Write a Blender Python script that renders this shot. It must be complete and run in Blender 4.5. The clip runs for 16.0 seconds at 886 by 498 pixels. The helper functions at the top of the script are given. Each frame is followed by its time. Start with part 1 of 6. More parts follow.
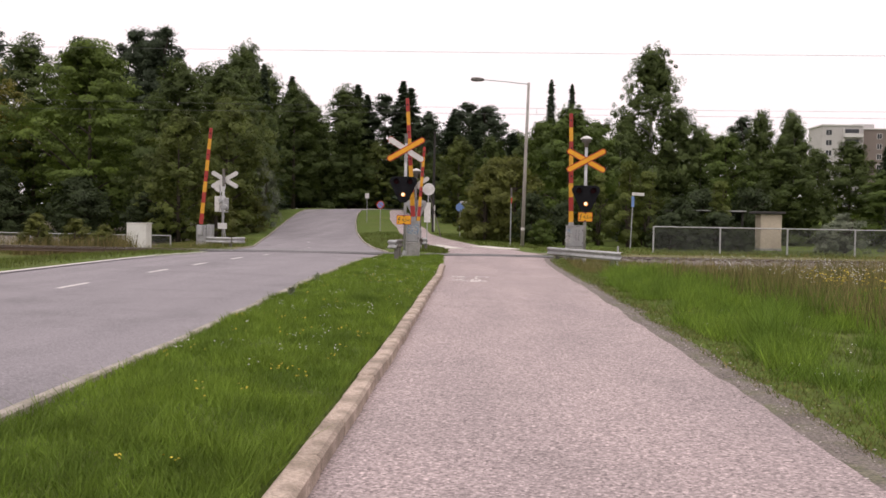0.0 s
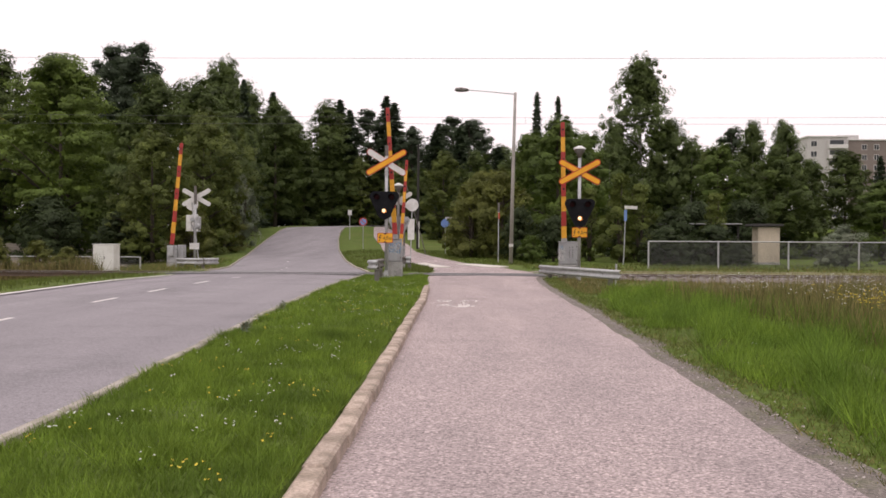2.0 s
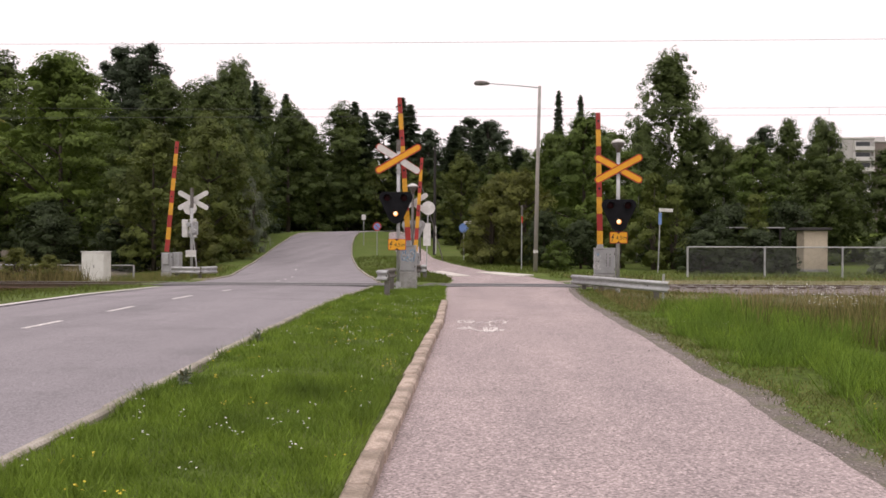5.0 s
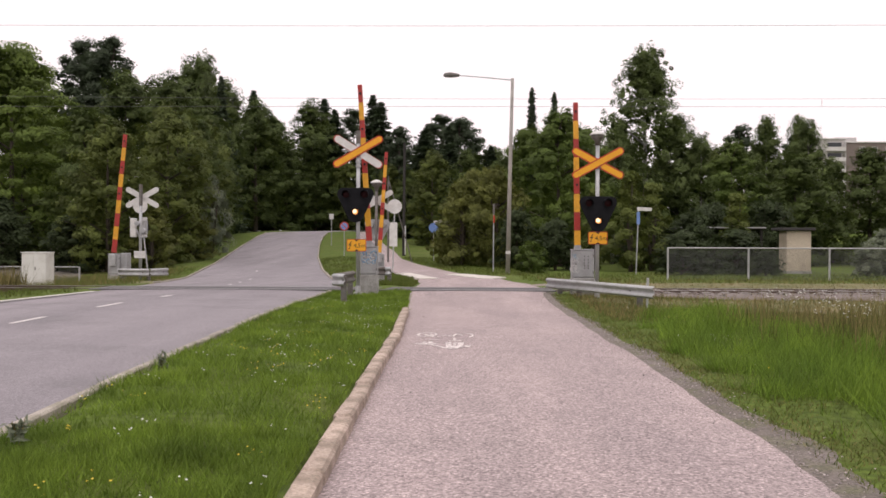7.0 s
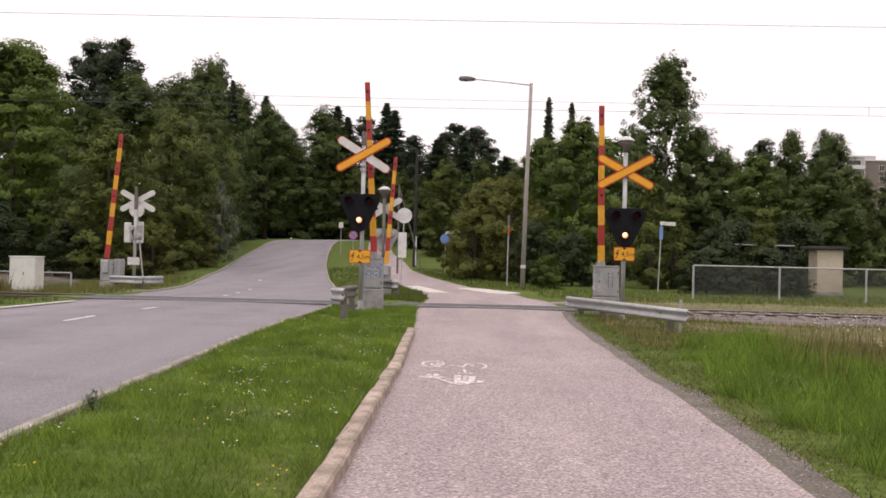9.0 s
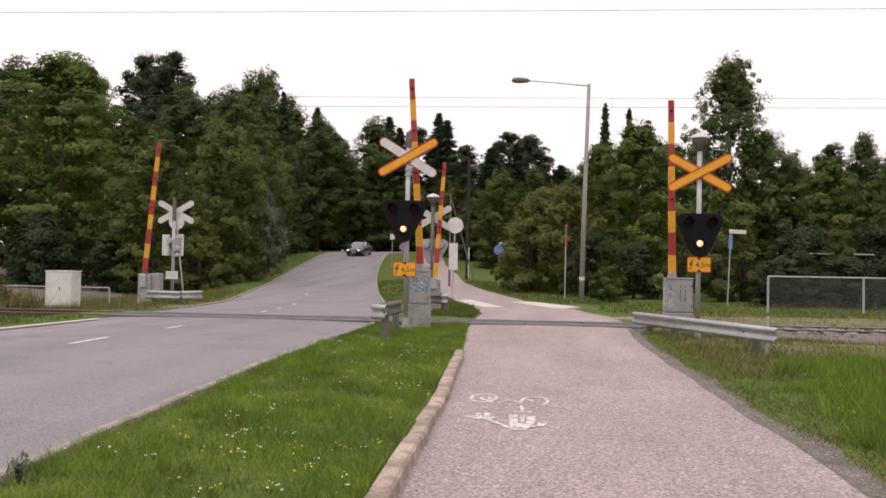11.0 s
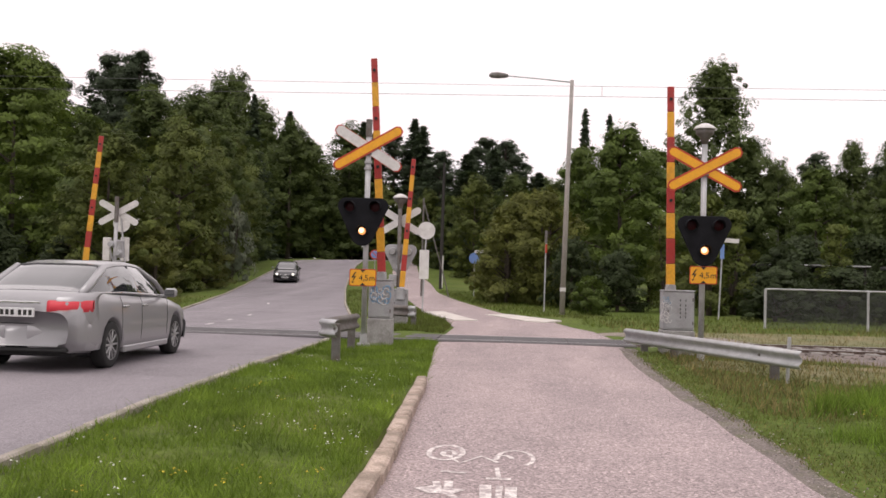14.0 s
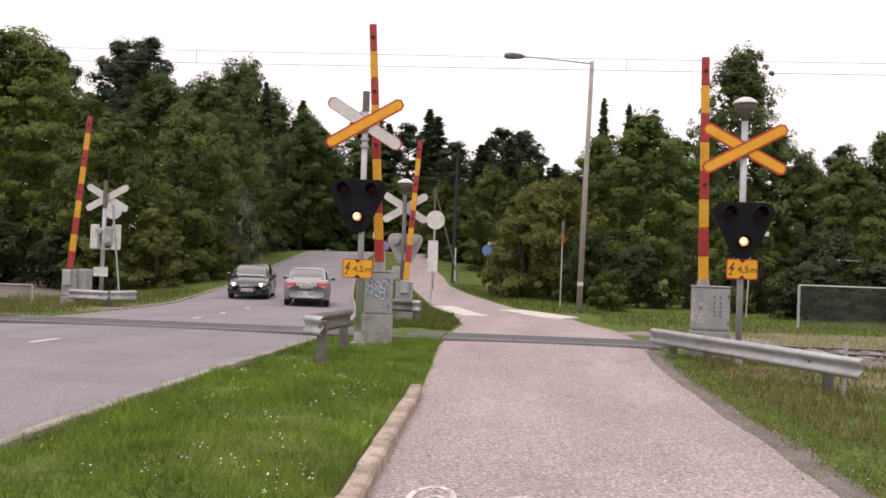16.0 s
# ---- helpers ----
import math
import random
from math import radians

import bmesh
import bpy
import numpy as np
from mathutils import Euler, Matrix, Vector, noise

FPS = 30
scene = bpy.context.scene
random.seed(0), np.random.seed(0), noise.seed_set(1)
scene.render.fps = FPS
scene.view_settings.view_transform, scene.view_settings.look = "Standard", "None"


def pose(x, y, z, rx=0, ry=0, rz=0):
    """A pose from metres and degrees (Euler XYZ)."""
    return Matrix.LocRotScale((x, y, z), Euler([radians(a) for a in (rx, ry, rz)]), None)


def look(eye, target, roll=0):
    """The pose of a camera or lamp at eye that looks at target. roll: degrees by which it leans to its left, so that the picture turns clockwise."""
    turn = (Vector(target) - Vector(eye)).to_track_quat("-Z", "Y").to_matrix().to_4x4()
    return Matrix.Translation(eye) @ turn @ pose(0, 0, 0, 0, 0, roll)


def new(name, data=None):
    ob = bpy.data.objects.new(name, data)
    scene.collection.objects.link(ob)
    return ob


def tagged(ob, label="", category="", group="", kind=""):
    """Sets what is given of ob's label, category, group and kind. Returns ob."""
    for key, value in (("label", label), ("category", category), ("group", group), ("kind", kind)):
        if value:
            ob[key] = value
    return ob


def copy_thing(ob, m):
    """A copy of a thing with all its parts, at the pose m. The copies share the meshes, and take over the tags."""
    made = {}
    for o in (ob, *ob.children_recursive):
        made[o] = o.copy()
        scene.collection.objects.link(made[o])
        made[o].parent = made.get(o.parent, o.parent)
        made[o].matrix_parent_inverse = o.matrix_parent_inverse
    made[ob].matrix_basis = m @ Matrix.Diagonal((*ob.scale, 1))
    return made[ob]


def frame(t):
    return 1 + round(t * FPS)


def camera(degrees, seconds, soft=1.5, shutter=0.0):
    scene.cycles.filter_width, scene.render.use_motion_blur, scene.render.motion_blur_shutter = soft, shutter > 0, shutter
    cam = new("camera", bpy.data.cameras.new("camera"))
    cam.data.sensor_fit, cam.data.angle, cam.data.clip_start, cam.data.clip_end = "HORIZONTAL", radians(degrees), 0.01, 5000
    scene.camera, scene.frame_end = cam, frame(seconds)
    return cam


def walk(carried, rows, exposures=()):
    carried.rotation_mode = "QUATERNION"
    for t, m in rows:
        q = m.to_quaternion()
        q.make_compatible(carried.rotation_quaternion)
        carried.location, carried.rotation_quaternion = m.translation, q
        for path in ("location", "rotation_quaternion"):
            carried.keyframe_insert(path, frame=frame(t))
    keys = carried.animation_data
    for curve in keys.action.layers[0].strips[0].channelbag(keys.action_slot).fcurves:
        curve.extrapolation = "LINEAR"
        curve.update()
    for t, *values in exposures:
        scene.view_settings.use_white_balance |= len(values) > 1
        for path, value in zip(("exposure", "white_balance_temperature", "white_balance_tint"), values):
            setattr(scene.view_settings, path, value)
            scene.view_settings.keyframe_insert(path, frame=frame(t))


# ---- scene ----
cam = camera(49.1, 16.0, soft=1.6)
PATH = [
    (0, (0.253, 0.442, 1.485), (0.16, 2.439, 1.428), 1.0),
    (0.5, (0.238, 1.134, 1.510), (0.192, 3.133, 1.449), 1.1),
    (1, (0.209, 1.823, 1.515), (0.122, 3.82, 1.443), 0.9),
    (1.5, (0.207, 2.397, 1.530), (0.14, 4.395, 1.489), 1.1),
    (2, (0.181, 2.976, 1.545), (0.117, 4.975, 1.521), 0.3),
    (2.5, (0.172, 3.54, 1.572), (0.101, 5.538, 1.548), 0.9),
    (3, (0.195, 4.163, 1.588), (0.146, 6.162, 1.583), 0.7),
    (3.2, (0.211, 4.424, 1.590), (0.117, 6.421, 1.590), 0.6),
    (5.3, (-0.064, 7.536, 1.595), (-0.168, 9.533, 1.58), -0.0),
    (5.5, (-0.075, 7.821, 1.583), (-0.194, 9.818, 1.588), -0.4),
    (6, (-0.038, 8.5, 1.585), (-0.142, 10.498, 1.588), -0.3),
    (6.5, (0.064, 9.129, 1.605), (0.019, 11.128, 1.594), -0.3),
    (7, (0.109, 9.649, 1.612), (0.065, 11.648, 1.598), 0.2),
    (7.5, (0.132, 10.219, 1.620), (0.123, 12.218, 1.633), 0.6),
    (8, (0.178, 10.796, 1.636), (0.139, 12.795, 1.644), 0.8),
    (8.2, (0.162, 11.046, 1.649), (0.102, 13.045, 1.658), 1.3),
    (10.3, (0.013, 13.566, 1.666), (-0.101, 15.562, 1.673), 0.4),
    (10.5, (0.029, 13.812, 1.66), (-0.116, 15.807, 1.673), 0.5),
    (11, (0.027, 14.384, 1.667), (-0.154, 16.376, 1.697), 1.0),
    (11.5, (0.054, 14.928, 1.675), (-0.119, 16.919, 1.747), 1.2),
    (12, (0.046, 15.433, 1.686), (-0.148, 17.422, 1.769), 1.3),
    (12.5, (-0.032, 15.953, 1.676), (-0.19, 17.945, 1.759), 1.5),
    (13, (-0.019, 16.492, 1.668), (-0.193, 18.483, 1.752), 1.2),
    (13.5, (-0.027, 17.021, 1.642), (-0.219, 19.011, 1.707), 1.5),
    (14, (-0.013, 17.548, 1.648), (-0.146, 19.543, 1.698), 1.5),
    (14.5, (0.033, 18.164, 1.654), (-0.12, 20.158, 1.697), 1.2),
    (15, (0.01, 18.726, 1.63), (-0.141, 20.72, 1.661), 1.8),
    (15.5, (0.054, 19.262, 1.639), (-0.101, 21.256, 1.658), 1.6),
    (16, (0.049, 19.752, 1.619), (-0.116, 21.745, 1.654), 2.0),
]
EXPOSURE = [(0, 0.0), (10.5, 0.03), (12, -0.1), (13, -0.07), (14, 0.04), (15.5, 0.14), (16, 0.13)]
walk(cam, [(t, look(eye, target, roll)) for t, eye, target, roll in PATH], EXPOSURE)

# ---- world, sun, exposure ----
world = bpy.data.worlds.new("overcast")
scene.world = world
world.use_nodes = True
wn, wl = world.node_tree.nodes, world.node_tree.links
wn.clear()
sky = wn.new("ShaderNodeTexSky")
sky.sky_type, sky.sun_disc = "NISHITA", False
sky.sun_elevation, sky.sun_rotation = radians(68), radians(200)
sky.air_density, sky.dust_density = 1.0, 6.0
hs = wn.new("ShaderNodeHueSaturation")
hs.inputs["Saturation"].default_value = 0.10
cloud = wn.new("ShaderNodeMix")
cloud.data_type = "RGBA"
cloud.inputs["Factor"].default_value = 0.75
cloud.inputs["B"].default_value = (12.9, 11.6, 11.75, 1)
bg = wn.new("ShaderNodeBackground")
bg.inputs["Strength"].default_value = 0.108
wout = wn.new("ShaderNodeOutputWorld")
wl.new(sky.outputs[0], hs.inputs["Color"])
wl.new(hs.outputs[0], cloud.inputs["A"])
wl.new(cloud.outputs["Result"], bg.inputs["Color"])
wl.new(bg.outputs[0], wout.inputs[0])
sun = new("sun", bpy.data.lights.new("sun", "SUN"))
sun.data.energy, sun.data.angle, sun.data.color = 0.95, radians(35), (1.0, 0.92, 0.88)
sun.matrix_world = look((-9, -23, 61), (0, 0, 0))


# ---- materials ----
def mat(name, c1, c2=None, rough=0.8, metal=0.0, scale=6.0, fine=60.0, fine_amt=0.25, bump=0.15, bump_scale=None,
        dirt=None, dirt_amt=0.0, dirt_scale=1.2, per="", per_amt=0.0, clearcoat=0.0, translucent=0.0, stretch=None, dirt_from=(0.48, 0.72)):
    """A node material: two base colours mixed by noise at a coarse and a fine scale, with stains and relief."""
    m = bpy.data.materials.new(name)
    m.use_nodes = True
    n, l = m.node_tree.nodes, m.node_tree.links
    b = n["Principled BSDF"]
    c2 = c2 or tuple(c * 0.75 for c in c1)
    tc = n.new("ShaderNodeTexCoord")
    big = n.new("ShaderNodeTexNoise")
    big.inputs["Scale"].default_value, big.inputs["Detail"].default_value = scale, 5
    if stretch:
        mp = n.new("ShaderNodeMapping")
        mp.inputs["Scale"].default_value = stretch
        l.new(tc.outputs["Object"], mp.inputs[0])
        l.new(mp.outputs[0], big.inputs["Vector"])
    else:
        l.new(tc.outputs["Object"], big.inputs["Vector"])
    ramp = n.new("ShaderNodeValToRGB")
    ramp.color_ramp.elements[0].position, ramp.color_ramp.elements[1].position = 0.32, 0.68
    ramp.color_ramp.elements[0].color, ramp.color_ramp.elements[1].color = (*c1, 1), (*c2, 1)
    l.new(big.outputs["Fac"], ramp.inputs[0])
    small = n.new("ShaderNodeTexNoise")
    small.inputs["Scale"].default_value, small.inputs["Detail"].default_value = fine, 3
    l.new(tc.outputs["Object"], small.inputs["Vector"])
    val = n.new("ShaderNodeMapRange")
    val.inputs["From Min"].default_value, val.inputs["From Max"].default_value = 0.3, 0.7
    val.inputs["To Min"].default_value, val.inputs["To Max"].default_value = 1 - fine_amt, 1 + fine_amt
    l.new(small.outputs["Fac"], val.inputs["Value"])
    hsv = n.new("ShaderNodeHueSaturation")
    l.new(ramp.outputs[0], hsv.inputs["Color"])
    out = hsv.outputs[0]
    if per:
        src = n.new("ShaderNodeNewGeometry").outputs["Random Per Island"] if per == "island" else n.new("ShaderNodeObjectInfo").outputs["Random"]
        pr = n.new("ShaderNodeMapRange")
        pr.inputs["To Min"].default_value, pr.inputs["To Max"].default_value = 1 - per_amt, 1 + per_amt
        l.new(src, pr.inputs["Value"])
        mul = n.new("ShaderNodeMath")
        mul.operation = "MULTIPLY"
        l.new(pr.outputs[0], mul.inputs[0])
        l.new(val.outputs[0], mul.inputs[1])
        l.new(mul.outputs[0], hsv.inputs["Value"])
    else:
        l.new(val.outputs[0], hsv.inputs["Value"])
    if dirt:
        dn = n.new("ShaderNodeTexNoise")
        dn.inputs["Scale"].default_value, dn.inputs["Detail"].default_value, dn.inputs["Roughness"].default_value = dirt_scale, 7, 0.65
        l.new(tc.outputs["Object"], dn.inputs["Vector"])
        dr = n.new("ShaderNodeMapRange")
        dr.inputs["From Min"].default_value, dr.inputs["From Max"].default_value = dirt_from
        dr.inputs["To Max"].default_value = dirt_amt
        l.new(dn.outputs["Fac"], dr.inputs["Value"])
        mx = n.new("ShaderNodeMix")
        mx.data_type = "RGBA"
        mx.inputs["B"].default_value = (*dirt, 1)
        l.new(dr.outputs[0], mx.inputs["Factor"])
        l.new(out, mx.inputs["A"])
        out = mx.outputs["Result"]
    l.new(out, b.inputs["Base Color"])
    b.inputs["Roughness"].default_value, b.inputs["Metallic"].default_value = rough, metal
    b.inputs["Coat Weight"].default_value = clearcoat
    if bump:
        bp = n.new("ShaderNodeBump")
        bp.inputs["Strength"].default_value, bp.inputs["Distance"].default_value = bump, 0.02
        bt = small
        if bump_scale:
            bt = n.new("ShaderNodeTexNoise")
            bt.inputs["Scale"].default_value, bt.inputs["Detail"].default_value = bump_scale, 4
            l.new(tc.outputs["Object"], bt.inputs["Vector"])
        l.new(bt.outputs["Fac"], bp.inputs["Height"])
        l.new(bp.outputs[0], b.inputs["Normal"])
    if translucent:
        tr = n.new("ShaderNodeBsdfTranslucent")
        l.new(out, tr.inputs["Color"])
        ms = n.new("ShaderNodeMixShader")
        ms.inputs[0].default_value = translucent
        l.new(b.outputs[0], ms.inputs[1])
        l.new(tr.outputs[0], ms.inputs[2])
        l.new(ms.outputs[0], n["Material Output"].inputs[0])
    return m


def dull(m, level):
    m.node_tree.nodes["Principled BSDF"].inputs["Specular IOR Level"].default_value = level


def glow(name, color, strength):
    m = bpy.data.materials.new(name)
    m.use_nodes = True
    b = m.node_tree.nodes["Principled BSDF"]
    b.inputs["Base Color"].default_value = (*color, 1)
    b.inputs["Emission Color"].default_value = (*color, 1)
    b.inputs["Emission Strength"].default_value = strength
    return m


def leafy(name, c1, c2, amt=0.15):
    return mat(name, c1, c2, rough=0.8, scale=0.35, fine=1.1, fine_amt=0.3, bump=0, per="island", per_amt=amt, translucent=0.3)


M_ROAD = mat("asphalt", (0.264, 0.237, 0.255), (0.206, 0.186, 0.201), 0.88, stretch=(1, 0.05, 1), scale=0.9, fine=90, fine_amt=0.22, bump=0.3, dirt=(0.12, 0.112, 0.118), dirt_amt=0.5, dirt_scale=0.5)
M_PATH = mat("worn_asphalt_with_grit", (0.386, 0.311, 0.307), (0.302, 0.245, 0.246), 0.92, stretch=(1, 0.2, 1), scale=0.9, fine=38, fine_amt=0.34, bump=0.4, bump_scale=55, dirt=(0.2, 0.17, 0.165), dirt_amt=0.35, dirt_scale=0.9)


def add_chips(m, scale, light, dark):
    """Stone chips of light and dark shades pressed into a surface."""
    n, l = m.node_tree.nodes, m.node_tree.links
    b = n["Principled BSDF"]
    src = b.inputs["Base Color"].links[0].from_socket
    vo, tc = n.new("ShaderNodeTexVoronoi"), n.new("ShaderNodeTexCoord")
    vo.inputs["Scale"].default_value = scale
    l.new(tc.outputs["Object"], vo.inputs["Vector"])
    sep, rp = n.new("ShaderNodeSeparateColor"), n.new("ShaderNodeValToRGB")
    l.new(vo.outputs["Color"], sep.inputs[0])
    e = rp.color_ramp.elements
    e[0].color, e[1].color = (dark, dark, dark, 1), (light, light, light, 1)
    for p, v in ((0.25, 0.86), (0.8, 1.08)):
        q = e.new(p)
        q.color = (v, v, v, 1)
    l.new(sep.outputs[0], rp.inputs[0])
    mx = n.new("ShaderNodeMix")
    mx.data_type, mx.blend_type = "RGBA", "MULTIPLY"
    mx.inputs["Factor"].default_value = 1.0
    l.new(src, mx.inputs["A"])
    l.new(rp.outputs[0], mx.inputs["B"])
    l.new(mx.outputs["Result"], b.inputs["Base Color"])


add_chips(M_PATH, 58, 1.6, 0.5)
add_chips(M_ROAD, 70, 1.3, 0.72)


def fray_edge(m, x0, x1, soil):
    """Towards its outer edge the surface breaks up into grit and soil."""
    n, l = m.node_tree.nodes, m.node_tree.links
    b = n["Principled BSDF"]
    src = b.inputs["Base Color"].links[0].from_socket
    tc, sp, ns = n.new("ShaderNodeTexCoord"), n.new("ShaderNodeSeparateXYZ"), n.new("ShaderNodeTexNoise")
    ns.inputs["Scale"].default_value, ns.inputs["Detail"].default_value, ns.inputs["Roughness"].default_value = 1.6, 9, 0.7
    l.new(tc.outputs["Object"], sp.inputs[0])
    l.new(tc.outputs["Object"], ns.inputs["Vector"])
    wob, add, mr = n.new("ShaderNodeMath"), n.new("ShaderNodeMath"), n.new("ShaderNodeMapRange")
    wob.operation, wob.inputs[1].default_value = "MULTIPLY", 0.75
    l.new(ns.outputs["Fac"], wob.inputs[0])
    l.new(sp.outputs["X"], add.inputs[0])
    l.new(wob.outputs[0], add.inputs[1])
    mr.inputs["From Min"].default_value, mr.inputs["From Max"].default_value = x0 + 0.375, x1 + 0.375
    l.new(add.outputs[0], mr.inputs["Value"])
    mx = n.new("ShaderNodeMix")
    mx.data_type = "RGBA"
    mx.inputs["B"].default_value = (*soil, 1)
    l.new(mr.outputs[0], mx.inputs["Factor"])
    l.new(src, mx.inputs["A"])
    l.new(mx.outputs["Result"], b.inputs["Base Color"])


fray_edge(M_PATH, 2.56, 2.7, (0.2, 0.172, 0.158))
M_KERB = mat("concrete_kerb", (0.47, 0.375, 0.315), (0.35, 0.275, 0.225), 0.92, scale=3, fine=50, fine_amt=0.3, bump=0.5, dirt=(0.14, 0.115, 0.08), dirt_amt=0.7, dirt_scale=3, per="object", per_amt=0.14)
M_KERB2 = mat("granite_kerb", (0.40, 0.355, 0.31), (0.29, 0.26, 0.22), 0.92, scale=3, fine=60, fine_amt=0.3, bump=0.4, dirt=(0.13, 0.13, 0.06), dirt_amt=0.6, dirt_scale=2, per="object", per_amt=0.15)
M_SHOULDER = mat("path_edge_grit", (0.19, 0.162, 0.146), (0.125, 0.105, 0.09), 0.95, scale=1.8, fine=45, fine_amt=0.35, bump=0.6, dirt=(0.11, 0.12, 0.045), dirt_amt=0.8, dirt_scale=2.2)
add_chips(M_SHOULDER, 60, 1.4, 0.6)
M_SYMBOL = mat("flaking_road_paint", (0.76, 0.71, 0.68), (0.66, 0.6, 0.58), 0.85, scale=14, fine=60, fine_amt=0.25, bump=0.2, dirt=(0.34, 0.285, 0.285), dirt_amt=1.0, dirt_scale=13, dirt_from=(0.43, 0.6))
M_GROUND = mat("grass_ground", (0.095, 0.135, 0.024), (0.072, 0.102, 0.020), 0.95, scale=0.6, fine=9, fine_amt=0.4, bump=0.7, bump_scale=14, dirt=(0.14, 0.13, 0.05), dirt_amt=0.55, dirt_scale=0.25)
M_DIRT = mat("gravelly_dirt", (0.27, 0.228, 0.2), (0.19, 0.158, 0.132), 0.96, scale=1.5, fine=45, fine_amt=0.4, bump=0.8, dirt=(0.1, 0.12, 0.04), dirt_amt=0.7, dirt_scale=1.4)
M_DRY = mat("dry_ground", (0.20, 0.165, 0.085), (0.12, 0.13, 0.05), 0.96, scale=1.0, fine=20, fine_amt=0.4, bump=0.8, dirt=(0.07, 0.11, 0.025), dirt_amt=0.7, dirt_scale=0.7)
M_BLADE = mat("grass_blade", (0.185, 0.268, 0.036), (0.108, 0.165, 0.026), 0.7, scale=1.2, fine=3, fine_amt=0.25, bump=0, per="island", per_amt=0.28, translucent=0.3)
M_BLADE2 = mat("rough_grass_blade", (0.115, 0.155, 0.029), (0.092, 0.105, 0.027), 0.6, scale=0.5, fine=3, fine_amt=0.25, bump=0, per="island", per_amt=0.38, translucent=0.3)
M_DRYBLADE = mat("dry_stem", (0.225, 0.18, 0.08), (0.135, 0.13, 0.045), 0.8, scale=0.7, fine=3, fine_amt=0.2, bump=0, per="island", per_amt=0.5, translucent=0.2)
M_LUSH = mat("lush_grass_blade", (0.195, 0.29, 0.038), (0.10, 0.165, 0.027), 0.75, scale=1.1, fine=3, fine_amt=0.25, bump=0, per="island", per_amt=0.4, translucent=0.3)
for m_ in (M_GROUND, M_BLADE, M_BLADE2, M_LUSH, M_DRYBLADE):
    dull(m_, 0.15)
M_FLW_Y = mat("yellow_petal", (0.65, 0.5, 0.03), rough=0.6, bump=0)
M_FLW_W = mat("white_petal", (0.72, 0.72, 0.66), rough=0.6, bump=0)
M_PAINT = mat("worn_road_paint", (0.72, 0.69, 0.67), (0.6, 0.56, 0.55), 0.8, scale=8, fine=45, fine_amt=0.2, bump=0.2, dirt=(0.3, 0.26, 0.26), dirt_amt=0.85, dirt_scale=9)
M_SLAB = mat("pale_concrete_slab", (0.62, 0.58, 0.53), (0.5, 0.46, 0.43), 0.9, scale=2, fine=30, fine_amt=0.15, bump=0.3, dirt=(0.3, 0.27, 0.24), dirt_amt=0.4)
M_RUBBER = mat("crossing_panel", (0.1, 0.093, 0.097), (0.07, 0.065, 0.068), 0.8, scale=2, fine=40, fine_amt=0.3, bump=0.3, dirt=(0.15, 0.14, 0.14), dirt_amt=0.5)
M_RAIL = mat("rail_steel", (0.12, 0.08, 0.06), (0.09, 0.06, 0.045), 0.6, 0.4, scale=4, fine=60, bump=0.2)
M_RAILTOP = mat("polished_rail_top", (0.45, 0.45, 0.46), rough=0.35, metal=0.9, bump=0)
M_BALLAST = mat("ballast_stone", (0.19, 0.155, 0.14), (0.13, 0.11, 0.1), 0.95, scale=2, fine=20, fine_amt=0.3, bump=0.5, per="island", per_amt=0.4)
M_SLEEPER = mat("concrete_sleeper", (0.27, 0.25, 0.23), rough=0.95, scale=3, bump=0.4)
M_STEEL = mat("galvanised_steel", (0.46, 0.46, 0.47), (0.36, 0.36, 0.37), 0.5, 0.35, scale=5, fine=70, fine_amt=0.12, bump=0.1, dirt=(0.2, 0.17, 0.14), dirt_amt=0.4, dirt_scale=4)
M_STEELD = mat("weathered_steel_post", (0.19, 0.18, 0.175), (0.13, 0.115, 0.105), 0.7, 0.3, scale=5, bump=0.2, dirt=(0.12, 0.07, 0.04), dirt_amt=0.5, dirt_scale=6)
M_GREY = mat("grey_painted_steel", (0.38, 0.38, 0.39), (0.31, 0.31, 0.32), 0.55, 0.1, scale=3, fine=50, fine_amt=0.1, bump=0.1, dirt=(0.16, 0.145, 0.13), dirt_amt=0.55, dirt_scale=3.5)
M_PLINTH = mat("concrete_plinth", (0.36, 0.35, 0.34), (0.28, 0.27, 0.26), 0.9, scale=4, bump=0.35, dirt=(0.15, 0.14, 0.12), dirt_amt=0.5, dirt_scale=4)
M_RED = mat("red_paint", (0.40, 0.03, 0.025), (0.32, 0.028, 0.025), 0.5, scale=4, fine=40, fine_amt=0.15, bump=0.05, dirt=(0.15, 0.05, 0.04), dirt_amt=0.5, dirt_scale=6)
M_YEL = mat("yellow_paint", (0.72, 0.36, 0.025), (0.64, 0.31, 0.02), 0.5, scale=4, fine=40, fine_amt=0.12, bump=0.05, dirt=(0.3, 0.18, 0.05), dirt_amt=0.4, dirt_scale=6)
M_SIGNY = mat("reflective_yellow", (0.80, 0.38, 0.012), (0.74, 0.34, 0.01), 0.4, scale=3, fine=30, fine_amt=0.06, bump=0.02, dirt=(0.4, 0.22, 0.03), dirt_amt=0.25, dirt_scale=8)
M_SIGNR = mat("sign_border_red", (0.5, 0.05, 0.02), rough=0.45, bump=0)
M_WHITE = mat("faded_white_sign", (0.66, 0.64, 0.63), (0.56, 0.54, 0.53), 0.55, scale=4, fine=30, fine_amt=0.08, bump=0.05, dirt=(0.35, 0.33, 0.3), dirt_amt=0.4, dirt_scale=5)
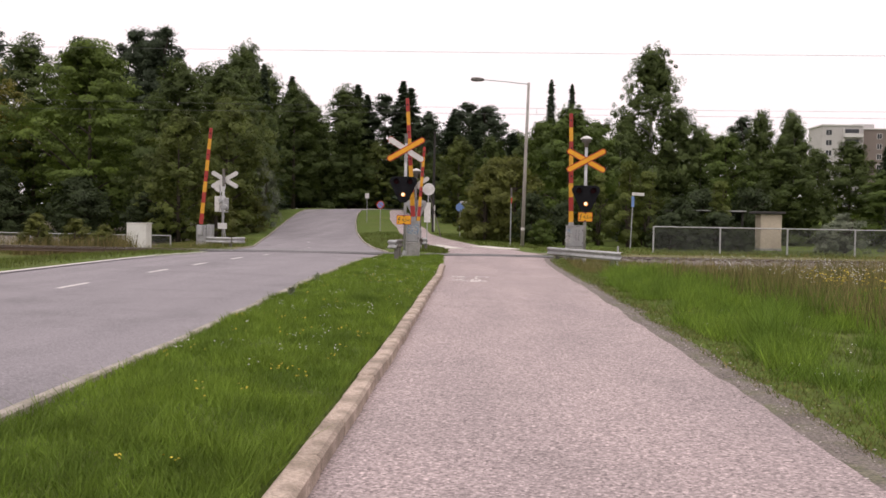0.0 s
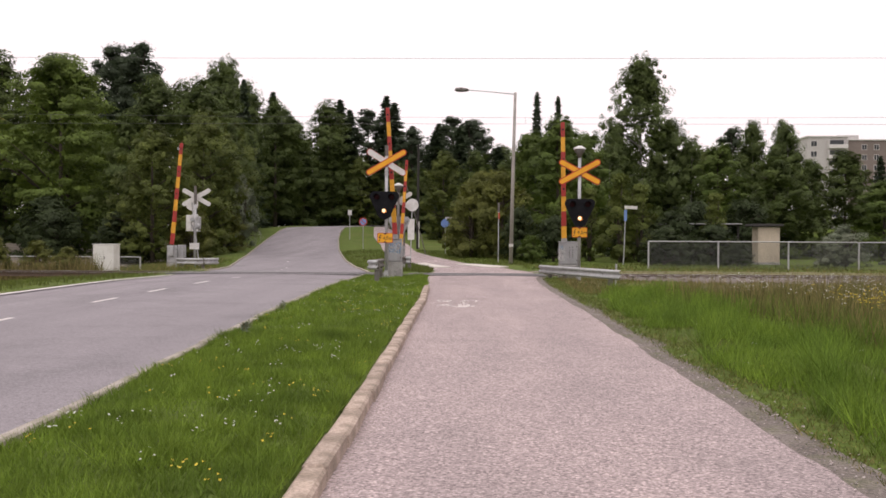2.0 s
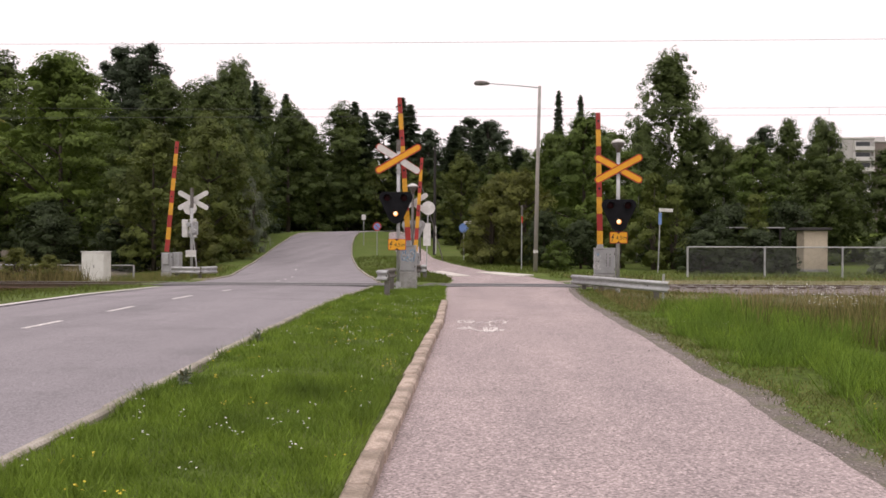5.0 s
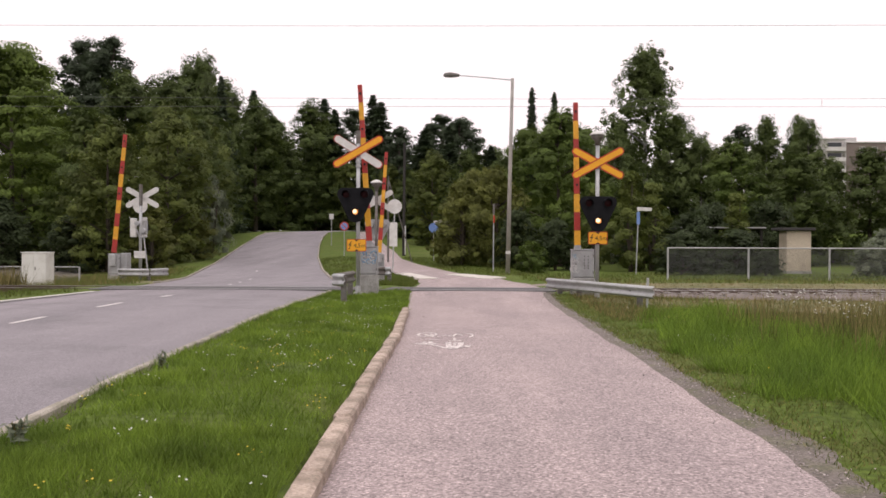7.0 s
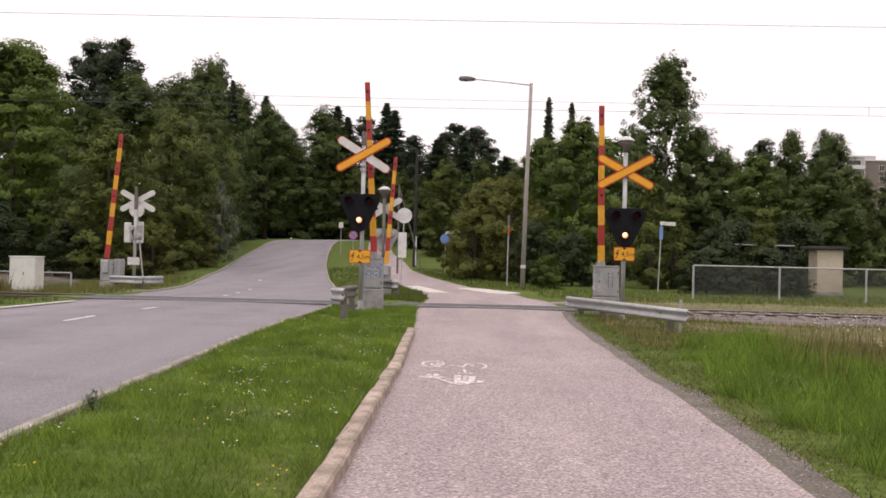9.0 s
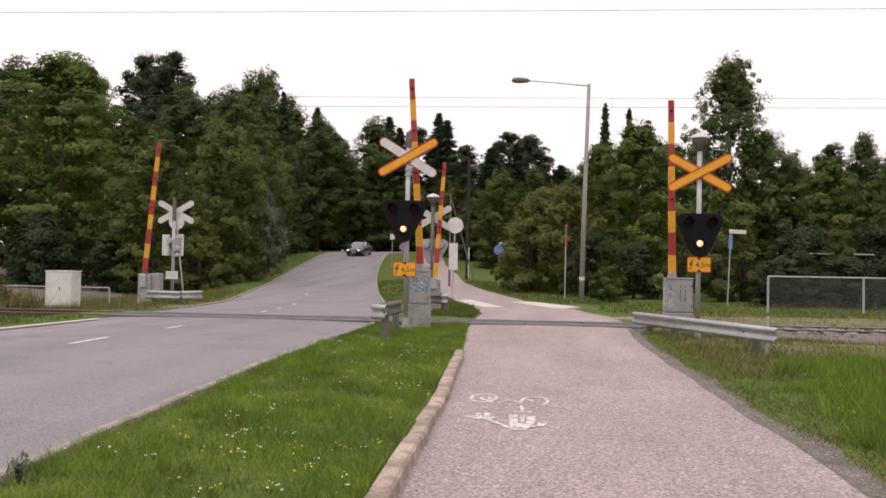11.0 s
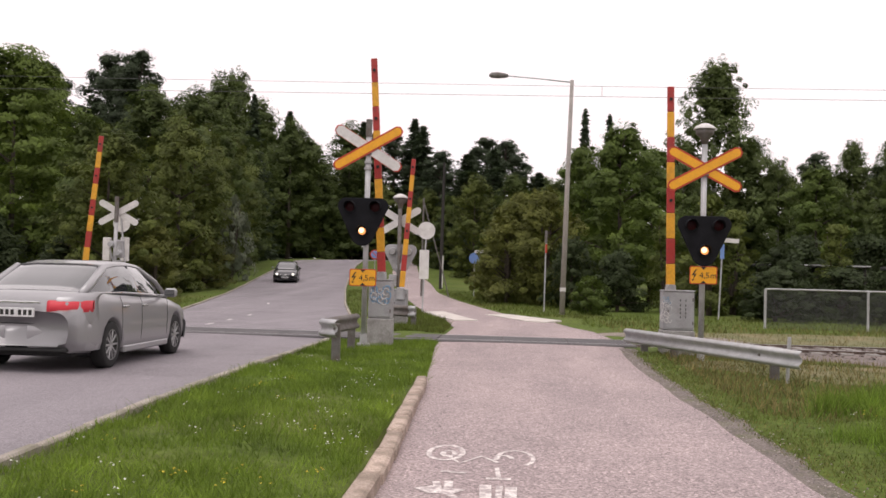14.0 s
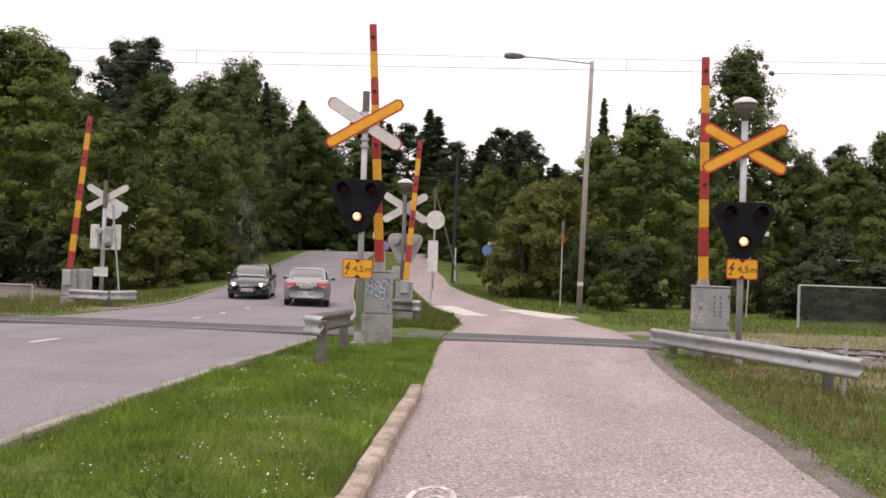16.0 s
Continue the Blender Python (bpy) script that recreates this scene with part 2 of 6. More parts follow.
M_CAB = mat("white_cabinet_paint", (0.70, 0.69, 0.66), (0.64, 0.63, 0.6), 0.5, scale=2, fine=30, fine_amt=0.05, bump=0.05, dirt=(0.4, 0.37, 0.32), dirt_amt=0.35, dirt_scale=2)
M_BLACK = mat("black_signal_paint", (0.014, 0.014, 0.017), (0.009, 0.009, 0.011), 0.8, scale=5, bump=0.05)
dull(M_BLACK, 0.12)
M_DARK = mat("dark_rubber", (0.02, 0.02, 0.02), rough=0.8, scale=20, bump=0.15)
M_LENS = mat("dark_red_lens", (0.03, 0.004, 0.006), rough=0.3, bump=0)
dull(M_LENS, 0.1)
M_LIT = glow("lit_signal_lens", (1.0, 0.40, 0.13), 0.9)
M_BULB = glow("lit_signal_bulb", (1.0, 0.80, 0.52), 1.6)
M_GRAF = mat("blue_spray_paint", (0.12, 0.27, 0.45), (0.2, 0.36, 0.52), 0.6, scale=12, fine=60, bump=0)
M_INK = mat("black_lettering", (0.015, 0.014, 0.013), rough=0.5, bump=0)
M_BARS = mat("grey_marking", (0.25, 0.25, 0.26), rough=0.6, bump=0)
M_CONC = mat("concrete_pole", (0.36, 0.33, 0.31), (0.28, 0.255, 0.24), 0.9, scale=1.5, fine=40, fine_amt=0.15, bump=0.3, dirt=(0.17, 0.15, 0.13), dirt_amt=0.4, dirt_scale=2)
M_BLUE = mat("blue_sign_paint", (0.16, 0.26, 0.55), (0.13, 0.22, 0.48), 0.45, scale=3, bump=0)
M_POLE = mat("tarred_timber", (0.035, 0.03, 0.028), (0.025, 0.022, 0.02), 0.9, scale=3, bump=0.4)
M_BARK = mat("bark", (0.09, 0.07, 0.055), (0.055, 0.043, 0.035), 0.95, scale=4, fine=20, bump=0.8)
M_BIRCHBARK = mat("birch_bark", (0.5, 0.48, 0.45), (0.12, 0.11, 0.1), 0.9, scale=3, fine=12, bump=0.5)
M_BEIGE = mat("beige_render", (0.55, 0.47, 0.37), (0.48, 0.41, 0.32), 0.9, scale=1, bump=0.2, dirt=(0.3, 0.25, 0.19), dirt_amt=0.4)
M_ROOF = mat("dark_roof_felt", (0.05, 0.045, 0.045), rough=0.9, scale=2, bump=0.3)
M_FACADE = mat("pale_facade", (0.50, 0.48, 0.47), (0.45, 0.43, 0.42), 0.9, scale=0.3, bump=0.1)
M_BROWN = mat("brown_facade", (0.21, 0.17, 0.155), (0.18, 0.148, 0.135), 0.9, scale=0.3, bump=0.1)
M_PANE = mat("window_glass", (0.03, 0.035, 0.04), rough=0.08, bump=0, fine_amt=0)
M_WIRE = mat("overhead_wire", (0.12, 0.12, 0.12), rough=0.7, metal=0.1, bump=0)
M_SILVER = mat("silver_car_paint", (0.33, 0.325, 0.337), (0.315, 0.311, 0.323), 0.38, 0.35, scale=1, fine=300, fine_amt=0.04, bump=0, clearcoat=0.6)
M_CARBLK = mat("black_car_paint", (0.012, 0.012, 0.014), rough=0.25, bump=0, clearcoat=0.7, fine_amt=0.02)
M_GLASS = mat("tinted_car_glass", (0.035, 0.04, 0.042), rough=0.05, bump=0, fine_amt=0.0, clearcoat=1.0)
dull(M_GLASS, 1.0)
M_GLASS.node_tree.nodes["Principled BSDF"].inputs["IOR"].default_value = 1.65
M_TYRE = mat("tyre_rubber", (0.018, 0.018, 0.018), rough=0.85, bump=0.1)
M_RIM = mat("alloy_rim", (0.5, 0.5, 0.51), rough=0.35, metal=0.8, bump=0)
M_TAIL = glow("lit_tail_lamp", (0.5, 0.03, 0.045), 0.14)
M_LAMPCLR = mat("clear_headlamp_plastic", (0.42, 0.43, 0.44), rough=0.15, bump=0)
M_TAILCLR = mat("clear_lamp_plastic", (0.6, 0.45, 0.45), rough=0.2, bump=0)
M_HEAD = glow("lit_headlamp", (1.0, 0.93, 0.82), 1.6)
M_PLATE = mat("white_number_plate", (0.75, 0.75, 0.75), rough=0.4, bump=0)
M_CHROME = mat("chrome_trim", (0.6, 0.6, 0.6), rough=0.2, metal=0.9, bump=0)
L_MAPLE = leafy("maple_leaves", (0.128, 0.180, 0.025), (0.087, 0.127, 0.020))
L_LIME = leafy("bright_leaves", (0.108, 0.153, 0.023), (0.071, 0.109, 0.018))
L_YEL = leafy("yellowing_leaves", (0.22, 0.18, 0.025), (0.12, 0.13, 0.02))
L_BIRCH = leafy("birch_leaves", (0.113, 0.150, 0.037), (0.079, 0.110, 0.029))
L_WOOD = leafy("woodland_leaves", (0.089, 0.121, 0.024), (0.062, 0.089, 0.020))
L_OLIVE = leafy("olive_leaves", (0.120, 0.146, 0.026), (0.083, 0.105, 0.021))
L_BUSH = leafy("yellow_green_leaves", (0.132, 0.142, 0.026), (0.091, 0.104, 0.021))
L_SPRUCE = leafy("spruce_needles", (0.06, 0.085, 0.04), (0.04, 0.06, 0.028))
# dark hedge green, deepened further to paint in the shade beneath the trees
L_HEDGE_SHADE = leafy("shade_dark_hedge_leaves", (0.040, 0.059, 0.015), (0.027, 0.042, 0.012))
L_PINE = leafy("pine_needles", (0.062, 0.086, 0.042), (0.042, 0.061, 0.030))
L_SILV = leafy("silvery_leaves", (0.20, 0.22, 0.15), (0.14, 0.17, 0.11))


# ---- mesh helpers ----
def mesh_ob(name, V, F, material, parent=None, label="", smooth=False):
    me = bpy.data.meshes.new(name)
    me.from_pydata([tuple(map(float, v)) for v in V] if not isinstance(V, np.ndarray) else V, [], F)
    me.materials.append(material)
    if smooth:
        me.shade_smooth()
    me.update()
    ob = new(name, me)
    if parent:
        ob.parent = parent
    if label:
        tagged(ob, label)
    return ob


def part(name, geo, material, parent, label="", smooth=False):
    return mesh_ob(name, geo[0], geo[1], material, parent, label, smooth)


def thing(name, m, label, category, group="", kind=""):
    e = new(name)
    e.empty_display_size = 0.3
    e.matrix_basis = m
    return tagged(e, label, category, group, kind)


def join(*geos):
    V, F = [], []
    for v, f in geos:
        k = len(V)
        V.extend(v)
        F.extend([tuple(i + k for i in q) for q in f])
    return V, F


def moved(geo, m):
    return [m @ Vector(v) for v in geo[0]], geo[1]


def box(cx, cy, cz, sx, sy, sz, b=0.01):
    """A box with chamfered edges."""
    h = (sx / 2, sy / 2, sz / 2)
    b = min(b, min(h) * 0.6)
    V, idx = [], {}
    for s in [(x, y, z) for x in (-1, 1) for y in (-1, 1) for z in (-1, 1)]:
        for a in range(3):
            idx[s, a] = len(V)
            V.append(tuple((cx, cy, cz)[k] + s[k] * (h[k] if k == a else h[k] - b) for k in range(3)))
    F = []
    for a in range(3):
        u, w = (a + 1) % 3, (a + 2) % 3
        for sg in (-1, 1):
            ring = []
            for su, sw in ((-1, -1), (1, -1), (1, 1), (-1, 1)):
                s = [0, 0, 0]
                s[a], s[u], s[w] = sg, su, sw
                ring.append(idx[tuple(s), a])
            F.append(tuple(ring if sg > 0 else ring[::-1]))
        for su in (-1, 1):
            for sw in (-1, 1):
                s1, s2 = [0, 0, 0], [0, 0, 0]
                s1[a], s2[a] = -1, 1
                s1[u] = s2[u] = su
                s1[w] = s2[w] = sw
                s1, s2 = tuple(s1), tuple(s2)
                q = (idx[s1, u], idx[s2, u], idx[s2, w], idx[s1, w])
                F.append(q if su * sw > 0 else q[::-1])
    for s in [(x, y, z) for x in (-1, 1) for y in (-1, 1) for z in (-1, 1)]:
        q = (idx[s, 0], idx[s, 1], idx[s, 2])
        F.append(q if s[0] * s[1] * s[2] > 0 else q[::-1])
    return V, F


def tube(points, radii, n=10, caps=True):
    """A round tube through points."""
    P = [Vector(p) for p in points]
    if not hasattr(radii, "__len__"):
        radii = [radii] * len(P)
    V, F = [], []
    for i, p in enumerate(P):
        d = (P[min(i + 1, len(P) - 1)] - P[max(i - 1, 0)]).normalized()
        u = d.cross(Vector((0, 0, 1)) if abs(d.z) < 0.95 else Vector((1, 0, 0))).normalized()
        w = d.cross(u)
        for k in range(n):
            a = 2 * math.pi * k / n
            V.append(p + radii[i] * (math.cos(a) * u + math.sin(a) * w))
    for i in range(len(P) - 1):
        for k in range(n):
            F.append((i * n + k, i * n + (k + 1) % n, (i + 1) * n + (k + 1) % n, (i + 1) * n + k))
    if caps:
        F.append(tuple(range(n))[::-1])
        F.append(tuple((len(P) - 1) * n + k for k in range(n)))
    return V, F


def slab(poly, d, b=0.0):
    """A plate: an outline in x and z, thick along y from -d/2 to d/2; b: chamfer of the front rim."""
    n = len(poly)
    cx, cz = sum(p[0] for p in poly) / n, sum(p[1] for p in poly) / n
    k = 1 - b
    V = [(x, d / 2, z) for x, z in poly] + [(x, -d / 2 + (d * 0.3 if b else 0), z) for x, z in poly]
    F = [tuple(range(n)), *[(i, n + i, n + (i + 1) % n, (i + 1) % n) for i in range(n)]]
    if b:
        V += [(cx + (x - cx) * k, -d / 2, cz + (z - cz) * k) for x, z in poly]
        F += [(n + i, 2 * n + i, 2 * n + (i + 1) % n, n + (i + 1) % n) for i in range(n)]
        F.append(tuple(range(2 * n, 3 * n))[::-1])
    else:
        F.append(tuple(range(n, 2 * n))[::-1])
    return V, F


def disc_poly(r, n=24, cx=0.0, cz=0.0):
    return [(cx + r * math.cos(2 * math.pi * i / n), cz + r * math.sin(2 * math.pi * i / n)) for i in range(n)]


def rounded(w, h, r, cx=0.0, cz=0.0):
    out = []
    for qx, qz, a0 in ((1, 1, 0), (-1, 1, 90), (-1, -1, 180), (1, -1, 270)):
        for k in range(4):
            a = radians(a0 + 30 * k)
            out.append((cx + qx * (w / 2 - r) + r * math.cos(a), cz + qz * (h / 2 - r) + r * math.sin(a)))
    return out


def table(rows):
    xs, ys = [r[0] for r in rows], [r[1] for r in rows]
    return lambda v: float(np.interp(v, xs, ys))


def text_geo(body, size):
    cu = bpy.data.curves.new("lettering", "FONT")
    cu.body, cu.size, cu.align_x, cu.align_y, cu.extrude = body, size, "CENTER", "CENTER", 0.002
    tmp = new("lettering", cu)
    me = bpy.data.meshes.new_from_object(tmp.evaluated_get(bpy.context.evaluated_depsgraph_get()))
    V = [(v.co.x, -v.co.z, v.co.y) for v in me.vertices]
    F = [tuple(p.vertices) for p in me.polygons]
    bpy.data.objects.remove(tmp)
    bpy.data.curves.remove(cu)
    bpy.data.meshes.remove(me)
    return V, F


# ---- the lie of the land ----
road_z = table([(-200, 0.17), (32, 0.16), (39, 0.08), (43, 0.06), (50, -0.09), (57, -0.2), (65, -0.12), (75, 0.08), (85, 0.43), (93, 0.86), (100, 1.22), (110, 1.8), (117, 2.27), (125, 2.7), (135, 3.0), (150, 3.3), (200, 3.6)])
road_x = table([(-200, 2.0), (-60, -3.6), (0, -6.23), (10, -6.54), (20, -7.1), (28, -7.4), (38, -7.5), (44, -7.9), (54, -9.4), (67.7, -12.0), (85, -14.9), (101, -17.2), (114, -18.8), (126, -19.9)])
HALF = 3.55
path_l = table([(-60, -0.6), (0, -0.66), (5, -0.70), (12, -0.76), (20, -0.90), (25, -0.95), (31, -1.14), (34, -1.3), (38, -1.5), (42, -1.55), (46, -1.52), (50, -2.0), (54, -3.0), (64.3, -4.6), (78.5, -6.85), (91, -8.3), (106, -10.5), (127, -12.7), (134, -13.2)])
path_r = table([(-60, 2.7), (22, 2.68), (29, 2.58), (36, 2.52), (38, 2.58), (42, 2.7), (46, 2.5), (49, 1.9), (52, 1.4), (55.3, 0.0), (61, -1.2), (67.7, -2.5), (78.5, -4.3), (91, -5.75), (106, -8.05), (127, -10.4), (134, -11.0)])
path_z = table([(-200, 0.0), (34, 0.0), (39, 0.09), (43, 0.09), (48, 0.05), (56, 0.12), (61, 0.17), (70, 0.27), (80, 0.42), (90, 0.78), (100, 1.2), (110, 1.8), (117, 2.27), (125, 2.65), (134, 2.9)])


def hill(y):
    return max(0.0, road_z(y) - 0.17)


def ground_z(x, y):
    """The height of the grass and earth."""
    rx = road_x(y)
    rl, rr, pl, pr = rx - HALF, rx + HALF, path_l(y), path_r(y)
    h = hill(y)
    if x < rl:
        d = rl - x
        z = road_z(y) + 0.02 - 0.5 * min(1, max(0, d - 1.5) / 6) + (0.45 * min(1, max(0, (d - 8) / 12)))
    elif x < rr + 0.1:
        z = road_z(y) - 0.25
    elif x < (pl - 0.13 if y < 31.3 else pl):
        f = (x - rr) / max(0.2, pl - rr)
        edge = 0.09 if y < 31.3 else 0.09 * max(0, 1 - (y - 31.3) / 1.5) - 0.005
        z = -0.07 * min(1, max(0, (y - 30) / 3)) * math.sin(math.pi * min(1, f)) * (y < 40) + road_z(y) * (1 - f) + (path_z(y) + edge) * f + (0.06 + 0.05 * noise.noise(Vector((x * 1.5, y * 1.1, 7)))) * math.sin(math.pi * f)
    elif x < pr + (0.06 if y < 39.5 else 0):
        z = path_z(y) - (0.2 if y < 31.3 and x < pl + 0.4 else 0.035)
    else:
        d = x - pr
        z = path_z(y) * max(0.35, 1 - d / 40) + 0.0 - 0.16 * min(1, max(0, d - 1.2) / 4)
        if 0.5 < d < 9 and y < 32:
            z += min(1, d - 0.5) * min(1, (32 - y) / 3) * (0.16 * max(0, noise.noise(Vector((x * 0.9, y * 0.8, 51)))) + 0.08 * noise.noise(Vector((x * 2.0, y * 1.7, 12))))
        if y > 44:
            z += 0.12 * min(1, (y - 44) / 6) * min(1, max(0, d - 1.2) / 4)
    if y < -20 or y > 140 or abs(x) > 60:
        z = h if abs(x) < 60 else h * 0.6
    return z + 0.03 * noise.noise(Vector((x * 0.9, y * 0.9, 0))) * (0.25 if pl - 0.3 < x < pr + 0.5 else 1)


def strip(ys, left, right, zf, cols=8, crown=0.0):
    V, F = [], []
    for y in ys:
        a, b = left(y), right(y)
        for k in range(cols + 1):
            f = k / cols
            V.append((a + (b - a) * f, y, zf(y) + crown * (1 - (2 * f - 1) ** 2)))
    w = cols + 1
    for i in range(len(ys) - 1):
        for k in range(cols):
            F.append((i * w + k, i * w + k + 1, (i + 1) * w + k + 1, (i + 1) * w + k))
    return V, F


def build_ground():
    xs = sorted(set([-900, -400, -200, -120, -80] + list(np.arange(-60, -20, 2.0)) + list(np.arange(-20, -12, 0.4)) + list(np.arange(-12, 4, 0.16)) + list(np.arange(4, 16, 0.4)) + list(np.arange(16, 60, 2.0)) + [60, 80, 120, 200, 400, 900]))
    ys = sorted(set([-900, -400, -150, -60, -20] + list(np.arange(-8, 42, 0.4)) + list(np.arange(42, 60, 0.8)) + list(np.arange(60, 150, 2.0)) + [152, 165, 180, 250, 400, 900, 1500]))
    V, F = [], []
    for y in ys:
        for x in xs:
            V.append((x, y, ground_z(x, y) if y < 200 else 1.5))
    w = len(xs)
    for j in range(len(ys) - 1):
        for i in range(w - 1):
            F.append((j * w + i, j * w + i + 1, (j + 1) * w + i + 1, (j + 1) * w + i))
    tagged(mesh_ob("ground", V, F, M_GROUND, smooth=True), "rough green grass ground with bare dry patches", "ground", kind="structure")


build_ground()

# road: the straight, the hill and the bend at its top
ys_road = [-150, -60, -20] + list(np.arange(-8, 126.1, 1.5))
main = strip(ys_road, lambda y: road_x(y) - HALF, lambda y: road_x(y) + HALF, road_z, 8, 0.04)
bend_c = [(-19.9, 125.5), (-19.4, 130), (-17, 135.5), (-12.5, 140), (-5, 143.5), (8, 146.5), (35, 149), (95, 151)]
bv, bf = [], []
for i, (x, y) in enumerate(bend_c):
    p0, p1 = Vector(bend_c[max(i - 1, 0)]), Vector(bend_c[min(i + 1, len(bend_c) - 1)])
    d = (p1 - p0).normalized() if i else Vector((0, 1))
    nrm = Vector((d.y, -d.x))
    for f in (-1, -0.5, 0, 0.5, 1):
        bv.append((x + nrm.x * HALF * f, y + nrm.y * HALF * f, road_z(y) + 0.04 * (1 - f * f)))
for i in range(len(bend_c) - 1):
    for k in range(4):
        bf.append((i * 5 + k, i * 5 + k + 1, (i + 1) * 5 + k + 1, (i + 1) * 5 + k))
road = tagged(mesh_ob("road", *join(main, (bv, bf)), M_ROAD, smooth=True), "worn grey asphalt road climbing a low hill", "road", kind="structure")


def dash(x0, y0, x1, y1, w=0.11):
    V, F = [], []
    for k in range(4):
        f = k / 3
        x, y = x0 + (x1 - x0) * f, y0 + (y1 - y0) * f
        z = road_z(y) + 0.044
        V += [(x - w / 2, y, z), (x + w / 2, y, z)]
    return V, [(0, 1, 3, 2), (2, 3, 5, 4), (4, 5, 7, 6)]


for y in [-5.0, 1.0, 6.4, 11.7, 17.0, 22.2, 26.0, 30.2, 34.7, 43.6, 47.5, 53.0, 64.5]:
    L = 1.5 if y < 34 else 1.0
    part("lane_marking", dash(road_x(y) - 0.3, y, road_x(y + L) - 0.3, y + L), M_PAINT, road)
part("edge_line", join(*[dash(road_x(y) - 3.3, y, road_x(y + 3) - 3.3, y + 3, 0.17) for y in range(14, 38, 3)]), M_PAINT, road)



def path_edge(y):
    """The broken outer edge of the asphalt."""
    if y > 39.4:
        return path_r(y)
    return path_r(y) + 0.02 + 0.11 * noise.noise(Vector((y * 0.7, 1.3, 0))) + 0.07 * noise.noise(Vector((y * 2.6, 4.2, 0)))


path = tagged(mesh_ob("cycle_path", *strip([-60, -20] + list(np.arange(-8, 40, 0.2)) + list(np.arange(40, 134.1, 1.0)), path_l, path_edge, path_z, 10, 0.02), M_PATH, smooth=True), "pinkish worn asphalt walking and cycling path", "path", kind="structure")

# painted cycle and walking symbols, worn
LAYER = [0]
fringe = [-20] + list(np.arange(-8, 39.3, 0.25))
tagged(mesh_ob("path_fringe", *strip(fringe, lambda y: path_r(y) - 0.3, lambda y: path_r(y) + 0.27 + 0.2 * noise.noise(Vector((y * 0.6, 9.1, 0))) + 0.1 * noise.noise(Vector((y * 2.1, 5.5, 0))), lambda y: path_z(y) - 0.012, 6, 0.02), M_SHOULDER, smooth=True), "bare gritty soil between path and grass", "ground", kind="structure")


def stroke(pts, w):
    V, F = [], []
    LAYER[0] += 1
    P = [Vector(p) for p in pts]
    for i, p in enumerate(P):
        d = (P[min(i + 1, len(P) - 1)] - P[max(i - 1, 0)]).normalized()
        n = Vector((d.y, -d.x)) * w / 2
        for q in (p - n, p + n):
            f = (q.x - path_l(q.y)) / (path_edge(q.y) - path_l(q.y))
            V.append((q.x, q.y, path_z(q.y) + 0.02 * (1 - (2 * f - 1) ** 2) + 0.0035 + 0.00015 * (LAYER[0] % 18)))
    return V, [(2 * i, 2 * i + 1, 2 * i + 3, 2 * i + 2) for i in range(len(P) - 1)]


def ring(cx, cy, rx, ry, w, a0=0, a1=360):
    return stroke([(cx + rx * math.cos(radians(a)), cy + ry * math.sin(radians(a))) for a in np.linspace(a0, a1, 20)], w)


part("painted_symbol", join(ring(-0.53, 26.45, 0.155, 0.36, 0.05), ring(-0.5, 26.4, 0.055, 0.13, 0.05), ring(0.10, 26.25, 0.16, 0.36, 0.04, -60, 190), ring(0.0, 26.2, 0.07, 0.16, 0.045, 0, 200),
                            stroke([(-0.5, 26.3), (-0.38, 25.95), (-0.2, 26.3), (-0.04, 26.0)], 0.05), stroke([(-0.52, 25.6), (-0.3, 25.55)], 0.07), stroke([(-0.14, 25.35), (0.06, 25.35)], 0.07), stroke([(-0.06, 25.8), (-0.04, 25.4)], 0.04)), M_SYMBOL, path)
part("painted_symbol", join(stroke([(-0.62, 25.0), (-0.52, 24.86), (-0.42, 24.84), (-0.36, 24.95)], 0.16), stroke([(-0.53, 25.2), (-0.49, 24.9)], 0.06), stroke([(-0.43, 25.22), (-0.42, 24.9)], 0.07), stroke([(-0.42, 24.8), (-0.28, 24.5), (-0.17, 24.25)], 0.06),
                            stroke([(-0.14, 25.1), (-0.13, 24.6), (-0.1, 24.1)], 0.09), stroke([(-0.03, 25.1), (-0.04, 24.6)], 0.05), stroke([(0.06, 25.05), (0.05, 24.6), (-0.04, 24.1)], 0.09), stroke([(-0.12, 24.4), (0.03, 24.4)], 0.3), stroke([(0.18, 24.6), (0.15, 24.42), (0.05, 24.34)], 0.09)), M_SYMBOL, path)

rng = np.random.default_rng(15)
V, F = [], []
for i in range(2600):
    y = rng.uniform(3, 39)
    x = path_r(y) + abs(rng.normal(0, 0.16)) * rng.choice([-1, 1], p=[0.45, 0.55]) if i < 1900 else rng.uniform(path_l(y) + 0.05, path_r(y))
    r_ = rng.uniform(0.004, 0.013)
    k = len(V)
    o = rng.normal(0, 0.25, (6, 3)) * r_
    for q, d in enumerate(((1, 0, 0), (-1, 0, 0), (0, 1, 0), (0, -1, 0), (0, 0, 1), (0, 0, -1))):
        V.append((x + d[0] * r_ + o[q][0], y + d[1] * r_ + o[q][1], path_z(y) + 0.014 + d[2] * r_ * 0.6 + o[q][2] * 0.5))
    for a, b, c in ((0, 2, 4), (2, 1, 4), (1, 3, 4), (3, 0, 4), (2, 0, 5), (1, 2, 5), (3, 1, 5), (0, 3, 5)):
        F.append((k + a, k + b, k + c))
M_PEBBLE = mat("loose_grit", (0.42, 0.37, 0.36), (0.28, 0.24, 0.23), 0.9, scale=8, bump=0, per="island", per_amt=0.4)
tagged(mesh_ob("loose_grit", V, F, M_PEBBLE), "loose pale grit along the path edge", "gravel", kind="stuff")


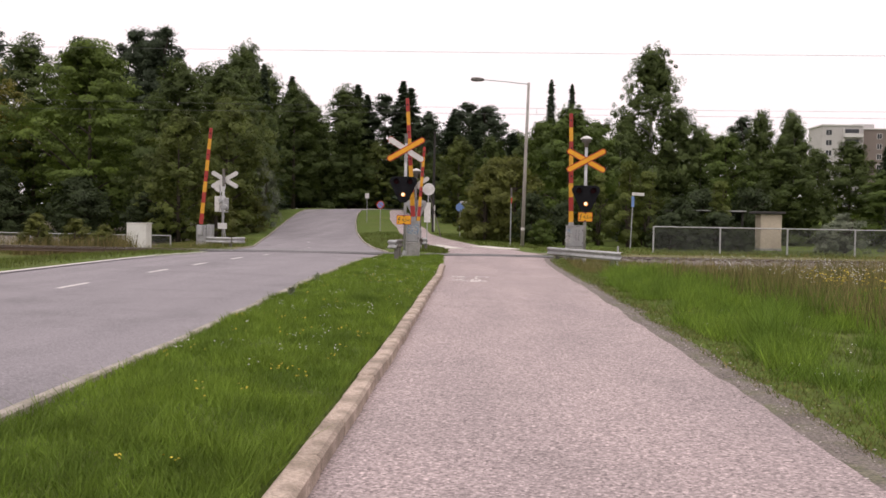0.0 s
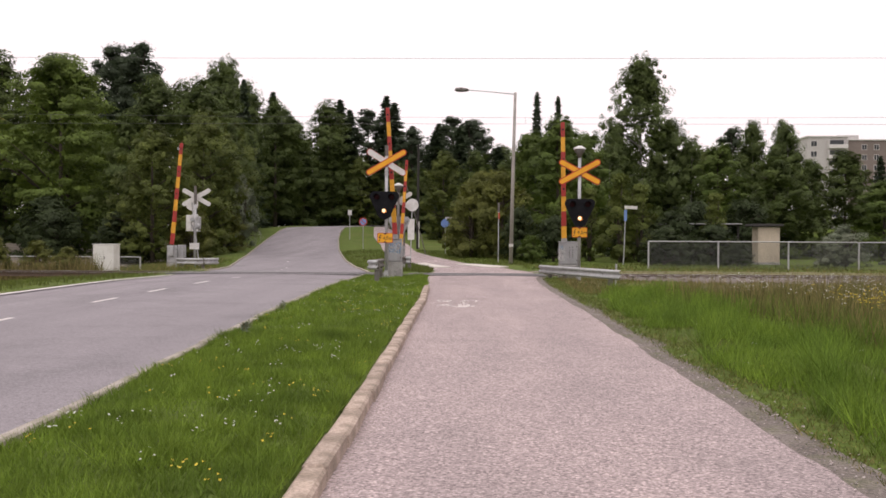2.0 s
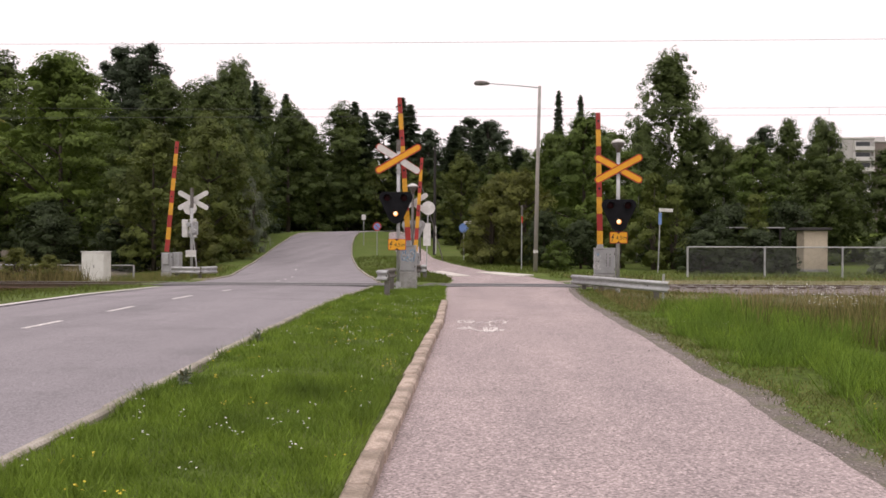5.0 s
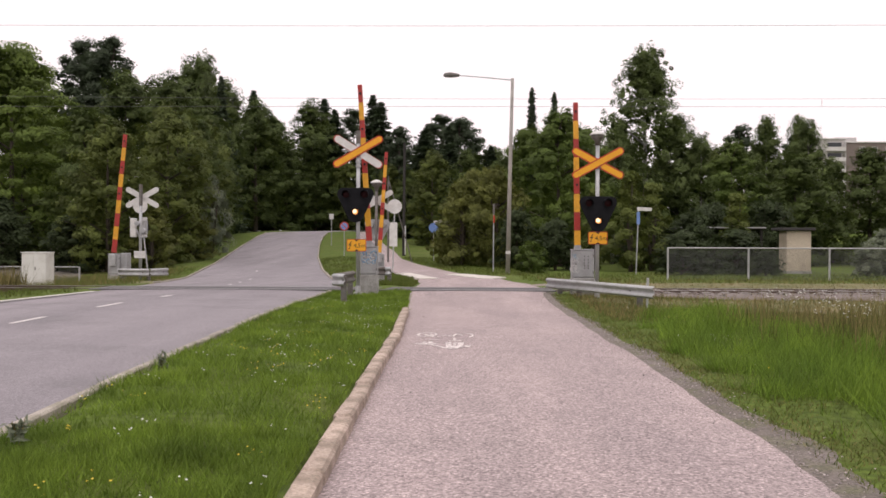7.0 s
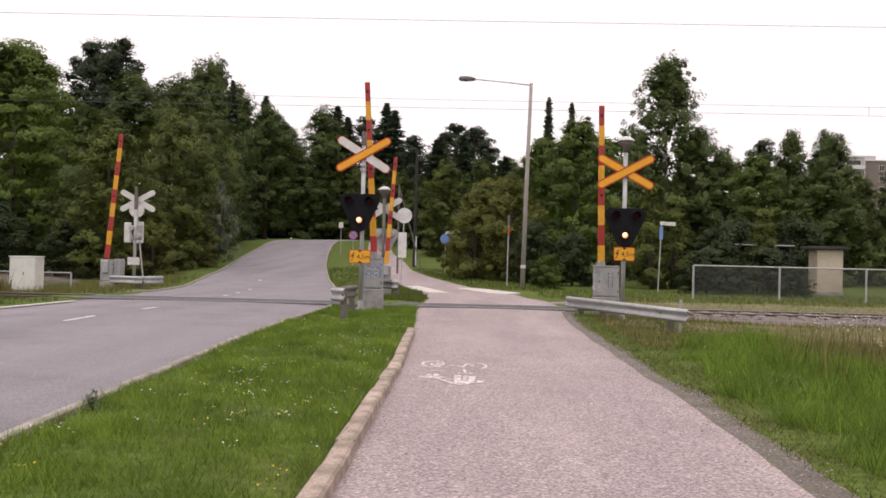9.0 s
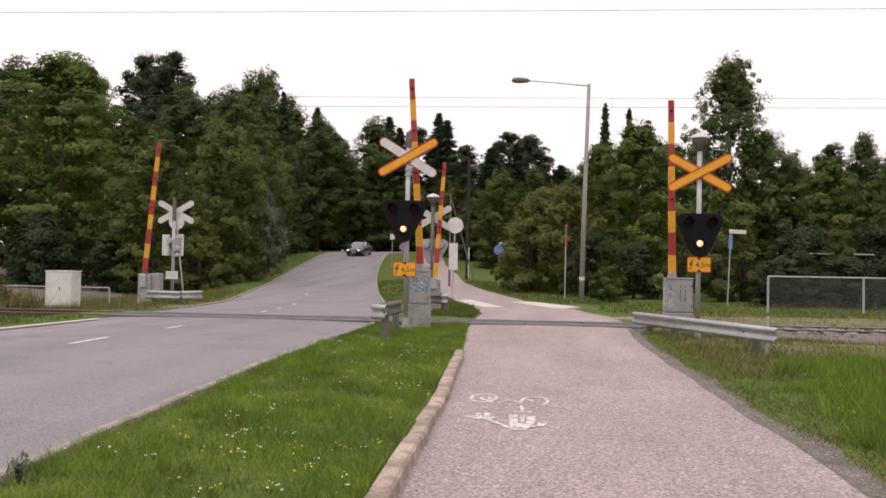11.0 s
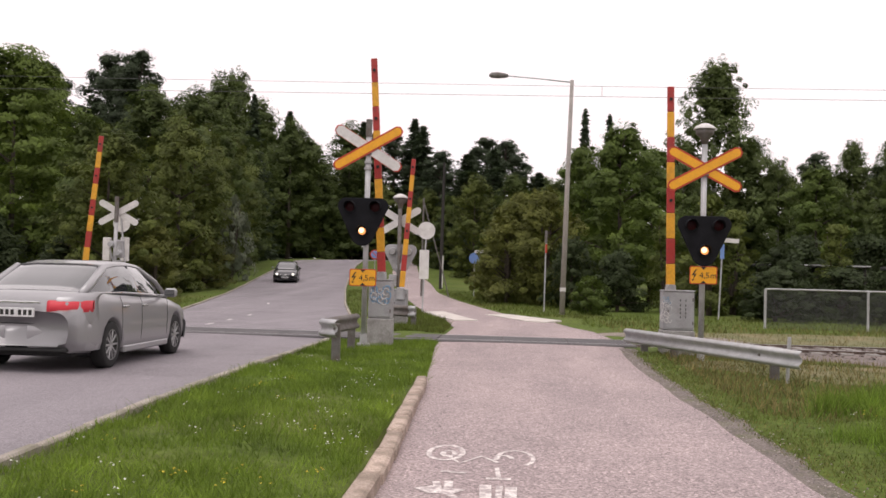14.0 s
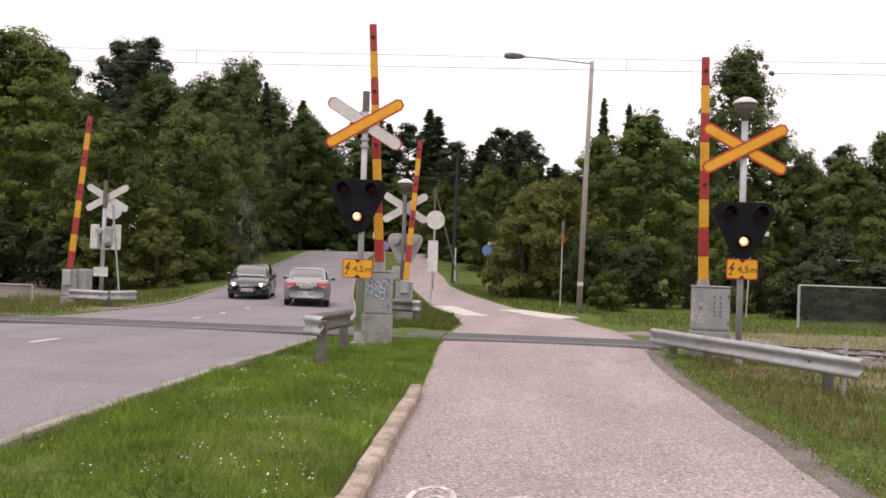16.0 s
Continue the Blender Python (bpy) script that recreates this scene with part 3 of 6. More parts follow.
def patch(name, cx, cy, rx, ry, material, label, lift=0.03, seed=0, rot=0.0):
    V, F, nr, na = [], [], 6, 28
    for i in range(nr + 1):
        for k in range(na):
            a = 2 * math.pi * k / na
            wob = 1 + 0.22 * noise.noise(Vector((math.cos(a) * 1.7, math.sin(a) * 1.7, seed)))
            x0, y0 = rx * wob * i / nr * math.cos(a), ry * wob * i / nr * math.sin(a)
            x, y = cx + x0 * math.cos(rot) - y0 * math.sin(rot), cy + x0 * math.sin(rot) + y0 * math.cos(rot)
            V.append((x, y, ground_z(x, y) + lift * (1 - (i / nr) ** 4) - 0.03 * (i == nr)))
    for i in range(nr):
        for k in range(na):
            F.append((i * na + k, (i + 1) * na + k, (i + 1) * na + (k + 1) % na, i * na + (k + 1) % na))
    return tagged(mesh_ob(name, V, F, material, smooth=True), label, "ground", kind="structure")


patch("dirt_patch", 4.6, 44.6, 2.6, 1.3, M_DIRT, "bare gravel patch beside the track", seed=1)
patch("dirt_patch", -13.4, 47.6, 2.6, 2.2, M_DRY, "dry grassy gravel by the barrier", seed=2)
patch("dry_grass_patch", -17.5, 52, 5.5, 3.0, M_DRY, "patch of dry yellow grass", seed=3)
patch("dry_grass_patch", 10.5, 36.3, 8.5, 2.6, M_DRY, "dry straw-coloured trackside ground", seed=4)
patch("dry_grass_patch", 14.0, 46.5, 12.0, 3.0, M_DRY, "dry trackside grass", seed=5)
patch("forest_floor", -33, 80, 13, 30, M_DIRT, "dark earth under the trees", seed=6)


# pale slabs where the path meets the side street
def flat_poly(name, pts, material, label, h=0.05):
    n = len(pts)
    V = [(x, y, path_z(y) + h) for x, y in pts] + [(x, y, path_z(y) - 0.1) for x, y in pts]
    F = [tuple(range(n)), *[(i, n + i, n + (i + 1) % n, (i + 1) % n) for i in range(n)]]
    return tagged(mesh_ob(name, V, F, material), label, "slab", kind="structure")


flat_poly("pale_slab", [(-3.4, 54.4), (-2.5, 55.6), (-0.95, 49.9), (-1.75, 49.9)], M_SLAB, "pale concrete slab strip beside the path")
flat_poly("pale_slab", [(-0.75, 54.0), (0.1, 54.6), (1.9, 51.2), (1.35, 50.1), (0.7, 50.4)], M_SLAB, "pale concrete slab strip beside the path")


# ---- railway ----
def rail_profile(y0, x0, x1, z0):
    prof = [(-0.06, 0), (0.06, 0), (0.06, 0.02), (0.012, 0.04), (0.012, 0.12), (0.036, 0.13), (0.036, 0.165), (-0.036, 0.165), (-0.036, 0.13), (-0.012, 0.12), (-0.012, 0.04), (-0.06, 0.02)]
    V = [(x, y0 + a, z0 + b) for x in (x0, x1) for a, b in prof]
    n = len(prof)
    return V, [(i, (i + 1) % n, n + (i + 1) % n, n + i) for i in range(n)]


TY = 40.9
track = thing("railway_track", pose(0, 0, 0), "single railway track on ballast, rusty rails", "railway", kind="structure")
for yr in (TY - 0.78, TY + 0.78):
    part("rail", rail_profile(yr, -90, 90, -0.045), M_RAIL, track)
    part("rail_head", box(0, yr, 0.1235, 180, 0.05, 0.006, 0.001), M_RAILTOP, track, "polished top of the rail")
bed_v, bed_f = [], []
bx = list(np.arange(2.9, 60, 0.5))
for x in bx:
    for k, (dy, z) in enumerate([(-2.6, -0.22), (-1.9, -0.02), (-1.2, 0.06), (1.2, 0.06), (1.9, -0.02), (2.6, -0.2)]):
        bed_v.append((x, TY + dy + 0.1 * noise.noise(Vector((x, k, 0))), z + 0.03 * noise.noise(Vector((x * 2, k, 3)))))
for i in range(len(bx) - 1):
    for k in range(5):
        bed_f.append((i * 6 + k, i * 6 + k + 1, i * 6 + 7 + k, i * 6 + 6 + k))
part("ballast_bed", (bed_v, bed_f), M_BALLAST, track)
sl = box(0, 0, 0, 0.24, 2.5, 0.14, 0.02)
first = part("sleeper", sl, M_SLEEPER, track)
first.location = (3.4, TY, 0.02)
for i in range(1, 60):
    o = new("sleeper", first.data)
    o.parent, o.location = track, (3.4 + 0.6 * i, TY, 0.02)
rng = np.random.default_rng(5)
V, F = [], []
for i in range(5200):
    x, y = rng.uniform(2.95, 34), TY + rng.normal(0, 1.15)
    if abs(y - TY) > 2.6:
        continue
    z = 0.07 if abs(y - TY) < 1.3 else 0.07 - (abs(y - TY) - 1.3) * 0.2
    r = rng.uniform(0.025, 0.06)
    k = len(V)
    o = rng.normal(0, 0.25, (6, 3)) * r
    for q, d in enumerate(((1, 0, 0), (-1, 0, 0), (0, 1, 0), (0, -1, 0), (0, 0, 1), (0, 0, -1))):
        V.append((x + d[0] * r + o[q][0], y + d[1] * r + o[q][1], z + d[2] * r * 0.7 + o[q][2]))
    for a, b, c in ((0, 2, 4), (2, 1, 4), (1, 3, 4), (3, 0, 4), (2, 0, 5), (1, 2, 5), (3, 1, 5), (0, 3, 5)):
        F.append((k + a, k + b, k + c))
tagged(part("ballast_stones", (V, F), M_BALLAST, track), kind="stuff")
# crossing panels between and beside the rails
for x0, x1 in ((-11.6, -4.15), (-4.15, -1.6), (-1.6, 2.95)):
    n = max(2, int((x1 - x0) / 1.2))
    for i in range(n):
        a, b = x0 + (x1 - x0) * i / n, x0 + (x1 - x0) * (i + 1) / n
        zc = 0.092 if x0 < -5 else 0.098 if x0 < -4 else 0.088
        part("crossing_panel", box((a + b) / 2, TY, zc, b - a - 0.008, 1.40, 0.07, 0.012), M_RUBBER, track)
        part("crossing_panel", box((a + b) / 2, TY - 1.06, zc, b - a - 0.008, 0.44, 0.07, 0.012), M_RUBBER, track)

# overhead line
line = thing("overhead_line", pose(0, 0, 0), "thin overhead railway wires with droppers", "overhead wire", kind="structure")
part("contact_wire", tube([(-120, TY, 5.98), (0, TY, 5.98), (120, TY, 5.98)], 0.0055, 6), M_WIRE, line)
part("messenger_wire", tube([(x, TY, 6.22 + 0.00022 * (x - 5) ** 2) for x in range(-110, 121, 10)], 0.0048, 6), M_WIRE, line)
part("feeder_wire", tube([(x, TY - 1.2, 8.3 + 0.00012 * (x - 5) ** 2) for x in range(-110, 121, 10)], 0.006, 6), M_WIRE, line)
for x in (-26, -16.6, -7.4, 2.15, 11.5, 21, 30):
    part("dropper", tube([(x, TY, 5.98), (x, TY, 6.22 + 0.00022 * (x - 5) ** 2)], 0.006, 5), M_WIRE, line)


# ---- crossing equipment ----
def boom(parent, p0, p1, n, top_red=True, w=0.15):
    p0, p1 = Vector(p0), Vector(p1)
    d = p1 - p0
    L = d.length / n
    ax = math.atan2(d.x, d.z)
    base = Matrix.Translation(p0) @ Matrix.Rotation(ax, 4, "Y")
    for i in range(n):
        red = ((n - 1 - i) % 2 == 0) == top_red
        wd = w * (1.18 - 0.3 * i / n)
        g = box(0, 0, L * (i + 0.5), wd, 0.07, L - 0.004, 0.012)
        part("boom_stripe", moved(g, base), M_RED if red else M_YEL, parent, "red boom stripe" if red else "yellow boom stripe")
    for k in (0.5, 2.5, 4.5):
        if k < n:
            part("boom_lamp", moved(tube([(0, -0.035, L * (n - k)), (0, -0.06, L * (n - k))], 0.035, 10), base), M_DARK, parent)


def cabinet(parent, x, y, z0, zm, z1, w, d, graffiti=False, holes=False):
    part("plinth", join(box(x, y, (z0 + zm) / 2, w * 1.06, d * 1.06, zm - z0, 0.02)), M_PLINTH, parent, "bare concrete plinth")
    body = part("housing", box(x, y, (zm + z1) / 2, w, d, z1 - zm, 0.025), M_GREY, parent, "scuffed grey steel housing")
    part("door_panel", box(x, y - d / 2 - 0.006, (zm + z1) / 2, w * 0.88, 0.012, (z1 - zm) * 0.88, 0.005), M_GREY, body)
    part("lid", box(x, y, z1 + 0.015, w * 1.04, d * 1.04, 0.03, 0.01), M_GREY, body)
    for f in (0.2, 0.8):
        part("hinge", box(x + w * 0.45, y - d / 2 - 0.012, zm + (z1 - zm) * f, 0.03, 0.02, 0.07, 0.004), M_STEELD, body)
    part("lock", tube([(x - w * 0.34, y - d / 2 - 0.012, (zm + z1) / 2), (x - w * 0.34, y - d / 2 - 0.03, (zm + z1) / 2)], 0.02, 10), M_STEELD, body)
    if holes:
        for fx in (0.05, 0.22):
            for fz in (0.35, 0.45, 0.55, 0.65, 0.78):
                part("vent_hole", box(x + w * fx, y - d / 2 - 0.0135, zm + (z1 - zm) * fz, 0.018, 0.004, 0.045, 0.001), M_DARK, body)
    return body


def squiggle(body, x, y, z, s, seed, material):
    r = random.Random(seed)
    geos = []
    for i in range(9):
        cx, cz = x + (i % 3 - 1) * 0.12 * s + r.uniform(-.03, .03), z + (i // 3 - 1) * 0.11 * s + r.uniform(-.02, .02)
        a0, sp, rr = r.uniform(0, 360), r.uniform(180, 330), r.uniform(0.04, 0.075) * s
        pts = [(cx + rr * math.cos(radians(a0 + sp * k / 9)), y, cz + 1.2 * rr * math.sin(radians(a0 + sp * k / 9))) for k in range(10)]
        geos.append(tube(pts, 0.012 * s, 5))
    part("graffiti", join(*geos), material, body, "loose spray-paint scribble")


def arm_poly(L, w):
    return [(-L, -w * 0.25), (-L + w * 0.35, -w / 2), (L - w * 0.35, -w / 2), (L, -w * 0.25), (L, w * 0.25), (L - w * 0.35, w / 2), (-L + w * 0.35, w / 2), (-L, w * 0.25)]


def crossbuck(parent, x, y, z, L, ang, w, colours, back=False, ang2=None):
    for i, (a, c) in enumerate(zip((ang, -(ang2 or ang)), colours)):
        m = pose(x, y - 0.02 * i - 0.06, z) @ pose(0, 0, 0, 0, a, 0)
        arm = part("crossbuck_arm", moved(slab(arm_poly(L, w), 0.012), m), M_SIGNR if not back else M_WHITE, parent, "red-edged warning cross arm" if not back else "white back of a warning cross arm")
        if not back:
            rim = 0.02 if c is M_WHITE else 0.07
            part("reflective_face", moved(slab(arm_poly(L - 0.03, w - rim), 0.004), m @ pose(0, -0.009, 0)), c, arm)


def board_poly(w, h):
    """A rounded triangle, wide at its top."""
    pts = []
    for cx, cz, r, a0, a1 in ((w / 2 - 0.17, h / 2 - 0.17, 0.17, -28, 90), (-w / 2 + 0.17, h / 2 - 0.17, 0.17, 90, 208), (0, -h / 2 + 0.25, 0.25, 208, 332)):
        pts += [(cx + r * math.cos(radians(a)), cz + r * math.sin(radians(a))) for a in np.linspace(a0, a1, 8)]
    return pts


def signal_head(parent, x, y, z, w, h, lens, back=False):
    b = part("light_board", moved(slab(board_poly(w, h), 0.03, 0.04), pose(x, y, z)), M_BLACK if not back else M_GREY, parent, "black three-lamp signal board" if not back else "pale grey back of the signal board")
    for lx, lz, lit in lens:
        if back:
            part("lamp_housing", tube([(lx, y + 0.0, lz), (lx, y - 0.16, lz)], [0.12, 0.09], 14), M_GREY, b)
            continue
        part("lamp_housing", tube([(lx, y, lz), (lx, y - 0.05, lz)], 0.125, 18), M_BLACK, b)
        part("lens", tube([(lx, y - 0.05, lz), (lx, y - 0.062, lz), (lx, y - 0.07, lz)], [q * (0.8 if lit else 1) for q in (0.098, 0.085, 0.03)], 18), M_LIT if lit else M_LENS, b, "glowing amber lens" if lit else "dark red unlit lens")
        if lit:
            part("bulb_glow", tube([(lx - 0.012, y - 0.066, lz + 0.012), (lx - 0.012, y - 0.073, lz + 0.012)], [0.056, 0.045], 14), M_BULB, b, "bright middle of the lens")
        V, F = [], []
        for j in range(15):
            a = radians(-20 + 220 * j / 14)
            for r, dy in ((0.118, -0.05), (0.112, -0.26 + 0.10 * abs(j - 7) / 7)):
                V.append((lx + r * math.cos(a), y + dy, lz + r * math.sin(a)))
        for j in range(14):
            F.append((2 * j, 2 * j + 1, 2 * j + 3, 2 * j + 2))
        hood = part("hood", (V, F), M_BLACK, b)
        md = hood.modifiers.new("thick", "SOLIDIFY")
        md.thickness = 0.006


def height_sign(parent, x, y, z, w, h):
    p = part("height_plate", moved(slab(rounded(w, h, 0.035), 0.012), pose(x, y, z)), M_SIGNR, parent, "yellow overhead line warning plate")
    part("plate_face", moved(slab(rounded(w - 0.035, h - 0.035, 0.03), 0.004), pose(x, y - 0.008, z)), M_SIGNY, p)
    for body, dx in (("4,5", 0.02), ("m", 0.195)):
        part("lettering", moved(text_geo(body, 0.165), pose(x + dx, y - 0.0125, z - 0.01)), M_INK, p, "black lettering " + body)
    bolt = [(0.02, 0.11), (-0.055, -0.01), (0.0, 0.0), (-0.03, -0.10), (-0.045, -0.065), (-0.045, -0.12), (0.01, -0.1), (-0.018, -0.085), (0.05, 0.03), (-0.005, 0.02), (0.05, 0.11)]
    part("lightning_bolt", moved(slab(bolt, 0.003), pose(x - w * 0.33, y - 0.0125, z)), M_INK, p, "black lightning arrow")
    for s in (1, -1):
        tri = [(-0.06, s * h * 0.46), (0.06, s * h * 0.46), (0.0, s * h * 0.30)]
        part("clearance_mark", moved(slab(tri, 0.003), pose(x, y - 0.0125, z)), M_INK, p)


def bell(parent, x, y, z):
    part("bell_housing", tube([(x, y, z - 0.30), (x, y, z - 0.16), (x, y, z - 0.10), (x, y, z)], [0.06, 0.09, 0.17, 0.19], 18), M_STEELD, parent, "dark bell housing", True)
    part("bell_cap", tube([(x, y, z), (x, y, z + 0.015), (x, y, z + 0.07), (x, y, z + 0.115), (x, y, z + 0.13)], [0.225, 0.225, 0.17, 0.08, 0.01], 20), M_WHITE, parent, "white domed bell cap", True)


def crossing_signal(x, y, z0, top, xz, bz, sz, board_dx=0.0, cols=None, ang=29, ang2=None, bellcap=True, label="", sw=0.54):
    s = thing("crossing_signal", pose(x, y, z0), label, "railway signal", "railway signals at the crossing")
    part("post", tube([(0, 0, -0.1), (0, 0, top - z0)], 0.056, 14), M_STEEL, s, "galvanised round post", True)
    part("base_flange", join(tube([(0, 0, -0.1), (0, 0, 0.035)], 0.14, 16), tube([(0, 0, 0.035), (0, 0, 0.22)], 0.075, 14)), M_STEEL, s)
    crossbuck(s, 0.0, 0.0, xz - z0, 0.81, ang, 0.225, cols or (M_SIGNY, M_SIGNY), ang2=ang2)
    for bw, hz in ((0.16, xz + 0.05), (0.16, xz - 0.12), (0.2, bz + 0.2)):
        part("bracket", box(0, -0.03, hz - z0, bw, 0.11, 0.037, 0.006), M_STEELD, s)
    signal_head(s, board_dx, -0.10, bz - z0, 1.06, 1.0, [(board_dx - 0.265, bz - z0 + 0.31, False), (board_dx + 0.265, bz - z0 + 0.31, False), (board_dx, bz - z0 - 0.19, True)])
    height_sign(s, board_dx * 0.5, -0.09, sz - z0, sw, 0.355)
    if bellcap:
        bell(s, 0, 0, top - z0 + 0.14)
    else:
        part("post_top", tube([(0, 0, top - z0 - 0.35), (0, 0, top - z0 + 0.02)], 0.066, 12), M_STEELD, s, "dark weathered post top")
        for d in (0.62, 0.85, 0.98):
            part("clamp", tube([(0, 0, top - z0 - d), (0, 0, top - z0 - d - 0.05)], 0.08, 12), M_STEEL, s)
    return s


crossing_signal(3.87, 37.2, -0.02, 4.52, 3.86, 2.42, 1.745, 0.01, label="railway crossing signal with yellow warning cross, white light lit", ang=28.5)
crossing_signal(-2.96, 37.6, 0.12, 4.80, 4.21, 2.67, 1.515, -0.07, cols=(M_WHITE, M_SIGNY), ang=32, ang2=30, bellcap=False, label="railway crossing signal with one faded cross arm, light lit", sw=0.56)

b1 = thing("crossing_barrier", pose(3.46, 38.45, 0), "raised red and yellow crossing barrier on a grey box", "barrier", "raised barriers at the crossing")
boom(b1, (0.0, 0.0, 1.43), (-0.08, 0, 5.76), 8, w=0.157)
cab = cabinet(b1, 0.15, 0.05, -0.1, 0.57, 1.39, 0.65, 0.47, holes=True)
squiggle(cab, -0.12, -0.205, 1.1, 0.5, 3, M_WHITE)
squiggle(cab, -0.13, -0.205, 0.86, 0.6, 5, M_WHITE)
squiggle(cab, -0.1, -0.206, 1.2, 0.35, 17, M_GRAF)
part("pivot", join(tube([(0, -0.12, 1.44), (0, 0.12, 1.44)], 0.1, 16), box(0, 0, 1.44, 0.2, 0.1, 0.2, 0.02)), M_GREY, b1)
b2 = thing("crossing_barrier", pose(-2.7, 38.3, 0.1), "raised red and yellow crossing barrier on a graffitied box", "barrier", "raised barriers at the crossing")
boom(b2, (0.0, 0.0, 1.45), (-0.30, 0, 6.16), 9)
cab = cabinet(b2, 0.0, 0.0, -0.1, 0.55, 1.36, 0.5, 0.42)
squiggle(cab, 0.02, -0.228, 1.05, 1.1, 8, M_GRAF)
squiggle(cab, 0.0, -0.230, 1.03, 0.95, 21, M_WHITE)
part("pivot", join(tube([(0, -0.12, 1.45), (0, 0.12, 1.45)], 0.1, 16), box(0, 0, 1.45, 0.2, 0.1, 0.2, 0.02)), M_GREY, b2)
b3 = thing("crossing_barrier", pose(-3.02, 45.3, 0.05), "raised red and yellow crossing barrier beyond the track", "barrier", "raised barriers at the crossing")
boom(b3, (0.0, 0.0, 1.17), (0.25, 0, 4.86), 8, w=0.13)
cabinet(b3, -0.05, 0.1, -0.1, 0.35, 1.08, 0.42, 0.4)
part("counterweight", box(-0.02, -0.14, 0.98, 0.22, 0.1, 0.36, 0.02), M_GREY, b3)
b4 = thing("crossing_barrier", pose(-14.7, 50.5, -0.15), "raised red and yellow barrier on the far road side", "barrier", "raised barriers at the crossing")
boom(b4, (-0.06, 0.0, 1.27), (0.42, 0, 6.28), 9, w=0.18)
cabinet(b4, -0.02, 0.12, -0.15, 0.35, 1.2, 0.52, 0.46)
part("housing_box", box(0.38, 0.2, 0.78, 0.3, 0.44, 0.95, 0.02), M_GREY, b4)
part("counterweight", box(-0.06, -0.16, 0.95, 0.28, 0.1, 0.5, 0.02), M_STEEL, b4)

# signals seen from behind
s3 = thing("crossing_signal", pose(-3.16, 45.6, 0.05), "back of a railway crossing signal with white cross and bell", "railway signal", "railway signals at the crossing")
part("post", tube([(0, 0, -0.1), (0, 0, 3.65)], 0.055, 12), M_STEELD, s3, "", True)
bell(s3, 0, 0, 3.75)
crossbuck(s3, 0, 0.2, 3.1, 0.68, 31, 0.2, (M_WHITE, M_WHITE), True)
signal_head(s3, 0.03, 0.12, 1.98, 0.95, 0.85, [(-0.2, 2.2, False), (0.26, 2.2, False), (0.03, 1.75, False)], True)
part("cable_box", box(-0.16, -0.02, 1.35, 0.22, 0.16, 0.35, 0.015), M_GREY, s3)
s4 = thing("crossing_signal", pose(-13.5, 50.1, -0.1), "back of a railway crossing signal with white cross and boxes", "railway signal", "railway signals at the crossing")
part("post", tube([(0, 0, -0.2), (0.02, 0, 4.05)], 0.065, 12), M_STEEL, s4, "", True)
part("post_top", tube([(0.02, 0, 3.2), (0.02, 0, 4.1)], 0.072, 10), M_STEELD, s4)
crossbuck(s4, 0.05, 0.17, 3.55, 0.78, 29, 0.22, (M_WHITE, M_WHITE), True)
part("signal_back", box(-0.32, 0.1, 2.28, 0.26, 0.15, 0.8, 0.02), M_WHITE, s4, "pale back of a signal lamp box")
part("signal_back", box(0.14, 0.12, 2.3, 0.2, 0.3, 0.62, 0.04), M_GREY, s4, "grey back of a signal lamp box")
part("lamp_housing", tube([(-0.1, 0.02, 2.45), (-0.1, -0.2, 2.45)], [0.12, 0.09], 12), M_GREY, s4)
part("lamp_housing", tube([(0.16, 0.0, 2.15), (0.16, -0.2, 2.15)], [0.12, 0.09], 12), M_GREY, s4)
part("back_plate", box(0.0, -0.08, 1.15, 0.48, 0.01, 0.3, 0.002), M_WHITE, s4)
part("conduit", tube([(-0.1, -0.15, 2.2), (0.0, -0.1, 1.85), (0.3, -0.12, 1.9)], 0.035, 8), M_GREY, s4)
r4 = thing("road_sign", pose(-14.53, 53.1, 0), "grey back of a round road sign on a leaning post", "road sign")
part("post", tube([(0.46, 0, -0.6), (-0.02, 0, 3.5)], 0.033, 10), M_STEEL, r4)
part("plate", moved(slab(disc_poly(0.33), 0.012), pose(0.0, 0.05, 3.2)), M_WHITE, r4, "round plate seen from behind")
part("lower_plate", moved(slab(rounded(0.34, 0.9, 0.03), 0.01), pose(0.15, 0.05, 2.24)), M_WHITE, r4)


# ---- guard rails ----
def w_beam(p0, p1, side=1):
    prof = [(0.0, -0.155), (0.025, -0.15), (0.075, -0.115), (0.08, -0.08), (0.03, -0.035), (0.02, 0), (0.03, 0.035), (0.08, 0.08), (0.075, 0.115), (0.025, 0.15), (0.0, 0.155)]
    p0, p1 = Vector(p0), Vector(p1)
    d = (p1 - p0).normalized()
    nrm = Vector((d.y, -d.x, 0)).normalized() * side
    V = []
    for p in (p0, p1):
        V += [p + nrm * a + Vector((0, 0, b)) for a, b in prof]
    for p in (p0, p1):
        V += [p + nrm * (a - 0.006) + Vector((0, 0, b)) for a, b in prof]
    n = len(prof)
    F = [(i, i + 1, n + i + 1, n + i) for i in range(n - 1)] + [(2 * n + i, 3 * n + i, 3 * n + i + 1, 2 * n + i + 1) for i in range(n - 1)]
    F += [(i, 2 * n + i, 2 * n + i + 1, i + 1) for i in range(n - 1)] + [(n + i, n + i + 1, 3 * n + i + 1, 3 * n + i) for i in range(n - 1)]
    return V, F


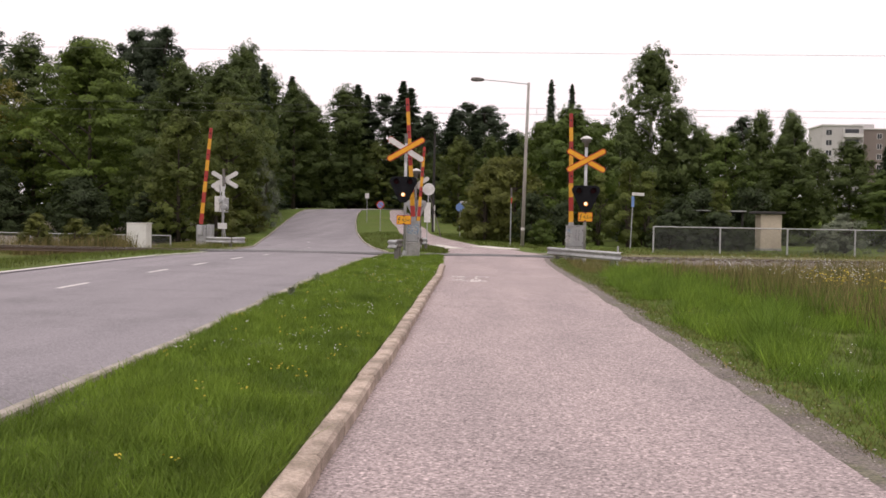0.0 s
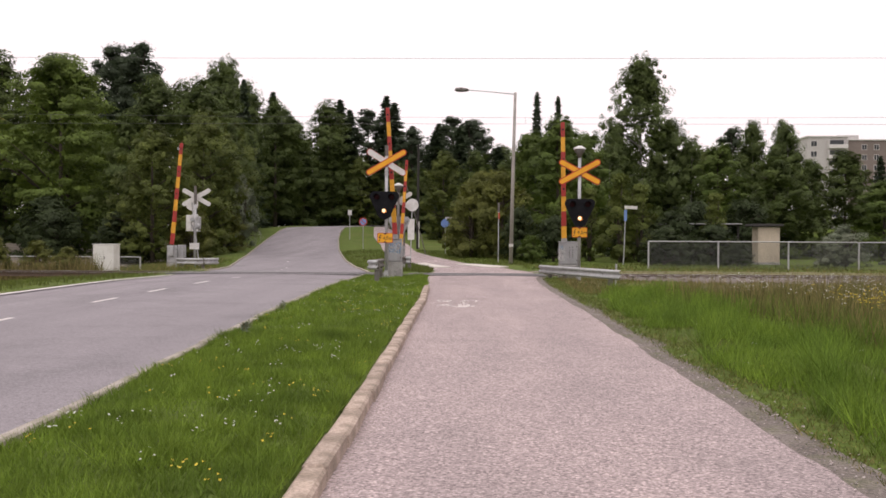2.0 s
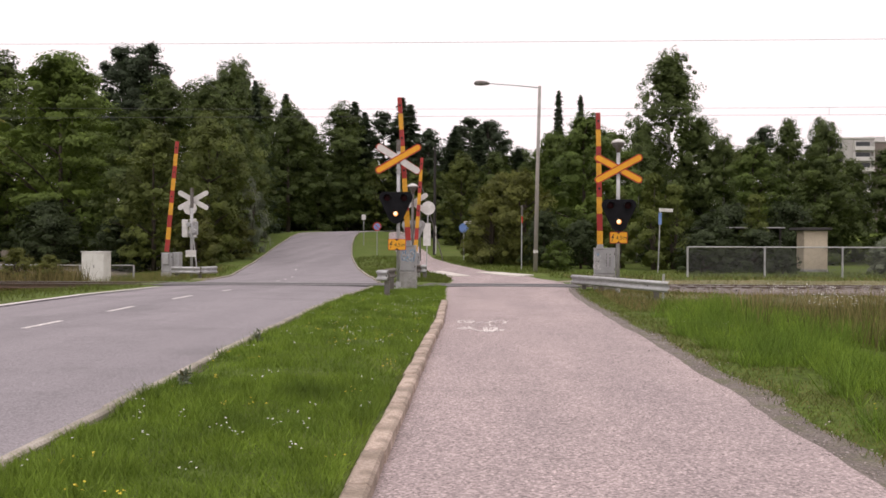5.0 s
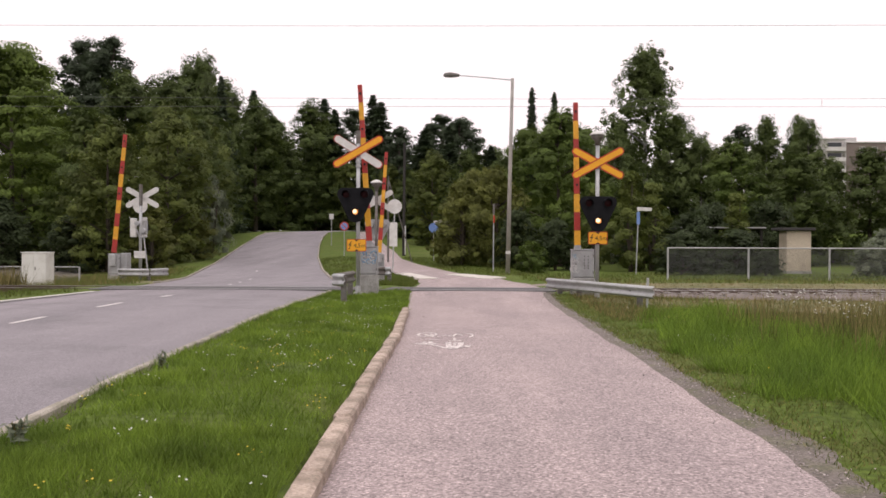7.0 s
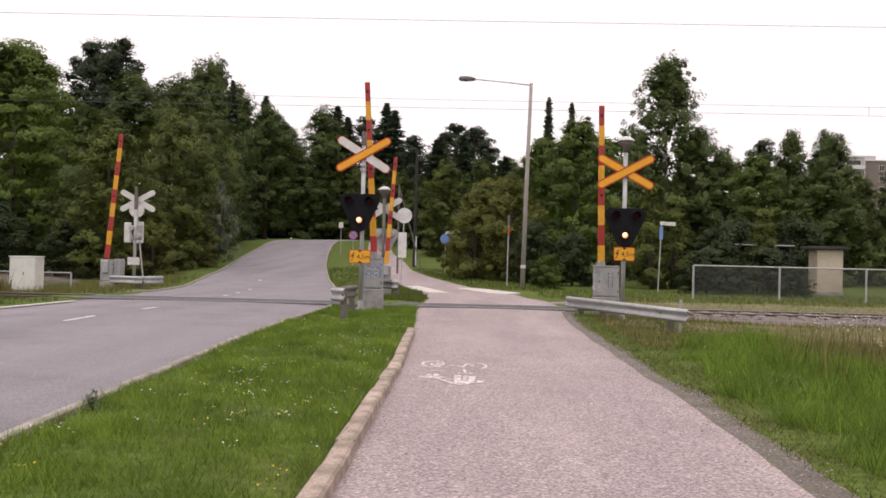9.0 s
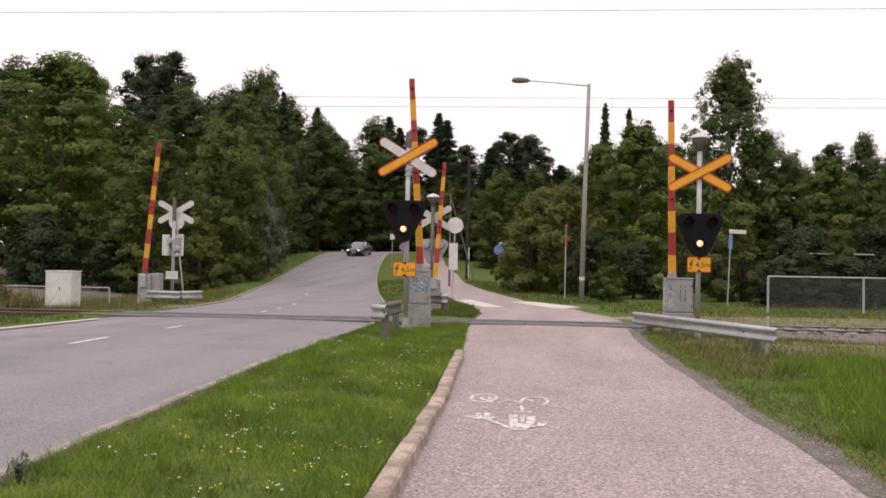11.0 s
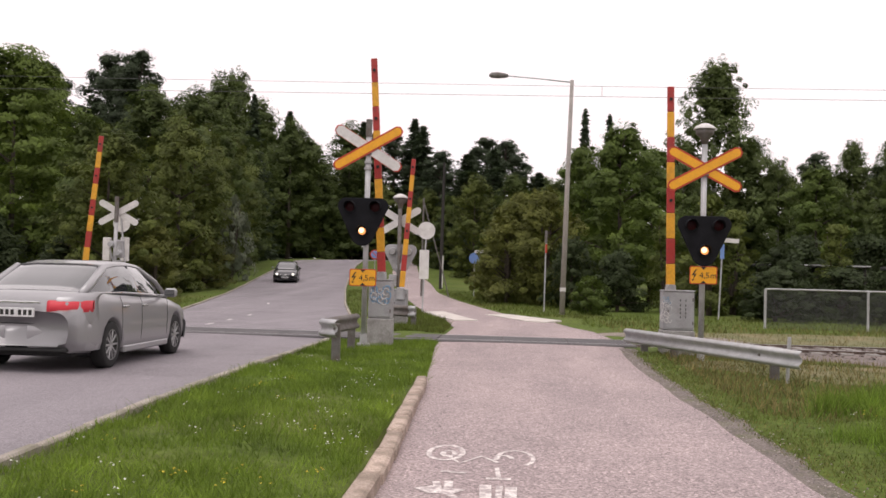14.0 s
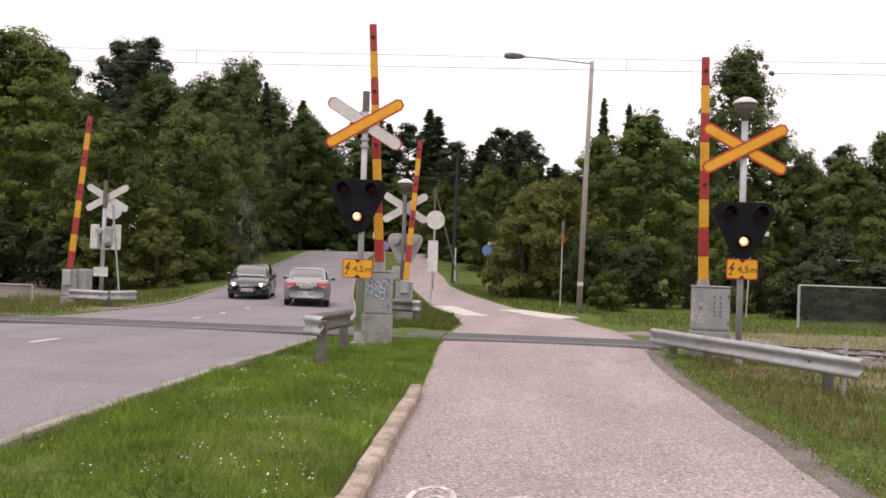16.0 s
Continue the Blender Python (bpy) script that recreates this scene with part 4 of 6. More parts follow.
def guard_rail(beams, posts, label, top=0.42, zg=0.0, dark=()):
    g = thing("guard_rail", pose(posts[0][0], posts[0][1], zg), label, "guard rail", "steel guard rails at the crossing")
    ox, oy = posts[0][:2]
    # beams in dark get darker steel: rust plus the shade on their backs
    for k, (a, b, side) in enumerate(beams):
        bm_ = part("beam", w_beam((a[0] - ox, a[1] - oy, top - zg), (b[0] - ox, b[1] - oy, top - zg), side), M_STEELD if k in dark else M_STEEL, g, "weathered back of a beam, its shade put into the dark colour" if k in dark else "galvanised corrugated beam", True)
        m_ = (Vector(a) * 0.2 + Vector(b) * 0.8)
        part("splice_bolt", tube([(m_.x - ox, m_.y - oy - 0.05, top - zg), (m_.x - ox, m_.y - oy - 0.09, top - zg)], 0.025, 8), M_STEELD, bm_)
    for x, y in posts:
        z = ground_z(x, y) - zg
        part("post", join(box(x - ox, y - oy, (z - 0.2 + top + 0.08 - zg) / 2, 0.15, 0.10, top + 0.08 - zg - z + 0.2, 0.012)), M_STEELD, g, "rusty dark steel post")
    return g


guard_rail([((2.66, 39.3), (4.82, 33.7), 1)], [(2.98, 38.75), (3.42, 37.6), (4.6, 34.55)], "galvanised steel guard rail beside the path", 0.38, -0.05)
guard_rail([((-3.24, 34.5), (-2.9, 34.2), 1), ((-3.22, 34.52), (-3.02, 36.95), 1)], [(-2.97, 34.4), (-3.1, 36.9)], "bent steel guard rail end in the grass", 0.64, 0.1, (1,))
guard_rail([((-3.5, 45.0), (-2.72, 44.62), 1), ((-2.72, 44.62), (-2.5, 44.5), 1)], [(-2.6, 44.68), (-3.4, 45.1)], "short steel guard rail beyond the track", 0.56, 0.05, (0,))
guard_rail([((-14.1, 49.2), (-12.75, 49.0), 1), ((-12.75, 49.0), (-12.4, 50.2), 1)], [(-13.9, 49.35), (-12.85, 49.2)], "short steel guard rail by the road", 0.33, -0.05)
mk = thing("marker_post", pose(4.71, 34.2, -0.1), "thin grey steel marker post behind the rail", "post")
part("post", tube([(0, 0, -0.2), (0.03, 0, 0.83)], 0.032, 8), M_STEEL, mk)

# ---- street furniture ----
lamp = thing("street_lamp", pose(2.2, 56.5, 0.1), "tall concrete street lamp with a long arm", "street lamp")
part("pole", tube([(0, 0, -0.3), (0.1, 0, 5.0), (0.2, 0, 9.42)], [0.115, 0.095, 0.075], 14), M_CONC, lamp, "grey concrete pole", True)
part("number_band", tube([(0.022, 0, 0.95), (0.025, 0, 1.1)], 0.119, 14), M_WHITE, lamp)
part("arm", tube([(0.2, 0, 9.33), (-1.1, 0, 9.46), (-2.5, 0, 9.57)], [0.028, 0.024, 0.022], 8), M_STEEL, lamp, "", True)
part("lamp_head", tube([(-2.35, 0, 9.56), (-2.5, 0, 9.57), (-2.8, 0, 9.58), (-3.05, 0, 9.58), (-3.13, 0, 9.56)], [0.05, 0.10, 0.13, 0.11, 0.03], 12), M_STEELD, lamp, "grey oval lamp head", True)

sg = thing("road_sign", pose(-3.13, 54.0, 0.1), "grey back of a round sign above a narrow plate", "road sign")
part("post", tube([(-0.05, 0, -0.3), (0.05, 0, 3.4)], 0.03, 10), M_STEEL, sg)
part("plate", moved(slab(disc_poly(0.33, 28), 0.012), pose(0.05, -0.04, 3.14)), M_WHITE, sg, "round plate seen from behind")
part("lower_plate", moved(slab(rounded(0.36, 1.1, 0.03), 0.012), pose(-0.01, -0.04, 1.86)), M_WHITE, sg, "tall plate seen from behind")

up = thing("utility_pole", pose(-4.55, 84.0, ground_z(-4.55, 84)), "dark tarred timber utility pole with pale foot", "utility pole")
part("pole", tube([(0, 0, -0.5), (0.05, 0, 8.7)], [0.13, 0.09], 12), M_POLE, up)
part("pale_foot", tube([(0.12, -0.09, 0.1), (0.13, -0.09, 2.3)], 0.045, 8), M_WHITE, up, "white painted guard strip")
sp = thing("stayed_pole", pose(-4.8, 72.0, ground_z(-4.8, 72)), "thin dark pole with a slanting stay", "utility pole")
part("pole", tube([(0, 0, -0.3), (0, 0, 5.6)], [0.07, 0.05], 8), M_STEELD, sp)
part("stay", tube([(0, 0, 5.4), (1.3, 0, 1.0), (1.55, 0, 0.0)], 0.035, 8), M_STEELD, sp, "slanting stay")

bs = thing("road_sign", pose(-1.92, 74.0, ground_z(-1.92, 74)), "round blue cycle path sign with a street plate", "road sign")
part("post", tube([(0, 0, -0.3), (0, 0, 3.0 - 0.3)], 0.03, 8), M_STEEL, bs)
part("plate", moved(slab(disc_poly(0.33, 24), 0.012), pose(0, -0.04, 2.25)), M_BLUE, bs, "blue round plate")
part("street_plate", box(0.36, -0.04, 2.64, 0.7, 0.02, 0.16, 0.003), M_WHITE, bs, "white narrow street plate")
part("plate_marking", join(*[box(0.36 + dx, -0.053, 2.64, 0.1, 0.004, 0.06, 0.001) for dx in (-0.2, -0.07, 0.06, 0.2)]), M_BARS, bs)
rp = thing("marker_post", pose(1.55, 58.0, ground_z(1.55, 58)), "thin post with edge-on red and dark plates", "post")
part("post", tube([(0, 0, -0.2), (0.02, 0, 3.35)], 0.03, 8), M_STEEL, rp)
part("dark_plate", box(0.02, 0.0, 3.15, 0.1, 0.3, 0.5, 0.005), M_STEELD, rp)
part("red_plate", box(0.03, 0.0, 2.65, 0.07, 0.35, 0.36, 0.005), M_SIGNR, rp, "red plate seen edge-on")
br = thing("road_sign", pose(8.45, 57.0, ground_z(8.45, 57)), "narrow blue plate with white street plate on top", "road sign")
part("post", tube([(0, 0, -0.2), (0.12, 0, 3.2)], 0.03, 8), M_STEEL, br)
part("blue_plate", box(0.1, -0.04, 2.75, 0.16, 0.02, 0.6, 0.003), M_BLUE, br, "narrow blue plate")
part("street_plate", moved(box(0.3, -0.02, 0, 0.7, 0.02, 0.17, 0.003), pose(0.1, 0, 3.2, 0, 3, -12)), M_WHITE, br, "white street plate")
ns = thing("road_sign", pose(-9.0, 83.0, ground_z(-9, 83)), "round blue and red no stopping sign", "road sign")
part("post", tube([(0, 0, -0.2), (0, 0, 2.6)], 0.03, 8), M_STEEL, ns)
part("plate", moved(slab(disc_poly(0.34, 24), 0.012), pose(0, -0.04, 2.3)), M_SIGNR, ns, "red rimmed round plate")
part("blue_field", moved(slab(disc_poly(0.26, 24), 0.004), pose(0, -0.05, 2.3)), M_BLUE, ns, "blue field")
part("slash", moved(box(0, -0.056, 0, 0.5, 0.004, 0.06, 0.001), pose(0, 0, 2.3, 0, 45, 0)), M_SIGNR, ns)
s6 = thing("road_sign", pose(-12.3, 100.0, ground_z(-12.3, 100)), "small square sign plate on a thin post", "road sign")
part("post", tube([(0, 0, -0.2), (0, 0, 2.9)], 0.035, 8), M_STEEL, s6)
part("plate", box(0, -0.04, 2.7, 0.4, 0.015, 0.5, 0.004), M_WHITE, s6)

wc = thing("relay_cabinet", pose(-18.15, 50.8, -0.36), "white steel trackside relay cabinet", "cabinet")
wb_ = part("body", box(0, 0, 0.78, 1.06, 0.8, 1.36, 0.02), M_CAB, wc, "white painted body")
part("plinth", box(0, 0, 0.03, 1.0, 0.72, 0.24, 0.01), M_PLINTH, wc)
part("roof", box(0, 0, 1.475, 1.12, 0.86, 0.035, 0.01), M_CAB, wc)
for s_ in (-1, 1):
    d_ = part("door", box(s_ * 0.253, -0.405, 0.78, 0.495, 0.02, 1.26, 0.006), M_CAB, wb_)
part("handle", box(0.06, -0.425, 0.8, 0.03, 0.03, 0.14, 0.005), M_STEELD, wb_)


def mesh_material():
    """Fine wire netting too thin to show wire by wire."""
    m = bpy.data.materials.new("wire_netting")
    m.use_nodes = True
    n, l = m.node_tree.nodes, m.node_tree.links
    b = n["Principled BSDF"]
    b.inputs["Base Color"].default_value, b.inputs["Roughness"].default_value = (0.1, 0.1, 0.1, 1), 0.6
    tc, mp = n.new("ShaderNodeTexCoord"), n.new("ShaderNodeMapping")
    mp.inputs["Rotation"].default_value = (0, radians(45), 0)
    mp.inputs["Scale"].default_value = (1, 1, 1)
    l.new(tc.outputs["Object"], mp.inputs[0])
    sx = n.new("ShaderNodeSeparateXYZ")
    l.new(mp.outputs[0], sx.inputs[0])
    fac = None
    for o in ("X", "Z"):
        fr, md = n.new("ShaderNodeMath"), n.new("ShaderNodeMath")
        fr.operation, md.operation = "PINGPONG", "LESS_THAN"
        fr.inputs[1].default_value, md.inputs[1].default_value = 0.025, 0.0032
        l.new(sx.outputs[o], fr.inputs[0])
        l.new(fr.outputs[0], md.inputs[0])
        if fac is None:
            fac = md.outputs[0]
        else:
            mxx = n.new("ShaderNodeMath")
            mxx.operation = "MAXIMUM"
            l.new(fac, mxx.inputs[0])
            l.new(md.outputs[0], mxx.inputs[1])
            fac = mxx.outputs[0]
    tr, ms = n.new("ShaderNodeBsdfTransparent"), n.new("ShaderNodeMixShader")
    l.new(fac, ms.inputs[0])
    l.new(tr.outputs[0], ms.inputs[1])
    l.new(b.outputs[0], ms.inputs[2])
    l.new(ms.outputs[0], n["Material Output"].inputs[0])
    return m


M_NET = mesh_material()


def mesh_fence(x0, y, n, step, h, z, label, rail_r=0.03):
    f = thing("wire_fence", pose(x0, y, z), label, "fence")
    s = 1 if n > 0 else -1
    for i in range(abs(n) + 1):
        part("post", tube([(s * i * step, 0, -0.3), (s * i * step, 0, h)], 0.045, 8), M_STEEL, f)
    for i in range(abs(n)):
        a, b = s * i * step, s * (i + 1) * step
        part("top_rail", tube([(a, 0, h), (b, 0, h)], rail_r, 8), M_STEEL, f)
        part("netting", ([(a, 0.03, 0.02), (b, 0.03, 0.02), (b, 0.03, h - 0.02), (a, 0.03, h - 0.02)], [(0, 1, 2, 3)]), M_NET, f)
    return f


mesh_fence(8.87, 51.6, 9, 3.45, 1.4, 0.0, "grey steel chain-link fence with top rail")
mesh_fence(-17.0, 52.4, -6, 2.6, 0.95, -0.5, "low weathered wire fence by the cabinet", 0.025)

hut = thing("hut", pose(17.3, 60.5, 0.05), "small beige rendered hut with dark flat roof", "hut")
part("wall", box(0, 0, 1.05, 1.25, 1.25, 2.3, 0.02), M_BEIGE, hut, "beige rendered wall")
part("base", box(0, 0, -0.15, 1.3, 1.3, 0.6, 0.01), M_PLINTH, hut)
part("roof", box(-0.1, 0, 2.3, 1.75, 1.7, 0.14, 0.02), M_ROOF, hut, "dark flat roof")
sh = thing("shelter", pose(14.4, 65.0, 0.1), "long low dark shelter behind the fence", "shelter")
part("roof", box(0, 0, 2.35, 4.8, 2.6, 0.12, 0.02), M_ROOF, sh, "dark thin roof")
part("gutter", box(0, -1.32, 2.37, 4.8, 0.04, 0.06, 0.006), M_STEEL, sh, "pale gutter along the roof")
part("back_wall", box(0, 1.1, 1.2, 4.4, 0.12, 2.2, 0.01), M_POLE, sh)
for px in (-2.2, 0.0, 2.2):
    part("post", box(px, -1.1, 1.15, 0.12, 0.12, 2.3, 0.01), M_POLE, sh)
part("bench", box(-0.6, 0.2, 0.45, 2.6, 0.45, 0.08, 0.01), M_BARK, sh)

yl = thing("yard_lamp", pose(26.3, 84.0, ground_z(26.3, 84)), "pale box lamp on a thin dark pole", "lamp")
part("pole", tube([(0, 0, -0.2), (0, 0, 4.7)], 0.05, 8), M_STEELD, yl)
part("lamp_box", box(0, 0, 5.05, 0.7, 0.4, 0.9, 0.04), M_WHITE, yl, "pale square lamp box")

# ---- apartment block on the far side ----
apt = thing("apartment_building", pose(94.0, 280, -0.5), "tall grey and brown apartment block with balconies", "building")
part("wall", box(5.6, 6, 15.4, 11.2, 12, 31, 0.05), M_FACADE, apt, "pale grey facade")
part("wall", box(23.2, 6.4, 15.0, 24, 12, 30, 0.05), M_BROWN, apt, "brown facade")
part("roof", box(5.6, 6, 31.05, 11.8, 12.6, 0.4, 0.05), M_WHITE, apt, "white roof edge")
part("roof", box(23.2, 6.4, 30.15, 24.6, 12.6, 0.35, 0.05), M_WHITE, apt, "white roof edge")
part("lift_house", box(13, 7, 31.0, 6, 5, 1.8, 0.05), M_FACADE, apt)


def apt_window(x, z, w=1.5, h=1.4, y=-0.02):
    f = part("window", join(box(x, y, z + h / 2 + 0.04, w + 0.16, 0.12, 0.1, 0.01), box(x, y, z - h / 2 - 0.04, w + 0.16, 0.12, 0.1, 0.01),
                            box(x - w / 2 - 0.04, y, z, 0.1, 0.12, h, 0.01), box(x + w / 2 + 0.04, y, z, 0.1, 0.12, h, 0.01), box(x, y, z, 0.07, 0.1, h, 0.01)), M_WHITE, apt, "white window frame")
    part("pane", box(x, y + 0.02, z, w, 0.03, h, 0.002), M_PANE, f)


for i in range(8):
    z = 29.0 - i * 2.9
    apt_window(1.8, z, 1.6, 1.5)
    for xx in (16, 19.4, 23, 27, 31):
        apt_window(xx, z - 0.9, 1.3, 1.4, 0.37)
    bl = part("balcony", join(box(8.2, -0.7, z - 1.3, 5.2, 1.6, 0.2, 0.02), box(8.2, -1.45, z - 0.75, 5.2, 0.06, 0.9, 0.01), box(5.6, -0.7, z - 0.1, 0.12, 1.5, 2.6, 0.01), box(10.8, -0.7, z - 0.1, 0.12, 1.5, 2.6, 0.01)), M_WHITE, apt, "white balcony")
    part("balcony_door", box(8.2, -0.03, z, 3.8, 0.06, 2.0, 0.01), M_PANE, bl)


# ---- trees ----
def quads_from(P, N, T, L, W):
    """Leaves: a pointed blade at each point P, with normal N, along T."""
    B = np.cross(N, T)
    B /= np.linalg.norm(B, axis=1, keepdims=True) + 1e-9
    T = np.cross(B, N)
    L, W = L[:, None], W[:, None]
    V = np.stack([P - T * L * 0.45 - B * W * 0.5, P - T * L * 0.3 + B * W * 0.5, P + T * L * 0.6], 1).reshape(-1, 3)
    F = np.arange(len(P) * 3).reshape(-1, 3)
    return V, F


def leaf_mesh(name, V, F, material):
    me = bpy.data.meshes.new(name)
    n, k, c = len(V), len(F), F.shape[1]
    me.vertices.add(n)
    me.vertices.foreach_set("co", V.astype(np.float32).ravel())
    me.loops.add(k * c)
    me.loops.foreach_set("vertex_index", F.astype(np.int32).ravel())
    me.polygons.add(k)
    me.polygons.foreach_set("loop_start", np.arange(0, k * c, c, dtype=np.int32))
    me.update(calc_edges=True)
    me.materials.append(material)
    return me


def unit(rng, n):
    d = rng.normal(size=(n, 3))
    return d / np.linalg.norm(d, axis=1, keepdims=True)


def clump_leaves(rng, centres, radii, per, size, up=0.6, aspect=0.7, droop=0.0, lead=None):
    n = len(centres) * per
    C, R = np.repeat(centres, per, 0), np.repeat(radii, per, 0)
    d = unit(rng, n) * (rng.uniform(0.15, 1, (n, 1)) ** 0.45)
    P = C + d * R
    N = unit(rng, n) * 0.4 + np.array([0, 0, up]) + (d * 0.75 if lead is None else np.repeat(lead, per, 0) * 0.9)
    N /= np.linalg.norm(N, axis=1, keepdims=True)
    T = unit(rng, n) + np.array([0, 0, -droop])
    L = rng.uniform(0.7, 1.4, n) * size
    return quads_from(P, N, T, L, L * aspect)


def crown_profile(kind):
    return {"maple": [(0.0, 0.45), (0.12, 0.85), (0.35, 1.0), (0.6, 0.92), (0.8, 0.68), (0.95, 0.3), (1, 0.1)],
            "tall": [(0.0, 0.6), (0.15, 0.9), (0.4, 1.0), (0.65, 0.86), (0.85, 0.55), (0.95, 0.3), (1, 0.12)],
            "birch": [(0.0, 0.6), (0.2, 0.95), (0.4, 1.0), (0.52, 0.9), (0.62, 0.68), (0.74, 0.52), (0.86, 0.42), (0.95, 0.24), (1, 0.06)],
            "bush": [(0.0, 0.8), (0.2, 1.0), (0.5, 0.95), (0.8, 0.65), (1, 0.15)],
            "column": [(0.0, 0.6), (0.2, 1.0), (0.5, 0.85), (0.8, 0.45), (1, 0.05)],
            "pine": [(0.0, 0.5), (0.3, 1.0), (0.6, 0.95), (0.85, 0.6), (1, 0.2)]}[kind]


def broadleaf(name, kind, H, R, base, material, bark, label, seed, clumps=90, per=110, size=0.2, flat=0.5, droop=0.0, crad=0.9, stems=1, boughs=22):
    """A tree of height H and crown radius R whose crown begins at height base."""
    rng = np.random.default_rng(seed)
    prof = crown_profile(kind)
    t = thing(name, pose(0, 0, 0), label, "tree" if kind != "bush" else "bush")
    cs, rs, ns = [], [], []
    nb = max(7, int(boughs))
    br = R * {"maple": 0.42, "bush": 0.44, "pine": 0.32, "birch": 0.32}.get(kind, 0.36)
    lob = rng.uniform(0.7, 1.15, 7)
    for b in range(nb):
        h = ((b + rng.uniform(0.1, 0.9)) / nb) ** 0.9
        a = b * 2.4 + rng.uniform(-0.5, 0.5)
        w = np.interp(h, [p[0] for p in prof], [p[1] for p in prof]) * R
        w *= np.interp((a / (2 * math.pi) * 7) % 7, np.arange(8), np.append(lob, lob[0]))
        r1 = br * rng.uniform(0.6, 1.2) * (0.4 + 0.6 * min(1, w / R))
        r0 = max(0.0, w - r1 * 0.75) * rng.uniform(0.55, 1.0)
        c = np.array([r0 * math.cos(a), r0 * math.sin(a), base + h * (H - base) - r1 * 0.35 * flat])
        c[2] = max(c[2], base + r1 * flat * 0.4)
        for k in range(max(3, clumps // nb)):
            d = unit(rng, 1)[0]
            d[2] = d[2] * 0.8 + 0.2
            d[:2] += 0.35 * c[:2] / (R + 0.1)
            d /= np.linalg.norm(d)
            sprig = rng.uniform() < 0.2
            cs.append(c + d * r1 * np.array([1, 1, flat]) * (rng.uniform(1.04, 1.2) if sprig else rng.uniform(0.7, 1.05)))
            q = crad * (rng.uniform(0.3, 0.6) if sprig else rng.uniform(0.6, 1.2))
            rs.append((q, q, q * flat * 0.8))
            ns.append(d)
    cs, rs, ns = np.array(cs), np.array(rs), np.array(ns)
    cs[:, 2] = np.clip(cs[:, 2], 0.1, H * 1.03)
    V, F = clump_leaves(rng, cs, rs, per, size, droop=droop, aspect=0.62, lead=ns)
    inner = cs[rng.choice(len(cs), len(cs) // 2, replace=False)] * np.array([0.7, 0.7, 0.95])
    V2, F2 = clump_leaves(rng, inner, np.full((len(inner), 3), crad * 0.8), 12, min(0.36, R * 0.12), aspect=0.8)
    V, F = np.concatenate([V, V2]), np.concatenate([F, F2 + len(V)])
    V[:, 2] = np.maximum(V[:, 2], 0.02)
    crown = new("crown", leaf_mesh("crown", V, F, material))
    crown.parent = t
    geos = []
    for s in range(stems):
        lean = rng.normal(0, 0.25 if stems > 1 else 0.08, 2) * (1 if stems > 1 else R * 0.4)
        r0 = 0.012 * H + 0.06
        top = H * 0.9
        pts = [(lean[0] * f, lean[1] * f, top * f - 0.3 * (f == 0)) for f in (0, 0.3, 0.6, 1)]
        geos.append(tube(pts, [r0, r0 * 0.75, r0 * 0.5, 0.02], 8))
        for i in rng.choice(len(cs), min(len(cs), 14 if stems == 1 else 5), replace=False):
            c = cs[i]
            f0 = max(0.1, (c[2] - 0.5 * math.hypot(c[0], c[1])) / top)
            f0 = min(f0, 0.9)
            p0 = Vector((lean[0] * f0, lean[1] * f0, top * f0))
            mid = (p0 + Vector(c)) / 2 + Vector((0, 0, 0.15))
            geos.append(tube([p0, mid, Vector(c)], [r0 * 0.35, r0 * 0.22, 0.012], 5))
    part("trunk", join(*geos), bark, t, "", True)
    return t


def conifer(name, H, R, base, material, label, seed, per=34, tiers=56, needle=0.38):
    rng = np.random.default_rng(seed)
    t = thing(name, pose(0, 0, 0), label, "tree")
    P, N, T = [], [], []
    for i in range(tiers):
        f = i / (tiers - 1)
        z = base + (H - base) * f
        rr = R * (1 - f) ** 0.8 * (0.86 + 0.2 * math.sin(i * 2.3)) + 0.1 + 0.3 * (1 - f) * (f > 0.3)
        nb = max(5, int(9 * (1 - f) + 5))
        for k in range(nb):
            a = 2 * math.pi * (k + rng.uniform(-0.4, 0.4)) / nb + i * 1.7
            L = rr * rng.uniform(0.55, 1.2)
            jz = rng.uniform(-0.5, 0.3) * (0.4 + rr * 0.2)
            m = max(7, int(per * (0.25 + 0.95 * L / R)))
            s = rng.uniform(0.08, 1, m)
            side = rng.normal(0, 0.10 + 0.12 * L * (1 - s), m)
            x = s * L * math.cos(a) - side * math.sin(a)
            y = s * L * math.sin(a) + side * math.cos(a)
            zz = z + jz - 0.28 * s * L + 0.12 * (s * L) ** 2 / max(R, 1) + rng.normal(0, 0.07, m)
            P.append(np.stack([x, y, zz], 1))
            tt = np.stack([np.full(m, math.cos(a)), np.full(m, math.sin(a)), np.full(m, -0.35)], 1) + rng.normal(0, 0.45, (m, 3))
            T.append(tt)
            N.append(np.array([[0, 0, 1.0]]) + rng.normal(0, 0.55, (m, 3)))
    P, N, T = np.concatenate(P), np.concatenate(N), np.concatenate(T)
    N /= np.linalg.norm(N, axis=1, keepdims=True)
    L = rng.uniform(0.7, 1.5, len(P)) * needle
    V, F = quads_from(P, N, T, L, L * 0.55)
    crown = new("crown", leaf_mesh("crown", V, F, material))
    crown.parent = t
    part("trunk", tube([(0, 0, -0.3), (0, 0, H * 0.5), (0, 0, H * 0.97)], [0.014 * H + 0.04, 0.009 * H, 0.02], 8), M_BARK, t, "", True)
    return t


def plant(t, x, y, s=1.0, sz=None, turn=0.0, label=""):
    c = copy_thing(t, pose(x, y, ground_z(x, y), 0, 0, turn))
    c.scale = (s, s, sz or s)
    if label:
        tagged(c, label)
    return c


